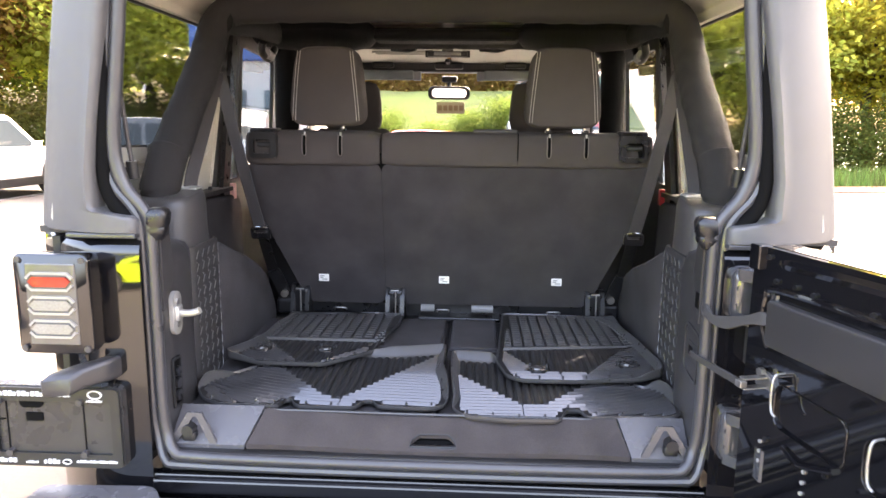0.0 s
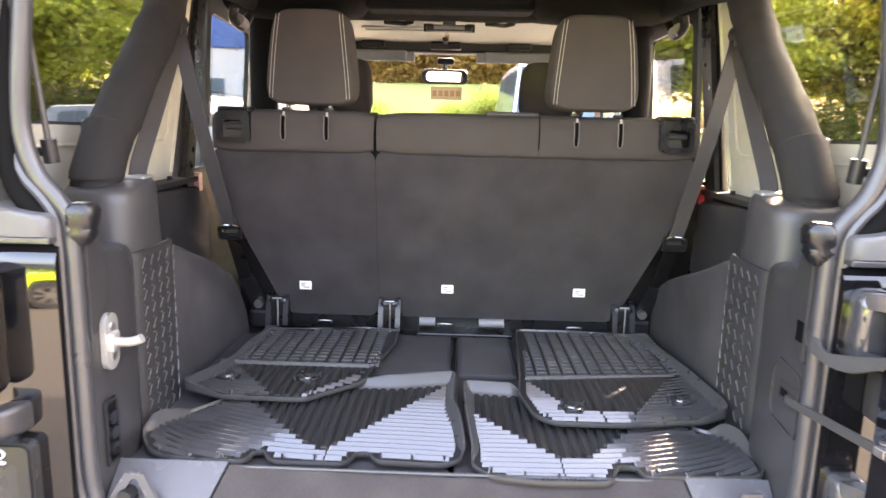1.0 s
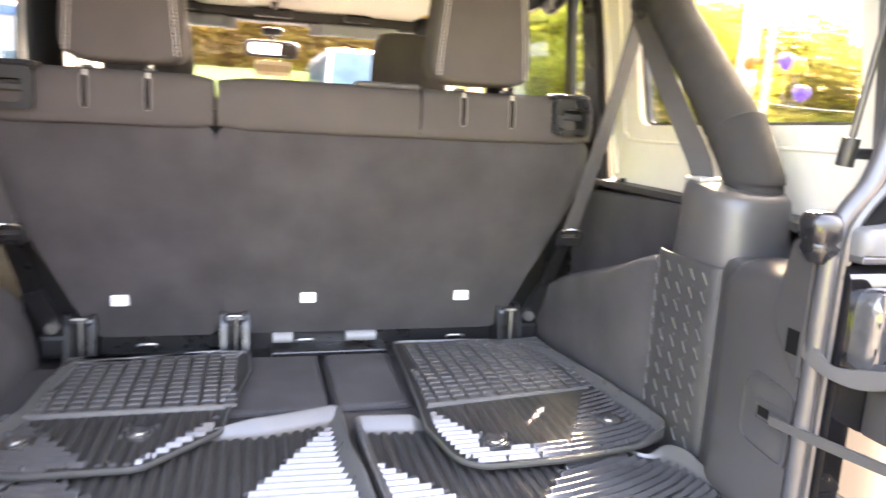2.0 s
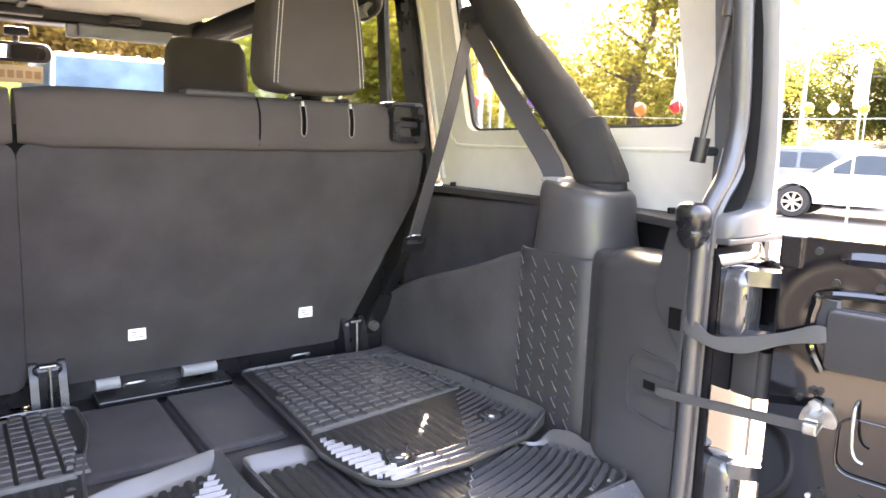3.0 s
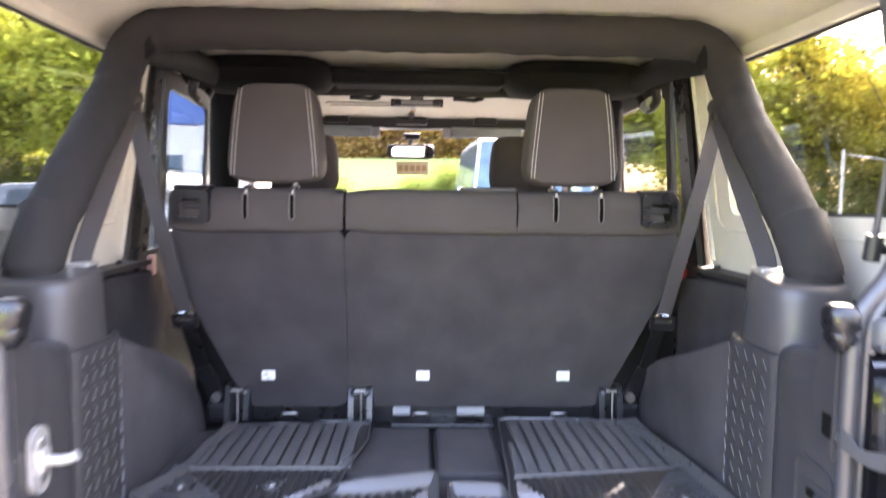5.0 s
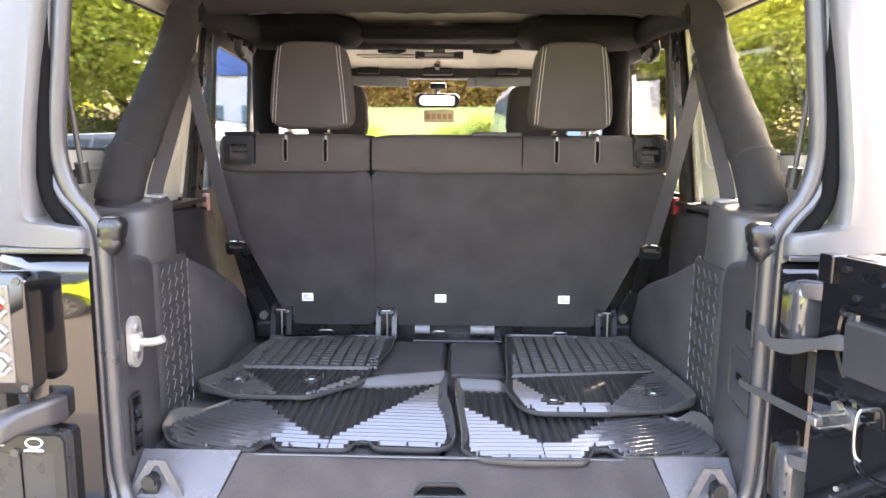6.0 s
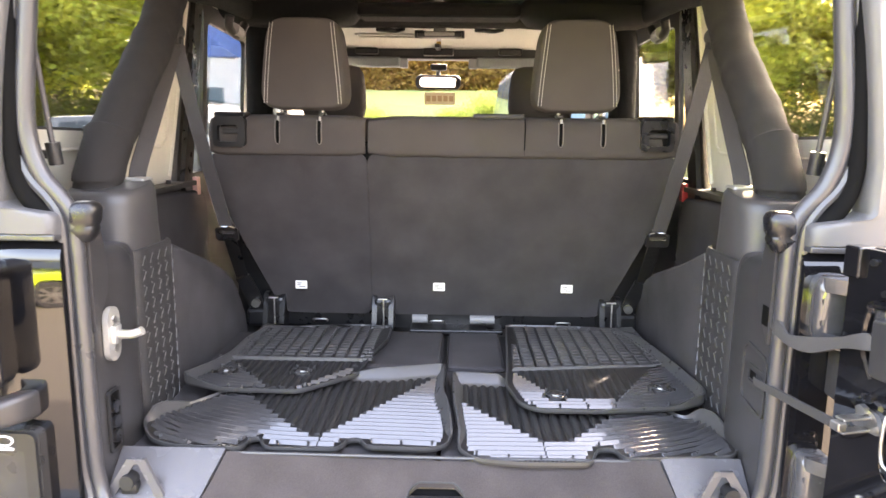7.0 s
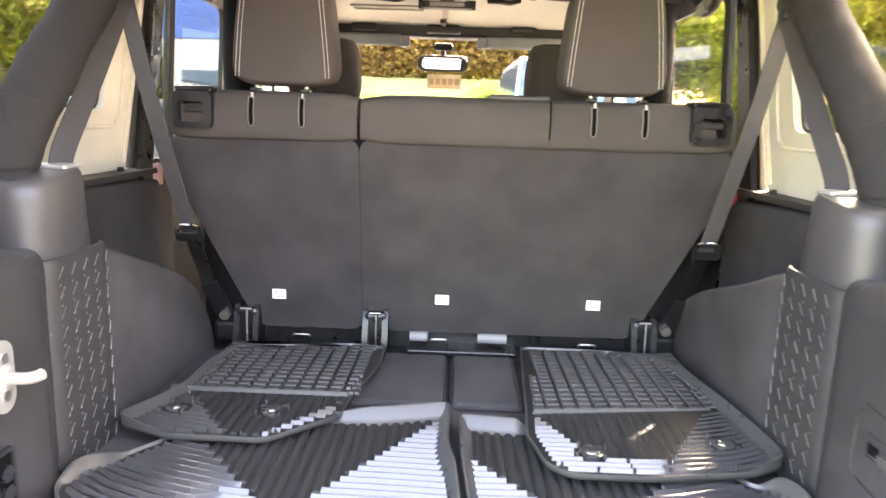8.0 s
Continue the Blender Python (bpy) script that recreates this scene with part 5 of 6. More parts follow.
gpart("check_bracket", b, ZINC, gate, "bare metal check-strap bracket", False)
b = bm_()
cyl(b, (0.066, -0.008, 1.082), (0.066, -0.018, 1.082), 0.009, 6)
gpart("bolt", b, ZINC, gate, "bracket bolt")
b = bm_()
box(b, 0.061, 0.079, -0.065, -0.050, 1.056, 1.070, 0.002)
gpart("strap_end", b, ZINC, gate, "pale strap end fitting")
b = bm_()
sweep(b, [(0.600, 1.475, 1.043), (0.602, 1.44, 1.045), (0.611, 1.34, 1.054), (0.620, 1.245, 1.063)], [(-0.003, -0.007), (0.003, -0.007), (0.003, 0.007), (-0.003, 0.007)])
part("check_strap", b, STRAP, gate, "flat grey metal check strap")
b = bm_()
pts = curve([(0.606, 1.445, 1.178), (0.606, 1.42, 1.160), (0.612, 1.39, 1.148), (0.628, 1.35, 1.152), (0.646, 1.30, 1.172), (0.660, 1.262, 1.186), (0.668, 1.245, 1.186)], 6)
flatp = [(-0.0035, -0.015), (0.0035, -0.014), (0.0045, 0.0), (0.0035, 0.014), (-0.0035, 0.015), (-0.0025, 0.0)]
sweep(b, pts, flatp, up=(0.1, 0.1, 1), scales=[0.62 + 0.28 * math.sin(i * 0.24 + 0.5) ** 2 for i in range(len(pts))])
part("limit_strap", b, STRAP, gate, "creased grey fabric wiring strap", True)
HINGEP = material("painted_hinge_casting", (0.045, 0.045, 0.047), 0.2, var=0.2, scale=60, coat=1.0, bump=0.05, bump_scale=60)
for z in (1.203, 0.888):
    b = bm_()
    rings = []
    for k, y in ((1.0, 1.40), (1.0, 1.384), (0.97, 1.376), (0.88, 1.369), (0.70, 1.364), (0.40, 1.3615)):
        rings.append([(x, y, v) for x, v in superellipse(0.672, z, 0.031 * k, 0.060 * (0.25 + 0.75 * k), 4.0, 28)])
    loft(b, rings)
    hg = part("hinge", b, HINGEP, gate, "glossy black cast hinge", True)
    for q in (-0.046, 0.046):
        b = bm_()
        rings = [[(x, y, z + q + h) for x, y in rounded([(0.645, 1.372), (0.702, 1.372), (0.722, 1.338), (0.716, 1.318), (0.698, 1.316), (0.668, 1.345)], 0.010)] for h in (-0.012, -0.010, 0.010, 0.012)]
        loft(b, rings)
        part("knuckle", b, HINGEP, hg, "hinge knuckle", True)
    b = bm_()
    cyl(b, (0.706, 1.332, z - 0.062), (0.706, 1.332, z + 0.062), 0.0125, 16)
    part("pin", b, HINGEP, hg, smooth=True)
    b = bm_()
    rings = [[(x, y, z + h) for x, y in ((0.722, 1.332), (0.706, 1.348), (0.690, 1.332), (0.672, 1.285), (0.676, 1.245), (0.684, 1.240), (0.690, 1.285), (0.702, 1.310))] for h in (-0.033, 0.0, 0.033)]
    loft(b, rings)
    part("hinge_arm", b, HINGEP, hg, "curved hinge arm", True)
    for q in (-0.018, 0.018):
        b = bm_()
        cyl(b, (0.655, 1.374, z + q), (0.655, 1.364, z + q), 0.008, 6)
        part("bolt", b, HINGEP, hg, smooth=False)
b = bm_()   # rubber bump stop between the hinges
cyl(b, (0.700, 1.352, 1.055), (0.700, 1.352, 1.13), 0.016, 16)
box(b, 0.684, 0.716, 1.352, 1.40, 1.05, 1.135, 0.006)
part("bump_stop", b, RUBBERM, gate, "black rubber bump stop", True)

# ---- tail lamps ----
for s in (-1, 1):
    tl = thing("tail_lamp", "black-framed tail lamp with red and clear hexagon segments", "tail lamp", "tail lamps")
    X = s * 0.799
    b = bm_()
    rings = []
    for y, k in ((1.43, 0.90), (1.40, 0.93), (1.385, 0.98), (1.352, 1.0), (1.345, 0.985), (1.343, 0.96)):
        rings.append([(X + (u) * k, y, 1.158 + v * k) for u, v in rrect(0, 0, 0.168, 0.224, 0.018)])
    loft(b, rings)
    part("housing", b, PAINT, tl, "glossy black lamp housing", True)
    b = bm_()
    box(b, X - 0.055, X + 0.055, 1.339, 1.345, 1.069, 1.249, 0.003)
    face = part("face", b, LAMPFACE, tl, "smoked inner face")
    for z, m in ((1.210, LENSR), (1.158, LENSC), (1.106, LENSC)):
        b = bm_()
        hexa = [(-0.046, 0), (-0.036, 0.011), (0.036, 0.011), (0.046, 0), (0.036, -0.011), (-0.036, -0.011)]
        plate(b, [(X + u, z + v) for u, v in hexa], [], lambda u, v, w: (u, w, v), 1.333, 1.340)
        part("lens", b, m, face, "red lens" if m is LENSR else "clear ribbed lens")
        b = bm_()
        for q in (1, -1):
            sweep(b, [(X - 0.050, 1.336, z + q * 0.007), (X - 0.039, 1.336, z + q * 0.018), (X + 0.039, 1.336, z + q * 0.018), (X + 0.050, 1.336, z + q * 0.007)], [(-0.0028, -0.003), (0.0028, -0.003), (0.0028, 0.003), (-0.0028, 0.003)], up=(0, 1, 0))
        part("light_bar", b, LENSW, face, "white light-pipe outline")
    for u in (-0.070, 0.070):
        for z in (1.060, 1.256):
            b = bm_()
            cyl(b, (X + u, 1.348, z), (X + u, 1.339, z), 0.007, 10)
            part("screw", b, SATIN, tl)

# ---- number plate holder ----
ph = thing("plate_holder", "black plate holder with a printed dealer frame and no plate", "plate holder")
b = bm_()
plate(b, rrect(-0.838, 0.862, 0.325, 0.195, 0.014), [], lambda u, v, w: (u, w, v), 1.378, 1.41)
part("backing", b, PLATE, ph, smooth=True)
b = bm_()
plate(b, rrect(-0.838, 0.862, 0.32, 0.19, 0.014), [rrect(-0.833, 0.862, 0.268, 0.125, 0.006)], lambda u, v, w: (u, w, v), 1.370, 1.3775)
part("printed_frame", b, PLASTIC, ph, "black printed plate frame")
# illegible dealer lettering as rows of small bars
for x0, x1, zc, h, step in ((-0.952, -0.79, 0.943, 0.011, 0.0105), (-0.752, -0.715, 0.929, 0.005, 0.0055), (-0.985, -0.925, 0.781, 0.010, 0.010), (-0.905, -0.88, 0.778, 0.005, 0.006), (-0.862, -0.825, 0.781, 0.011, 0.010), (-0.785, -0.69, 0.783, 0.006, 0.0075)):
    b = bm_()
    x = x0
    k = 0
    while x < x1:
        w = step * (0.55 + 0.22 * ((k * 7) % 3) / 2)
        hh = h * (1.0 if k % 3 else 0.72)
        box(b, x, x + w, 1.3675, 1.3705, zc - h / 2, zc - h / 2 + hh)
        x += step
        k += 1
    tagged(part("lettering", b, PRINT, ph, "worn white lettering bars"), kind="stuff")
for cx, cz, r in ((-0.732, 0.944, 0.013), (-0.985, 0.944, 0.013), (-0.808, 0.781, 0.008)):
    b = bm_()
    plate(b, [(cx + u * 1.3, cz + v * 0.8) for u, v in circle(r, 18)], [[(cx + u * 1.1, cz + v * 0.6) for u, v in circle(r, 18)]], lambda u, v, w: (u, w, v), 1.367, 1.3705)
    part("emblem_ring", b, PRINT, ph)
for x, z in ((-0.955, 0.925), (-0.768, 0.925), (-0.94, 0.80), (-0.765, 0.80)):
    b = bm_()
    cyl(b, (x, 1.380, z), (x, 1.364, z), 0.008, 10)
    part("screw", b, SATIN, ph, smooth=True)
b = bm_()
plate(b, rrect(-0.885, 0.920, 0.055, 0.026, 0.012), [], lambda u, v, w: (u, w, v), 1.375, 1.379)
plate(b, rrect(-0.88, 0.885, 0.04, 0.02, 0.003), [], lambda u, v, w: (u, w, v), 1.375, 1.379)
part("hole", b, DARK, ph)
for x0, x1, z0, z1 in ((-0.766, -0.764, 0.805, 0.92), (-0.946, -0.944, 0.805, 0.92), (-1.0, -0.95, 0.876, 0.879)):
    b = bm_()
    box(b, x0, x1, 1.3755, 1.379, z0, z1)
    part("moulded_groove", b, DARK, ph, "moulded groove line")
b = bm_()
rings = []
for y, cx, cz, w, h in ((1.40, -0.705, 1.000, 0.048, 0.052), (1.375, -0.708, 1.002, 0.052, 0.052), (1.350, -0.732, 1.000, 0.072, 0.048), (1.326, -0.766, 0.992, 0.078, 0.044), (1.308, -0.775, 0.985, 0.074, 0.042), (1.303, -0.775, 0.984, 0.064, 0.034)):
    rings.append([(u, y, v + (u - cx) * 0.12) for u, v in rrect(cx, cz, w, h, 0.010, 3)])
loft(b, rings)
part("plate_lamp", b, JAMB, ph, "dark grey plate lamp arm", True)

ph.location = (-0.008, 0, 0)

# ---- rear bumper ----
bump = thing("rear_bumper", "black textured plastic rear bumper", "bumper")
b = bm_()
rings = []
prof = rounded([(1.39, 0.70), (1.20, 0.695), (1.15, 0.66), (1.15, 0.50), (1.39, 0.50)], 0.03)
for x, k in ((-0.92, 0.2), (-0.88, 0.0), (-0.45, 0.0), (0.45, 0.0), (0.88, 0.0), (0.92, 0.2)):
    rings.append([(x, 1.28 + (u - 1.28) * (1 - k), 0.60 + (v - 0.60) * (1 - k)) for u, v in prof])
loft(b, rings)
part("shell", b, PLASTIC, bump, smooth=True)
for s in (-1, 1):
    b = bm_()
    plate(b, rounded([(s * 0.50, 1.20), (s * 0.88, 1.20), (s * 0.88, 1.37), (s * 0.62, 1.38)], 0.03), [], lambda u, v, w: (u, v, w), 0.697, 0.722)
    part("step_pad", b, SILLP, bump, "raised step pad", True)
b = bm_()
sweep(b, curve([(-0.25, 1.30, 0.70), (-0.15, 1.25, 0.708), (0, 1.235, 0.71), (0.15, 1.25, 0.708), (0.25, 1.30, 0.70)], 6), circle(0.008, 8))
part("trim_arc", b, SEAL, bump, "shiny moulded arc", True)

# ---- mirror and visors ----
mr = thing("rear_view_mirror", "black interior rear-view mirror on the windscreen", "mirror")
mt_ = Matrix.Translation((-0.070, 4.165, 1.738)) @ Matrix.Rotation(radians(4), 4, "Z") @ Matrix.Rotation(radians(3.2), 4, "X")
b = bm_()
rings = [[tuple(mt_ @ Vector((u * k, y, v * k))) for u, v in rrect(0, 0, 0.25, 0.078, 0.03)] for y, k in ((0.03, 0.8), (0.012, 1.0), (-0.004, 1.0), (-0.008, 0.97))]
loft(b, rings)
part("housing", b, PLASTIC, mr, smooth=True)
b = bm_()
plate(b, rrect(0, 0, 0.205, 0.052, 0.022), [], lambda u, v, w: tuple(mt_ @ Vector((u, w, v))), -0.0105, -0.0085)
part("mirror_glass", b, MIRROR, mr, "bright mirror glass")
b = bm_()
cyl(b, (-0.070, 4.185, 1.75), (-0.070, 4.165, 1.83), 0.012)
box(b, -0.112, -0.022, 4.13, 4.18, 1.80, 1.835, 0.01)
part("stem", b, PLASTIC, mr, smooth=True)
for s in (-1, 1):
    sv = thing("sun_visor", "pale grey sun visor folded up against the header", "sun visor", "sun visors")
    b = bm_()
    box(b, *sorted((s * 0.20 - 0.066, s * 0.57 - 0.066)), 4.00, 4.032, 1.802, 1.858, 0.012)
    part("flap", b, VISOR, sv)
    b = bm_()
    cyl(b, (s * 0.18 - 0.066, 4.018, 1.852), (s * 0.60 - 0.066, 4.018, 1.852), 0.006)
    part("rod", b, PLASTIC, sv)
    b = bm_()
    box(b, *sorted((s * 0.16 - 0.066, s * 0.21 - 0.066)), 4.01, 4.040, 1.80, 1.852, 0.006)
    part("clip", b, LABELG, sv)

tg = thing("window_sticker", "cream paper price sticker on the windscreen", "sticker")
TAGX, TAGZ = -0.062, 1.652
PAPER = material("cream_paper", (0.62, 0.52, 0.34), 0.8, var=0.06)
b = bm_()
plate(b, rrect(TAGX, 0.0, 0.17, 0.068, 0.004), [], lambda u, v, w: (u, 4.12 + (1.86 - TAGZ - v) * 0.39 - 0.004 + w, TAGZ + v), 0.0, 0.001)
part("paper", b, PAPER, tg)
b = bm_()
for k in range(5):
    box(b, TAGX - 0.075 + k * 0.032, TAGX - 0.052 + k * 0.032, -0.0022, -0.0006, -0.016, 0.016, 0.0, Matrix.Translation((0, 4.12 + (1.86 - TAGZ) * 0.39 - 0.004, TAGZ)) @ Matrix.Rotation(radians(21.3), 4, "X"))
part("print_bars", b, material("rust_print", (0.42, 0.27, 0.15), 0.7), tg)


# ---- outside: ground, kerbs, lawn ----
LOT_TURN = radians(1.5)


def lot(x, y):
    """A place in the car park, whose grid stands slightly turned against the vehicle."""
    c, q = math.cos(LOT_TURN), math.sin(LOT_TURN)
    return (x * c - (y - 0.7) * q, 0.7 + x * q + (y - 0.7) * c)


b = bm_()
box(b, -400, 400, -300, 500, -0.3, 0.0)
g = part("ground", b, ASPHALT)
tagged(g, "pale sunlit asphalt car park", "car park", kind="structure")
b = bm_()
verge = rounded([(7.6, 15.4), (11.5, 15.6), (18, 19.5), (40, 23), (90, 26), (90, 120), (-90, 120), (-90, 27), (-14, 24), (-5.5, 23.0), (-1.8, 16.2), (3.4, 15.8)], 1.2, 6)
verge = [lot(*p) for p in verge]
plate(b, verge, [], lambda u, v, w: (u, v, w), 0.0, 0.115)
tagged(part("lawn", b, GRASS), "green lawn verge beside the car park", "lawn", kind="structure")
b = bm_()
rings = []
for i in range(25):      # grassy bank behind the lot
    v = i / 24
    rings.append([(*lot(-8.0 + 14.0 * u / 20, 16.4 + 8.6 * v), 0.06 + 2.6 * math.sin(min(1, v * 1.25) * 1.57) * min(1, min(u, 20 - u) / 4) ** 0.7 + 0.10 * noise.noise(Vector((u * 0.5, v * 8, 2))) * v) for u in range(21)])
loft(b, rings, caps=False, closed=False)
tagged(part("grass_bank", b, GRASS, None, "", True), "sunlit green grass bank behind the lot", "lawn", kind="structure")
b = bm_()
vs = [(x, y, 0.07) for x, y in verge]
sweep(b, vs, [(-0.09, -0.07), (0.09, -0.07), (0.09, 0.05), (0.06, 0.08), (-0.06, 0.08), (-0.09, 0.05)], closed=True)
tagged(part("kerb", b, CONCRETE), "pale concrete kerb round the lawn", "kerb", kind="structure")
b = bm_()
plate(b, rounded([(8.0, 15.75), (11.3, 15.9), (14.2, 17.6), (13.4, 18.2), (8.2, 17.0)], 0.5, 5), [], lambda u, v, w: (*lot(u, v), w), 0.115, 0.16)
tagged(part("mulch_bed", b, MULCH), "red-brown mulch bed on the lawn", "mulch", kind="structure")
rng = random.Random(4)
b = bm_()
for i in range(4200):
    if i < 2600:
        x, y = rng.uniform(8.2, 15.5), rng.uniform(17.0, 22.0)
        if inside([(8.0, 15.75), (11.3, 15.9), (14.2, 17.6), (13.4, 18.2), (8.2, 17.0)], x, y) and rng.random() < 0.7:
            continue
        h = rng.uniform(0.10, 0.3)
    else:
        x, y = rng.gauss(11.2, 0.9), rng.gauss(18.0, 0.3)
        h = rng.uniform(0.25, 0.6)
    a = rng.uniform(0, 6.28)
    w = 0.012
    p = Vector((*lot(x, y), 0.11))
    d = Vector((math.cos(a), math.sin(a), 0))
    tip = p + Vector((rng.uniform(-0.12, 0.12), rng.uniform(-0.12, 0.12), h))
    v = [b.verts.new(p - d * w), b.verts.new(p + d * w), b.verts.new(tip)]
    b.faces.new(v)
tagged(part("grass", b, BLADE), "tufts of bright green ornamental grass", "grass", kind="stuff")
b = bm_()
for i in range(8):
    x0 = -15.0 + 2.8 * i
    if -4 < x0 < 6:
        continue
    box(b, x0, x0 + 0.10, 11.5, 16.5, 0.0, 0.004)
for i in range(6):
    box(b, 11.2, 16.4, 2.6 + 2.9 * i, 2.7 + 2.9 * i, 0.0, 0.004)
tagged(part("parking_line", b, LINEP), "white painted parking lines", "road marking", kind="structure")


# ---- trees ----
def crown_mesh(name, seed, mat, r=2.6, h=4.6, clumps=105, leaves=185, size=0.16):
    rg = random.Random(seed)
    verts, faces = [], []
    for c in range(clumps):
        while True:
            p = Vector((rg.uniform(-1, 1), rg.uniform(-1, 1), rg.uniform(-1, 1)))
            if 0.25 < p.length < 1.0:
                break
        p = Vector((p.x * r, p.y * r, p.z * h * (0.5 if p.z < 0 else 0.62)))
        q = 0.28 + 0.30 * rg.random()
        for i in range(leaves):
            o = Vector((rg.gauss(0, q), rg.gauss(0, q), rg.gauss(0, q * 0.55)))
            c0 = p + o
            u = Vector((rg.gauss(0, 1), rg.gauss(0, 1), rg.gauss(0, 0.6))).normalized()
            v = u.cross(Vector((rg.gauss(0, 1), rg.gauss(0, 1), rg.gauss(0, 1)))).normalized()
            s = size * rg.uniform(0.6, 1.25)
            k = len(verts)
            verts += [c0 - u * s * 0.6, c0 + v * s * 0.32, c0 + u * s * 0.6, c0 - v * s * 0.32]
            faces.append((k, k + 1, k + 2, k + 3))
    me = bpy.data.meshes.new(name)
    me.from_pydata(verts, [], faces)
    me.materials.append(mat)
    return me


def trunk_mesh(name, seed, height=5.0):
    rg = random.Random(seed)
    b = bm_()
    pts = [Vector((rg.uniform(-0.12, 0.12) * i, rg.uniform(-0.12, 0.12) * i, height * i / 5)) for i in range(6)]
    sweep(b, curve(pts, 3), circle(0.17, 9), up=(1, 0, 0), scales=[1.25 - 0.95 * i / 15 for i in range(16)])
    for i in range(9):
        k = rg.uniform(0.4, 0.95)
        base = pts[0].lerp(pts[-1], k)
        a = rg.uniform(0, 6.28)
        L = rg.uniform(1.2, 2.4)
        tip = base + Vector((math.cos(a) * L, math.sin(a) * L, L * rg.uniform(0.5, 1.0)))
        mid = base.lerp(tip, 0.5) + Vector((0, 0, -0.15))
        sweep(b, curve([base, mid, tip], 3), circle(0.06, 6), up=(0.2, 0.3, 1), scales=[1 - 0.12 * j for j in range(7)])
    bmesh.ops.recalc_face_normals(b, faces=b.faces)
    me = bpy.data.meshes.new(name)
    b.to_mesh(me)
    b.free()
    me.materials.append(BARK)
    return me


TRUNKS = [trunk_mesh("trunk", 3 + i) for i in range(3)]
CROWNS = {
    "green": [crown_mesh("crown", 20 + i, LEAF_GREEN) for i in range(2)],
    "olive": [crown_mesh("crown", 30 + i, LEAF_OLIVE, 2.4, 4.8) for i in range(2)],
    "yellow": [crown_mesh("crown", 40 + i, LEAF_YELLOW, 2.3, 4.2) for i in range(2)],
    "lime": [crown_mesh("crown", 45 + i, LEAF_LIME, 2.4, 4.4) for i in range(2)],
    "rust": [crown_mesh("crown", 50 + i, LEAF_RUST, 2.2, 3.6) for i in range(1)],
    "deep": [crown_mesh("crown", 80 + i, LEAF_DEEP, 2.7, 4.6, 90, 150) for i in range(2)],
    "ochre": [crown_mesh("crown", 84 + i, LEAF_OCHRE, 2.6, 4.4, 70, 120) for i in range(2)],
    "open": [crown_mesh("crown", 88 + i, LEAF_OLIVE if i else LEAF_DEEP, 3.1, 5.0, 68, 150, 0.14) for i in range(2)],
}
TREE_LABEL = {"deep": "dark green tree at the far side of the lot", "ochre": "ochre-yellow autumn tree beyond the lot", "open": "tall open-branched tree with gaps of sky", "green": "leafy green roadside tree at the car park edge", "olive": "olive-green tree turning yellow in autumn",
              "lime": "yellow-green tree in early autumn colour", "yellow": "bright yellow autumn tree at the car park edge", "rust": "rust-brown autumn tree on the verge"}
rng = random.Random(11)


def tree(x, y, kind, scale=1.0):
    t = thing("tree", TREE_LABEL[kind], "tree", "trees round the car park", at=(*lot(x, y), 0.0))
    t.rotation_euler = (0, 0, rng.uniform(0, 6.28))
    t.scale = (scale, scale, scale * rng.uniform(0.95, 1.1))
    o = new("trunk", rng.choice(TRUNKS))
    o.parent = t
    o = new("crown", rng.choice(CROWNS[kind]))
    o.parent = t
    o.location = (0, 0, 3.9)
    return t


ROW = [
    (-26, 22, "yellow", 1.2), (-21, 25, "lime", 1.4), (-17, 24, "rust", 1.25), (-14.5, 28, "lime", 1.5), (-11.5, 25.5, "lime", 1.3), (-9.0, 29, "olive", 1.4), (-8.2, 24.5, "lime", 1.2),
    (-6, 30, "rust", 1.2), (-3.0, 28, "rust", 1.3), (-0.5, 30, "olive", 1.3), (2.5, 27, "rust", 1.2), (-4.6, 26.2, "rust", 1.05), (-1.6, 25.8, "rust", 1.0), (0.8, 26.6, "rust", 1.1), (4.2, 26.0, "rust", 1.0), (5, 30, "rust", 1.3), (7.5, 28, "olive", 1.3),
    (10.2, 25, "lime", 1.2), (12.5, 28, "yellow", 1.3), (14.8, 25.5, "yellow", 1.25), (17.4, 28.5, "rust", 1.2), (16.6, 23, "yellow", 0.8), (20, 27, "ochre", 1.0), (22.5, 30, "deep", 1.1),
    (23.4, 27, "ochre", 1.0), (26.0, 28.5, "deep", 1.05), (28.4, 26, "ochre", 0.95), (23.8, 19.6, "open", 1.5), (31.5, 26, "deep", 0.95), (26.8, 18.6, "open", 1.45), (33, 22.5, "deep", 0.85), (36.5, 20.5, "deep", 0.9), (38, 22, "deep", 0.85), (41, 18.5, "deep", 1.1), (42, 15.2, "deep", 1.15),
    (44, 11.5, "deep", 1.1), (45, 4, "ochre", 1.0), (47, 13, "deep", 1.2), (46, 8, "deep", 1.0), (-31, 18, "olive", 1.3), (-36, 12, "green", 1.3), (-40, 4, "yellow", 1.2), (-42, -8, "green", 1.2),
    (-24, 30, "olive", 1.5), (-18, 31, "green", 1.5),
]
for x, y, k, s in ROW:
    tree(x, y, k, s)

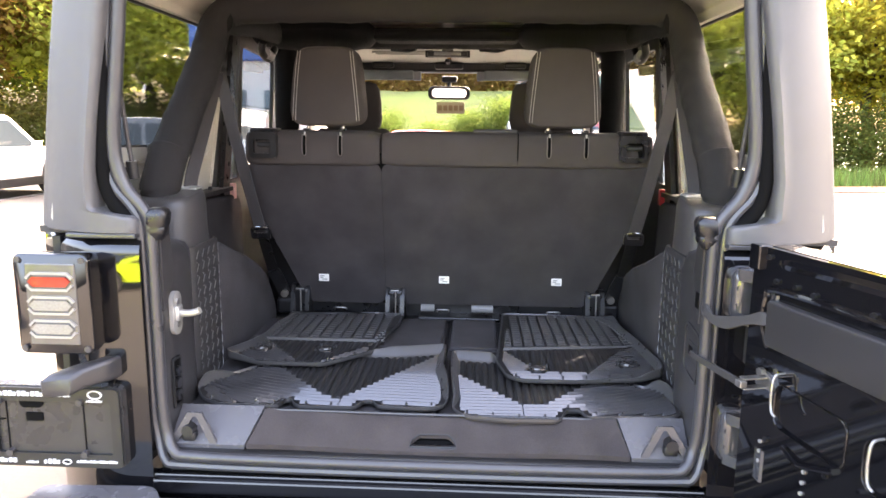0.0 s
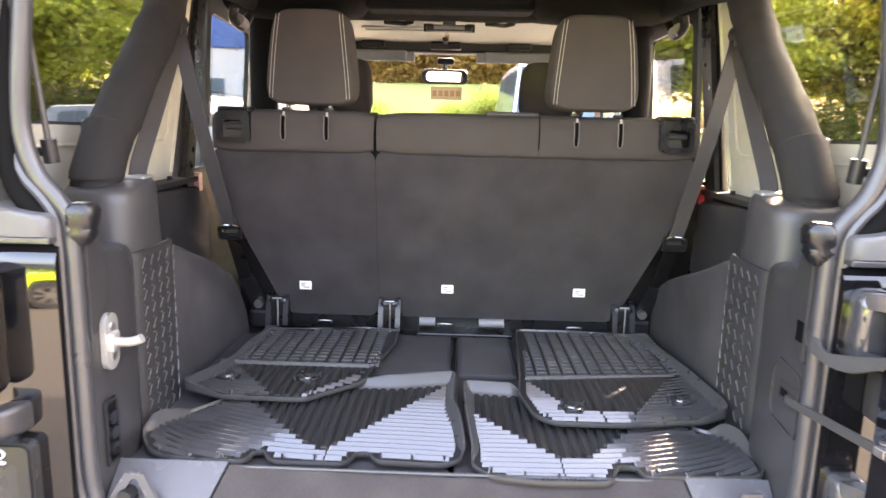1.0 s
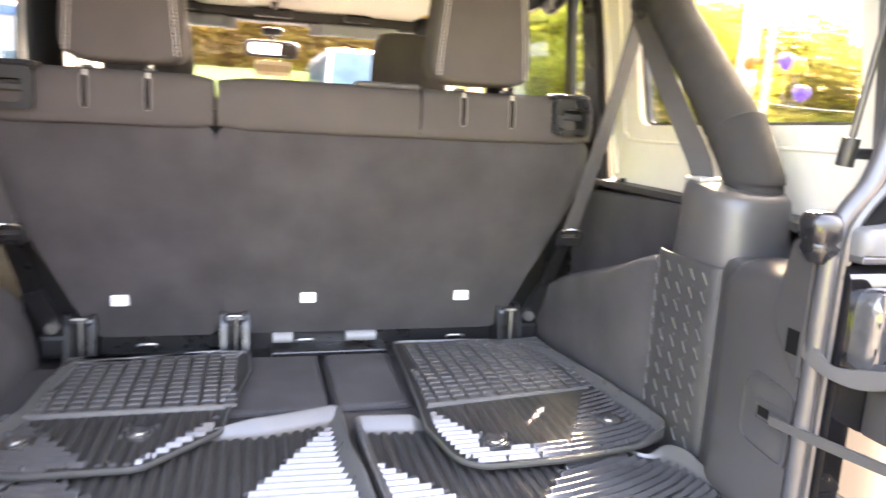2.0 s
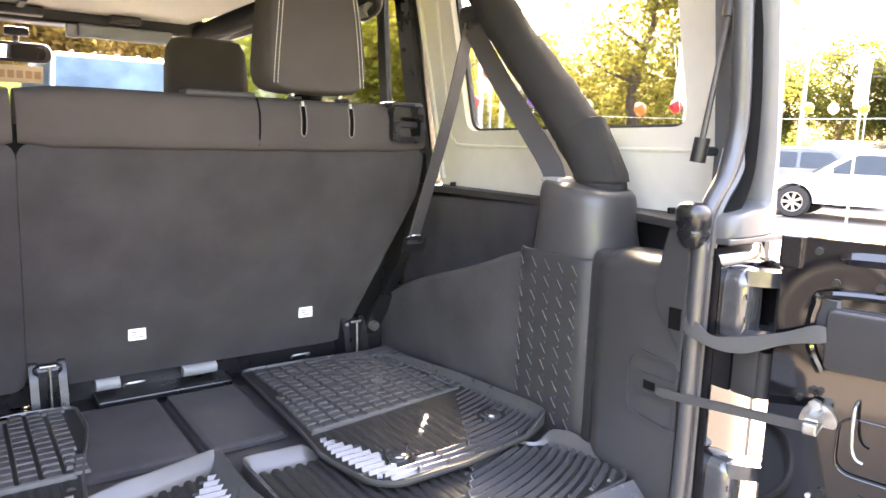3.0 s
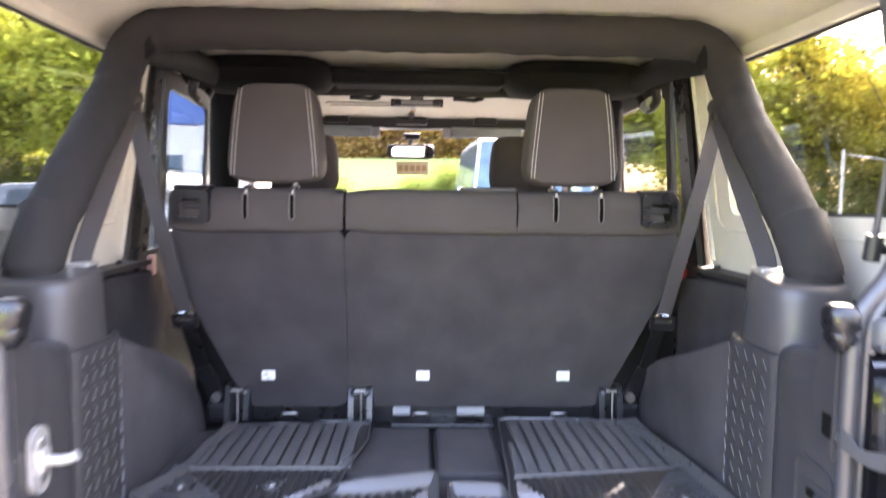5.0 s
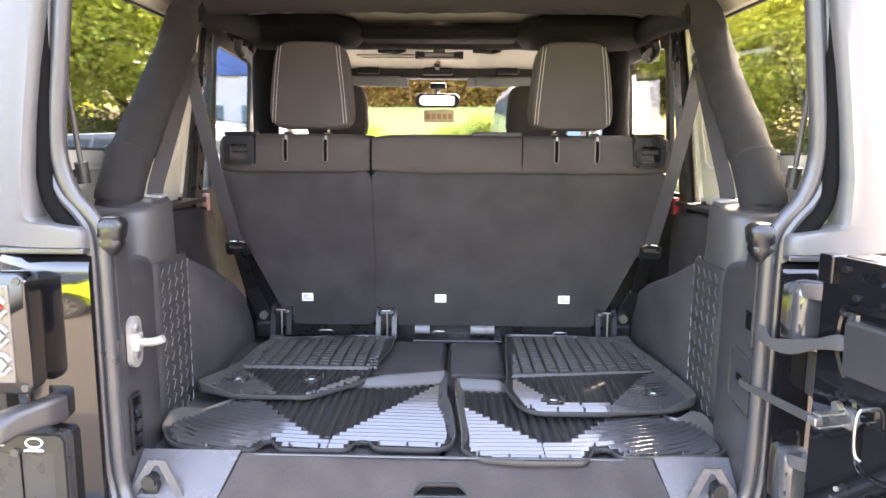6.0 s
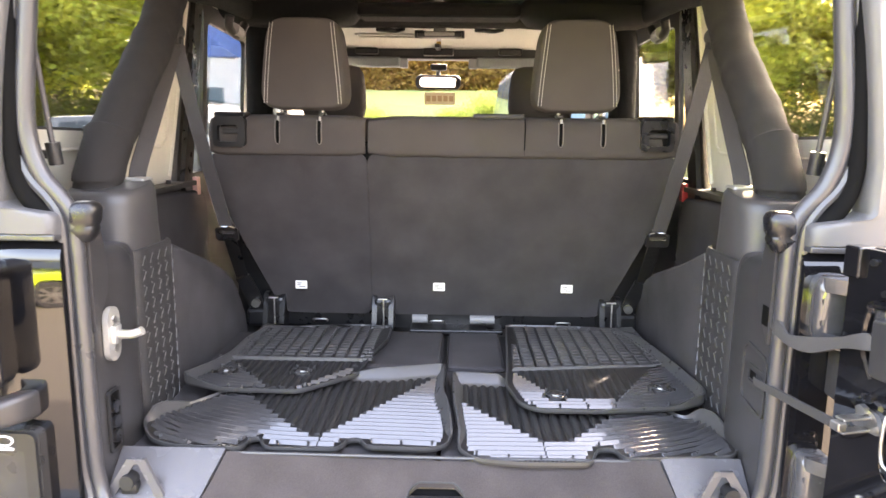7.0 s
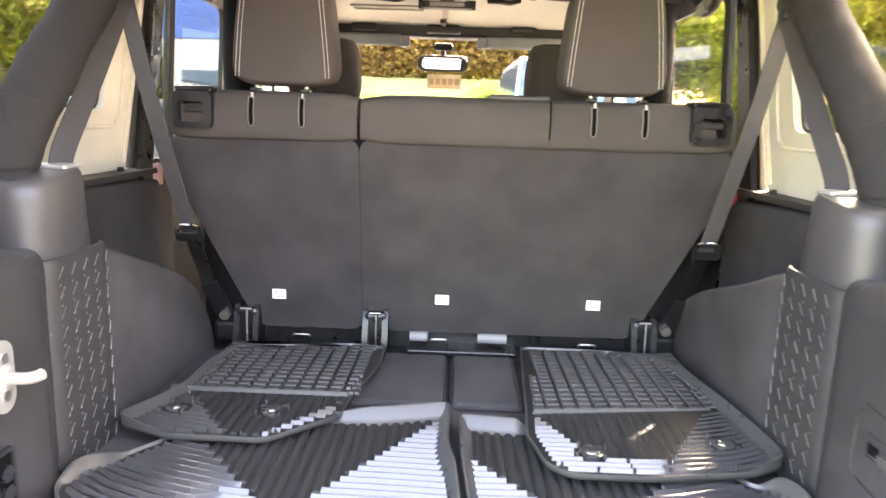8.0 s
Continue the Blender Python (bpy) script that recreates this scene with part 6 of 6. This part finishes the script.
SHRUB = [crown_mesh("foliage", 70 + i, m, 1.1, 1.5, 70, 130, 0.085) for i, m in enumerate((LEAF_GREEN, LEAF_OLIVE))]
LAWN_SHRUB = crown_mesh("foliage", 77, leaf_material("bright_leaves", (0.10, 0.145, 0.03)), 1.1, 1.5, 70, 130, 0.085)
for i, (x, y, s, m) in enumerate([(3.9, 17.6, 0.6, 2), (-1.9, 18.4, 0.45, 2), (0.4, 18.6, 0.4, 2), (1.4, 19.0, 0.5, 2), (-0.6, 18.0, 0.4, 2), (2.6, 18.2, 0.45, 2), (10.0, 22.5, 1.2, 1), (12.2, 22.8, 1.4, 0), (14.6, 22.4, 1.3, 1), (17.2, 22.6, 1.3, 0), (20, 23.4, 1.3, 1),
                              (22.5, 24.0, 1.4, 0), (25, 24, 1.4, 1), (28, 25, 1.6, 0), (31, 24.5, 1.6, 1), (34, 24.8, 1.6, 0), (-12, 25.0, 1.5, 0), (-15, 25.5, 1.5, 1), (-19, 26.4, 1.6, 1), (-9.8, 25.2, 1.4, 1), (38, 25.5, 1.6, 1), (42, 24.5, 1.6, 0), (46, 25, 1.7, 0)]):
    sh = thing("shrub", "dense leafy shrub on the grass verge", "shrub", "shrubs", at=(*lot(x, y), 0.1 + (2.5 * math.sin(min(1, (y - 16.4) / 8.6 * 1.25) * 1.57) if m == 2 else 0.0)))
    sh.scale = (s, s, s)
    sh.rotation_euler = (0, 0, i * 1.3)
    o = new("foliage", (SHRUB + [LAWN_SHRUB])[m])
    o.parent = sh
    o.location = (0, 0, 0.75)


BALLOONS = {"red": (0.5, 0.01, 0.015), "orange": (0.55, 0.10, 0.012), "purple": (0.09, 0.04, 0.34), "yellow": (0.55, 0.33, 0.02), "white": (0.6, 0.42, 0.32)}
BALLOONM = {k: material(k + "_balloon", v, 0.22, var=0.05, rough_var=0.03) for k, v in BALLOONS.items()}


# ---- parked cars ----
CARGLASS = material("dark_car_glass", (0.02, 0.026, 0.03), 0.08, var=0.1, spec=0.35, rough_var=0.02)
# Blue colour with pale patches paints the sky's reflection on the truck glass.
SKYGLASS = material("sky_reflection_glass", (0.018, 0.05, 0.08), 0.12, var=0.3, color2=(0.045, 0.085, 0.105), scale=3.0, big=1.4, spec=0.3, rough_var=0.02)
TYRE = material("tyre", (0.015, 0.015, 0.015), 0.8, var=0.2)
PAINTS = {"white": (0.62, 0.62, 0.61), "silver": (0.42, 0.44, 0.46), "blue": (0.02, 0.035, 0.045), "black": (0.015, 0.015, 0.017), "red": (0.45, 0.03, 0.02), "grey": (0.05, 0.052, 0.056), "lime": (0.42, 0.6, 0.02)}
PAINTM = {k: material(k + "_car_paint", v, 0.18, var=0.04, coat=0.8, rough_var=0.03) for k, v in PAINTS.items()}


def wheel(parent, x, y, r, w, side):
    b = bm_()
    prof = [(0.62, -0.5), (0.9, -0.5), (1.0, -0.34), (1.0, 0.34), (0.9, 0.5), (0.62, 0.5)]
    rows = [[(x + q * w, y + k * r * math.cos(2 * math.pi * i / 28), r + k * r * math.sin(2 * math.pi * i / 28)) for k, q in prof] for i in range(28)]
    vs = [[b.verts.new(p) for p in row] for row in rows]
    for i in range(28):
        for j in range(len(prof)):
            b.faces.new((vs[i - 1][j - 1], vs[i - 1][j], vs[i][j], vs[i][j - 1]))
    wh = part("wheel", b, TYRE, parent, "black tyre on an alloy rim", True)
    b = bm_()
    xo = x + side * w * 0.42
    for i in range(7):
        a = 2 * math.pi * i / 7
        for da in (-0.10, 0.10):
            sweep(b, [(xo, y + 0.1 * r * math.cos(a + da), r + 0.1 * r * math.sin(a + da)), (xo, y + 0.6 * r * math.cos(a + da * 0.8), r + 0.6 * r * math.sin(a + da * 0.8))], [(-0.015, -0.01), (0.015, -0.01), (0.015, 0.01), (-0.015, 0.01)], up=(1, 0, 0))
    cyl(b, (xo - 0.02, y, r), (xo + 0.02, y, r), r * 0.16, 14)
    sweep(b, [(xo, y + 0.61 * r * math.cos(2 * math.pi * i / 24), r + 0.61 * r * math.sin(2 * math.pi * i / 24)) for i in range(24)], circle(0.014, 6), up=(1, 0, 0), closed=True)
    part("rim", b, ZINC, wh, "silver spoked rim")
    b = bm_()
    cyl(b, (x - side * 0.02, y, r), (x + side * w * 0.25, y, r), r * 0.6, 20)
    part("brake_disc", b, DARK, wh)


# front end and wheels of the SUV itself
b = bm_()
rings = []
for y, w, z in ((4.36, 0.66, 1.235), (4.9, 0.62, 1.225), (5.4, 0.57, 1.19), (5.52, 0.55, 1.13), (5.54, 0.54, 0.70), (4.36, 0.64, 0.70)):
    rings.append([(x, y, z - 0.02 * (abs(x) / w) ** 4) for x in [w * k / 6 for k in range(-6, 7)]])
loft(b, rings, caps=False, closed=False)
part("bonnet", b, PAINT, suv, "glossy black bonnet", True)
b = bm_()
plate(b, rrect(0, 0.93, 1.05, 0.42, 0.06), [rrect(-0.27 + 0.09 * i, 0.95, 0.045, 0.26, 0.02) for i in range(7)], lambda u, v, w: (u, w, v), 5.545, 5.575)
part("grille", b, PAINT, suv, "slotted front grille", True)
for s in (-1, 1):
    b = bm_()
    cyl(b, (s * 0.41, 5.54, 0.99), (s * 0.41, 5.60, 0.99), 0.085, 24)
    part("headlight", b, LENSC, suv, "round headlight", True)
    for yc in (2.08, 4.98):
        b = bm_()
        arc = [(yc + 0.50 * math.cos(a), 0.42 + 0.50 * math.sin(a)) for a in [math.pi * i / 14 for i in range(15)]]
        inn = [(yc + 0.46 * math.cos(a), 0.42 + 0.46 * math.sin(a)) for a in [math.pi - math.pi * i / 14 for i in range(15)]]
        plate(b, arc + inn, [], lambda u, v, w: (s * w, u, v), 0.56 if yc > 4 else 0.874, 0.93)
        part("wheel_flare", b, PLASTIC, suv, "black plastic wheel flare", True)
        wheel(suv, s * 0.77, yc, 0.40, 0.25, s)
b = bm_()
box(b, -0.86, 0.86, 5.58, 5.78, 0.52, 0.72, 0.05)
part("front_bumper", b, PLASTIC, suv, "black plastic front bumper", True)


def parked_car(name, label, x, y, rot, paint, L=4.6, W=1.82, H=1.46, suv_like=False, glass=None, cladding=False):
    """A car with its nose towards +y before it is turned by rot degrees."""
    car = thing(name, label, "car", "parked cars", at=(*lot(x, y), 0))
    car.rotation_euler = (0, 0, radians(rot) + LOT_TURN)
    glass = glass or CARGLASS
    r = 0.36 if suv_like else 0.33
    f, k = L / 2, -L / 2
    belt = H * (0.60 if suv_like else 0.63)
    nose = belt * (0.98 if suv_like else 0.90)
    b = bm_()
    low = 0.26 if suv_like else 0.2
    ax0, ax1 = f - 0.92, k + 0.95
    prof = [(f - 0.05, low), (f, nose * 0.55), (f - 0.08, nose * 0.86), (f - 0.35, nose), (f - 1.25, belt), (k + 0.45, belt * 1.03), (k + 0.06, belt * 1.0), (k, belt * 0.6), (k + 0.06, low)]
    bottom = []
    for cx in (ax1, ax0):
        bottom += [(cx + (r + 0.06) * math.cos(a), r + (r + 0.06) * math.sin(a)) for a in [math.pi - math.pi * i / 10 for i in range(11)]]
    body = rounded(prof, 0.09, 4)
    body = [p for p in body] + [(p[0], max(p[1], low)) for p in bottom]
    rings = []
    for q, s in ((-1.0, 0.93), (-0.97, 0.985), (-0.88, 1.0), (0.88, 1.0), (0.97, 0.985), (1.0, 0.93)):
        rings.append([(q * W / 2 * (1 - 0.05 * (v > belt * 0.9)), u * (0.985 + 0.015 * s), low + (v - low) * (0.94 + 0.06 * s)) for u, v in body])
    loft(b, rings)
    part("body", b, PAINTM[paint], car, smooth=True)
    # cabin
    roof0, roof1 = (f - 1.95, k + (0.35 if suv_like else 1.15))
    base0, base1 = f - 1.2, k + (0.12 if suv_like else 0.45)
    b = bm_()
    cab = rounded([(base0, belt - 0.02), (roof0, H - 0.02), ((roof0 + roof1) / 2, H), (roof1, H - 0.05), (base1, belt - 0.02)], 0.12, 4)
    rings = []
    for q in (-1, -0.93, 0.93, 1):
        rings.append([(q * (W / 2 - 0.06 - 0.17 * max(0, (v - belt) / (H - belt))), u, v - (0.02 if abs(q) == 1 else 0)) for u, v in cab])
    loft(b, rings)
    part("cabin", b, PAINTM[paint], car, smooth=True)

    def at(u, v, w):
        return (w * (W / 2 - 0.06 - 0.17 * max(0, (v - belt) / (H - belt)) + 0.006), u, v)

    for s in (-1, 1):
        zt, zb = H - 0.13, belt + 0.03
        mid = (roof0 + roof1) / 2 + 0.05
        panes = [[(base0 - 0.22, zb), (mid + 0.04, zb), (mid + 0.04, zt), (roof0 - 0.04, zt)], [(mid - 0.04, zb), (base1 + (0.9 if suv_like else 0.5), zb), (roof1 + (0.75 if suv_like else 0.15), zt), (mid - 0.04, zt)]]
        if suv_like:
            panes.append([(base1 + 0.82, zb), (base1 + 0.3, zb + 0.05), (roof1 + 0.18, zt - 0.03), (roof1 + 0.68, zt)])
        for p in panes:
            b = bm_()
            plate(b, rounded(p, 0.05), [], lambda u, v, w: (s * (at(u, v, 1)[0] + w), u, v), -0.01, 0.004)
            part("window", b, glass, car)
        for u0 in (base0 - 0.35, mid - 0.12):
            b = bm_()
            box(b, *sorted((s * (W / 2 - 0.03), s * (W / 2 + 0.015))), u0 - 0.72, u0 - 0.54, belt * 0.84, belt * 0.87, 0.008)
            part("door_handle", b, PAINTM[paint], car)
        b = bm_()
        box(b, *sorted((s * (W / 2 - 0.02), s * (W / 2 + 0.16))), base0 - 0.42, base0 - 0.30, belt + 0.0, belt + 0.13, 0.03)
        part("wing_mirror", b, PAINTM[paint], car)
        b = bm_()
        box(b, *sorted((s * 0.48, s * (W / 2 - 0.05))), f - 0.16, f - 0.02, nose * 0.72, nose * 0.86, 0.03)
        part("headlight", b, LENSC, car, "clear headlight")
        b = bm_()
        box(b, *sorted((s * 0.5, s * (W / 2 - 0.03))), k + 0.0, k + 0.12, belt * 0.74, belt * 0.92, 0.03)
        part("tail_light", b, LENSR, car, "red tail light")
        for yy in (ax0, ax1):
            wheel(car, s * (W / 2 - 0.12), yy, r, 0.22, s)
        if cladding:
            b = bm_()
            box(b, *sorted((s * (W / 2 - 0.06), s * (W / 2 + 0.008))), ax1 + r + 0.06, ax0 - r - 0.06, low - 0.02, low + 0.17, 0.02)
            for yy in (ax0, ax1):
                sweep(b, [(s * (W / 2 - 0.02), yy + (r + 0.08) * math.cos(math.pi * i / 12), r + (r + 0.08) * math.sin(math.pi * i / 12)) for i in range(13)], circle(0.035, 8), up=(1, 0, 0))
            part("cladding", b, PLASTIC, car, "black lower cladding")
    for u0, v0, u1, v1 in ((base0 - 0.02, belt + 0.03, roof0 + 0.06, H - 0.10), (base1 + 0.03, belt + 0.06, roof1 - 0.03, H - 0.13)):
        b = bm_()
        d = Vector((0, u1 - u0, v1 - v0)).normalized()
        nrm = Vector((0, d.z, -d.y)) * (1 if u0 > 0 else -1)
        if nrm.y * u0 < 0:
            nrm = -nrm
        q = []
        for t, u, v in ((-1, u0, v0), (1, u0, v0), (1, u1, v1), (-1, u1, v1)):
            ww = W / 2 - 0.105 - 0.17 * max(0, (v - belt) / (H - belt))
            q.append(Vector((t * ww, u, v)))
        rr = [[tuple(p + nrm * o) for p in q] for o in (-0.03, 0.022)]
        loft(b, rr)
        part("windscreen" if u0 > 0 else "rear_window", b, glass, car)
    b = bm_()
    box(b, -0.45, 0.45, f - 0.06, f + 0.012, nose * 0.45, nose * 0.68, 0.02)
    part("grille", b, DARK, car, "dark grille")
    return car


parked_car("suv", "white crossover with black cladding parked by the lot edge", -9.75, 13.55, -3, "white", 4.6, 1.9, 1.70, True, cladding=True)
parked_car("suv", "dark SUV parked beyond the white crossover", -5.9, 15.0, -70, "grey", 4.5, 1.85, 1.66, True)
parked_car("sedan", "white sedan with silver wheels in the sunny lot", 15.2, 6.6, 14, "white", 4.75, 1.84, 1.45)
parked_car("sedan", "dark grey sedan parked behind a white one", 17.8, 9.9, 20, "grey", 4.7, 1.84, 1.45)
parked_car("suv", "black crossover in the far row", 20.8, 9.7, 95, "black", 4.6, 1.88, 1.66, True)
parked_car("sedan", "silver sedan in the far row", 18.6, 3.6, 12, "silver", 4.7, 1.84, 1.45)
parked_car("sedan", "white sedan in the far row", 25.5, 9.8, 10, "white", 4.7, 1.84, 1.45)
parked_car("sedan", "dark blue sedan seen through the quarter window", 14.4, 17.6, 75, "blue", 4.7, 1.84, 1.58)
truck = parked_car("pickup", "white truck with a sky reflection painted on its screen and amber roof lamps", 2.15, 12.9, 180, "white", 5.5, 2.2, 2.5, True, glass=SKYGLASS)
for x in (-0.6, -0.3, 0.0, 0.3, 0.6):
    b = bm_()
    box(b, x - 0.035, x + 0.035, 0.58, 0.66, 2.475, 2.515, 0.012)
    part("roof_lamp", b, BALLOONM["orange"], truck, "amber roof marker lamp")
parked_car("sedan", "red car parked beyond the windscreen", -1.0, 15.0, 90, "red", 4.5, 1.8, 1.46)
# Unseen SUV, added only to darken the reflection in the open tailgate.
parked_car("suv", "unseen black SUV added so the tailgate mirrors something dark", -4.15, 2.25, 0, "black", 4.6, 1.88, 1.70, True)
parked_car("hatchback", "lime green hatchback parked behind the viewer", -4.2, -5.2, 25, "lime", 4.2, 1.8, 1.45)

# ---- small building ahead ----
bd = thing("sales_building", "small white building with a blue fascia", "building", at=(*lot(0, 0), 0.0))
bd.rotation_euler = (0, 0, LOT_TURN)
b = bm_()
box(b, -6.0, -3.3, 16.0, 19.5, 0.1, 2.95, 0.02)
part("wall", b, material("white_cladding", (0.42, 0.42, 0.41), 0.7, var=0.06, scale=6, bump=0.1), bd)
b = bm_()
box(b, -6.05, -3.25, 15.93, 19.55, 2.95, 3.9, 0.03)
part("fascia", b, material("blue_fascia", (0.03, 0.09, 0.3), 0.4, var=0.1), bd, "blue fascia band")
for x0 in (-5.6, -4.4):
    b = bm_()
    box(b, x0, x0 + 0.8, 15.96, 16.0, 1.0, 2.3, 0.01)
    wdw = part("window", b, PLASTIC, bd)
    b = bm_()
    box(b, x0 + 0.05, x0 + 0.75, 15.945, 15.962, 1.05, 2.25)
    part("pane", b, CARGLASS, wdw)

# ---- poles, banner, balloons ----
POLE = material("galvanised_pole", (0.4, 0.4, 0.4), 0.5, metal=0.6, var=0.1)
up = thing("utility_pole", "grey utility pole carrying slack overhead cables", "pole")
b = bm_()
cyl(b, (26.1, 14.55, 0), (26.1, 14.55, 5.3), 0.10, 12, 0.07)
part("shaft", b, POLE, up, smooth=True)
b = bm_()
box(b, 25.5, 26.7, 14.50, 14.60, 5.1, 5.2, 0.01)
part("crossarm", b, POLE, up)
for k in range(4):
    b = bm_()
    sweep(b, curve([(25.6 + k * 0.33, 14.55, 5.22 - k * 0.3), (27.6 + k * 0.2, 10.5, 4.75 - k * 0.28), (30.0, 4.0, 5.3 - k * 0.25)], 6), circle(0.018, 5))
    part("cable", b, RUBBERM, up, "black overhead cable", True)
for x, y, h in ((7.95, 10.1, 7.5), (7.55, 10.2, 6.0), (18.6, 10.7, 7.0)):
    x, y = lot(x, y)
    pl = thing("lamp_pole", "grey metal pole at the lot edge", "pole", "poles")
    b = bm_()
    cyl(b, (x, y, 0), (x, y, h), 0.05, 12, 0.035)
    part("shaft", b, POLE, pl, smooth=True)
    b = bm_()
    cyl(b, (x, y, 0), (x, y, 0.25), 0.12, 12, 0.10)
    part("foot", b, CONCRETE, pl)
for x, y, z0, z1 in ((7.42, 9.95, 2.05, 3.45), (9.18, 7.33, 1.88, 2.8), (12.05, 5.95, 1.94, 2.79), (21.8, 9.8, 2.26, 3.9)):
    x, y = lot(x, y)
    z0, z1 = z0 + 0.15, z1 + 0.15
    bn = thing("banner", "white hanging fabric banner on a pole", "banner", "banners")
    b = bm_()
    n = 8
    rows = [[(x - 0.14 + 0.28 * j / 4, y + 0.02 * math.sin(i * 0.9 + j), z0 + (z1 - z0) * i / n) for j in range(5)] for i in range(n + 1)]
    back = [[(p[0], p[1] + 0.006, p[2]) for p in reversed(r)] for r in rows]
    loft(b, [r + q for r, q in zip(rows, back)])
    part("cloth", b, LABELW, bn, smooth=True)
    b = bm_()
    cyl(b, (x - 0.16, y, z1), (x + 0.16, y, z1), 0.012)
    cyl(b, (x + 0.16, y + 0.03, 0), (x + 0.16, y + 0.03, z1 + 0.1), 0.02)
    part("rod", b, POLE, bn)
for c, x, y, z in (("red", 6.63, 9.3, 1.84), ("orange", 6.8, 9.13, 2.3), ("purple", 7.15, 8.82, 2.32), ("yellow", 7.26, 8.74, 2.27), ("purple", 7.34, 8.68, 1.9), ("yellow", 7.87, 8.08, 1.80), ("orange", 8.38, 7.47, 1.78), ("red", 8.68, 7.06, 1.83), ("orange", 9.39, 5.86, 1.82), ("yellow", 9.55, 5.54, 1.83), ("white", 9.68, 5.27, 1.82), ("yellow", 9.81, 4.94, 1.83), ("orange", 10.0, 4.3, 1.83)):
    k = 1.0 if x < 8 else 0.85 if x < 9 else 0.64
    x, y = lot(x, y)
    z += 0.15
    bl = thing("balloon", c + " round party balloon tied to a line", "balloon", "balloons", at=(x, y, z))
    b = bm_()
    rings = []
    for i in range(1, 14):
        a = math.pi * i / 14
        rr = 0.105 * k * math.sin(a) * (1 - 0.10 * (i > 8) * (i - 8) / 6)
        rings.append([(rr * math.cos(t * math.pi / 9), rr * math.sin(t * math.pi / 9), 0.115 * k * math.cos(a)) for t in range(18)])
    loft(b, rings)
    part("skin", b, BALLOONM[c], bl, smooth=True)
    b = bm_()
    cyl(b, (0, 0, -0.11 * k), (0, 0, -0.13 * k), 0.006, 8, 0.014)
    part("knot", b, BALLOONM[c], bl)
    b = bm_()
    cyl(b, (0, 0, -0.13), (0, 0, 1.84 - z), 0.003, 5)
    part("string", b, LABELW, bl)
gl = thing("balloon_line", "thin white cord stretched between poles", "cord")
b = bm_()
sweep(b, curve([(*lot(x, y), z + 0.15) for x, y, z in ((6.2, 9.9, 2.0), (7.3, 8.75, 1.72), (8.5, 7.3, 1.66), (9.5, 5.7, 1.68), (10.2, 3.6, 1.72))], 5), circle(0.003, 5))
part("cord", b, LABELW, gl)
b = bm_()
for x, y in (lot(6.2, 9.9), lot(10.2, 3.6)):
    cyl(b, (x, y, 0), (x, y, 2.2), 0.02)
part("post", b, POLE, gl)
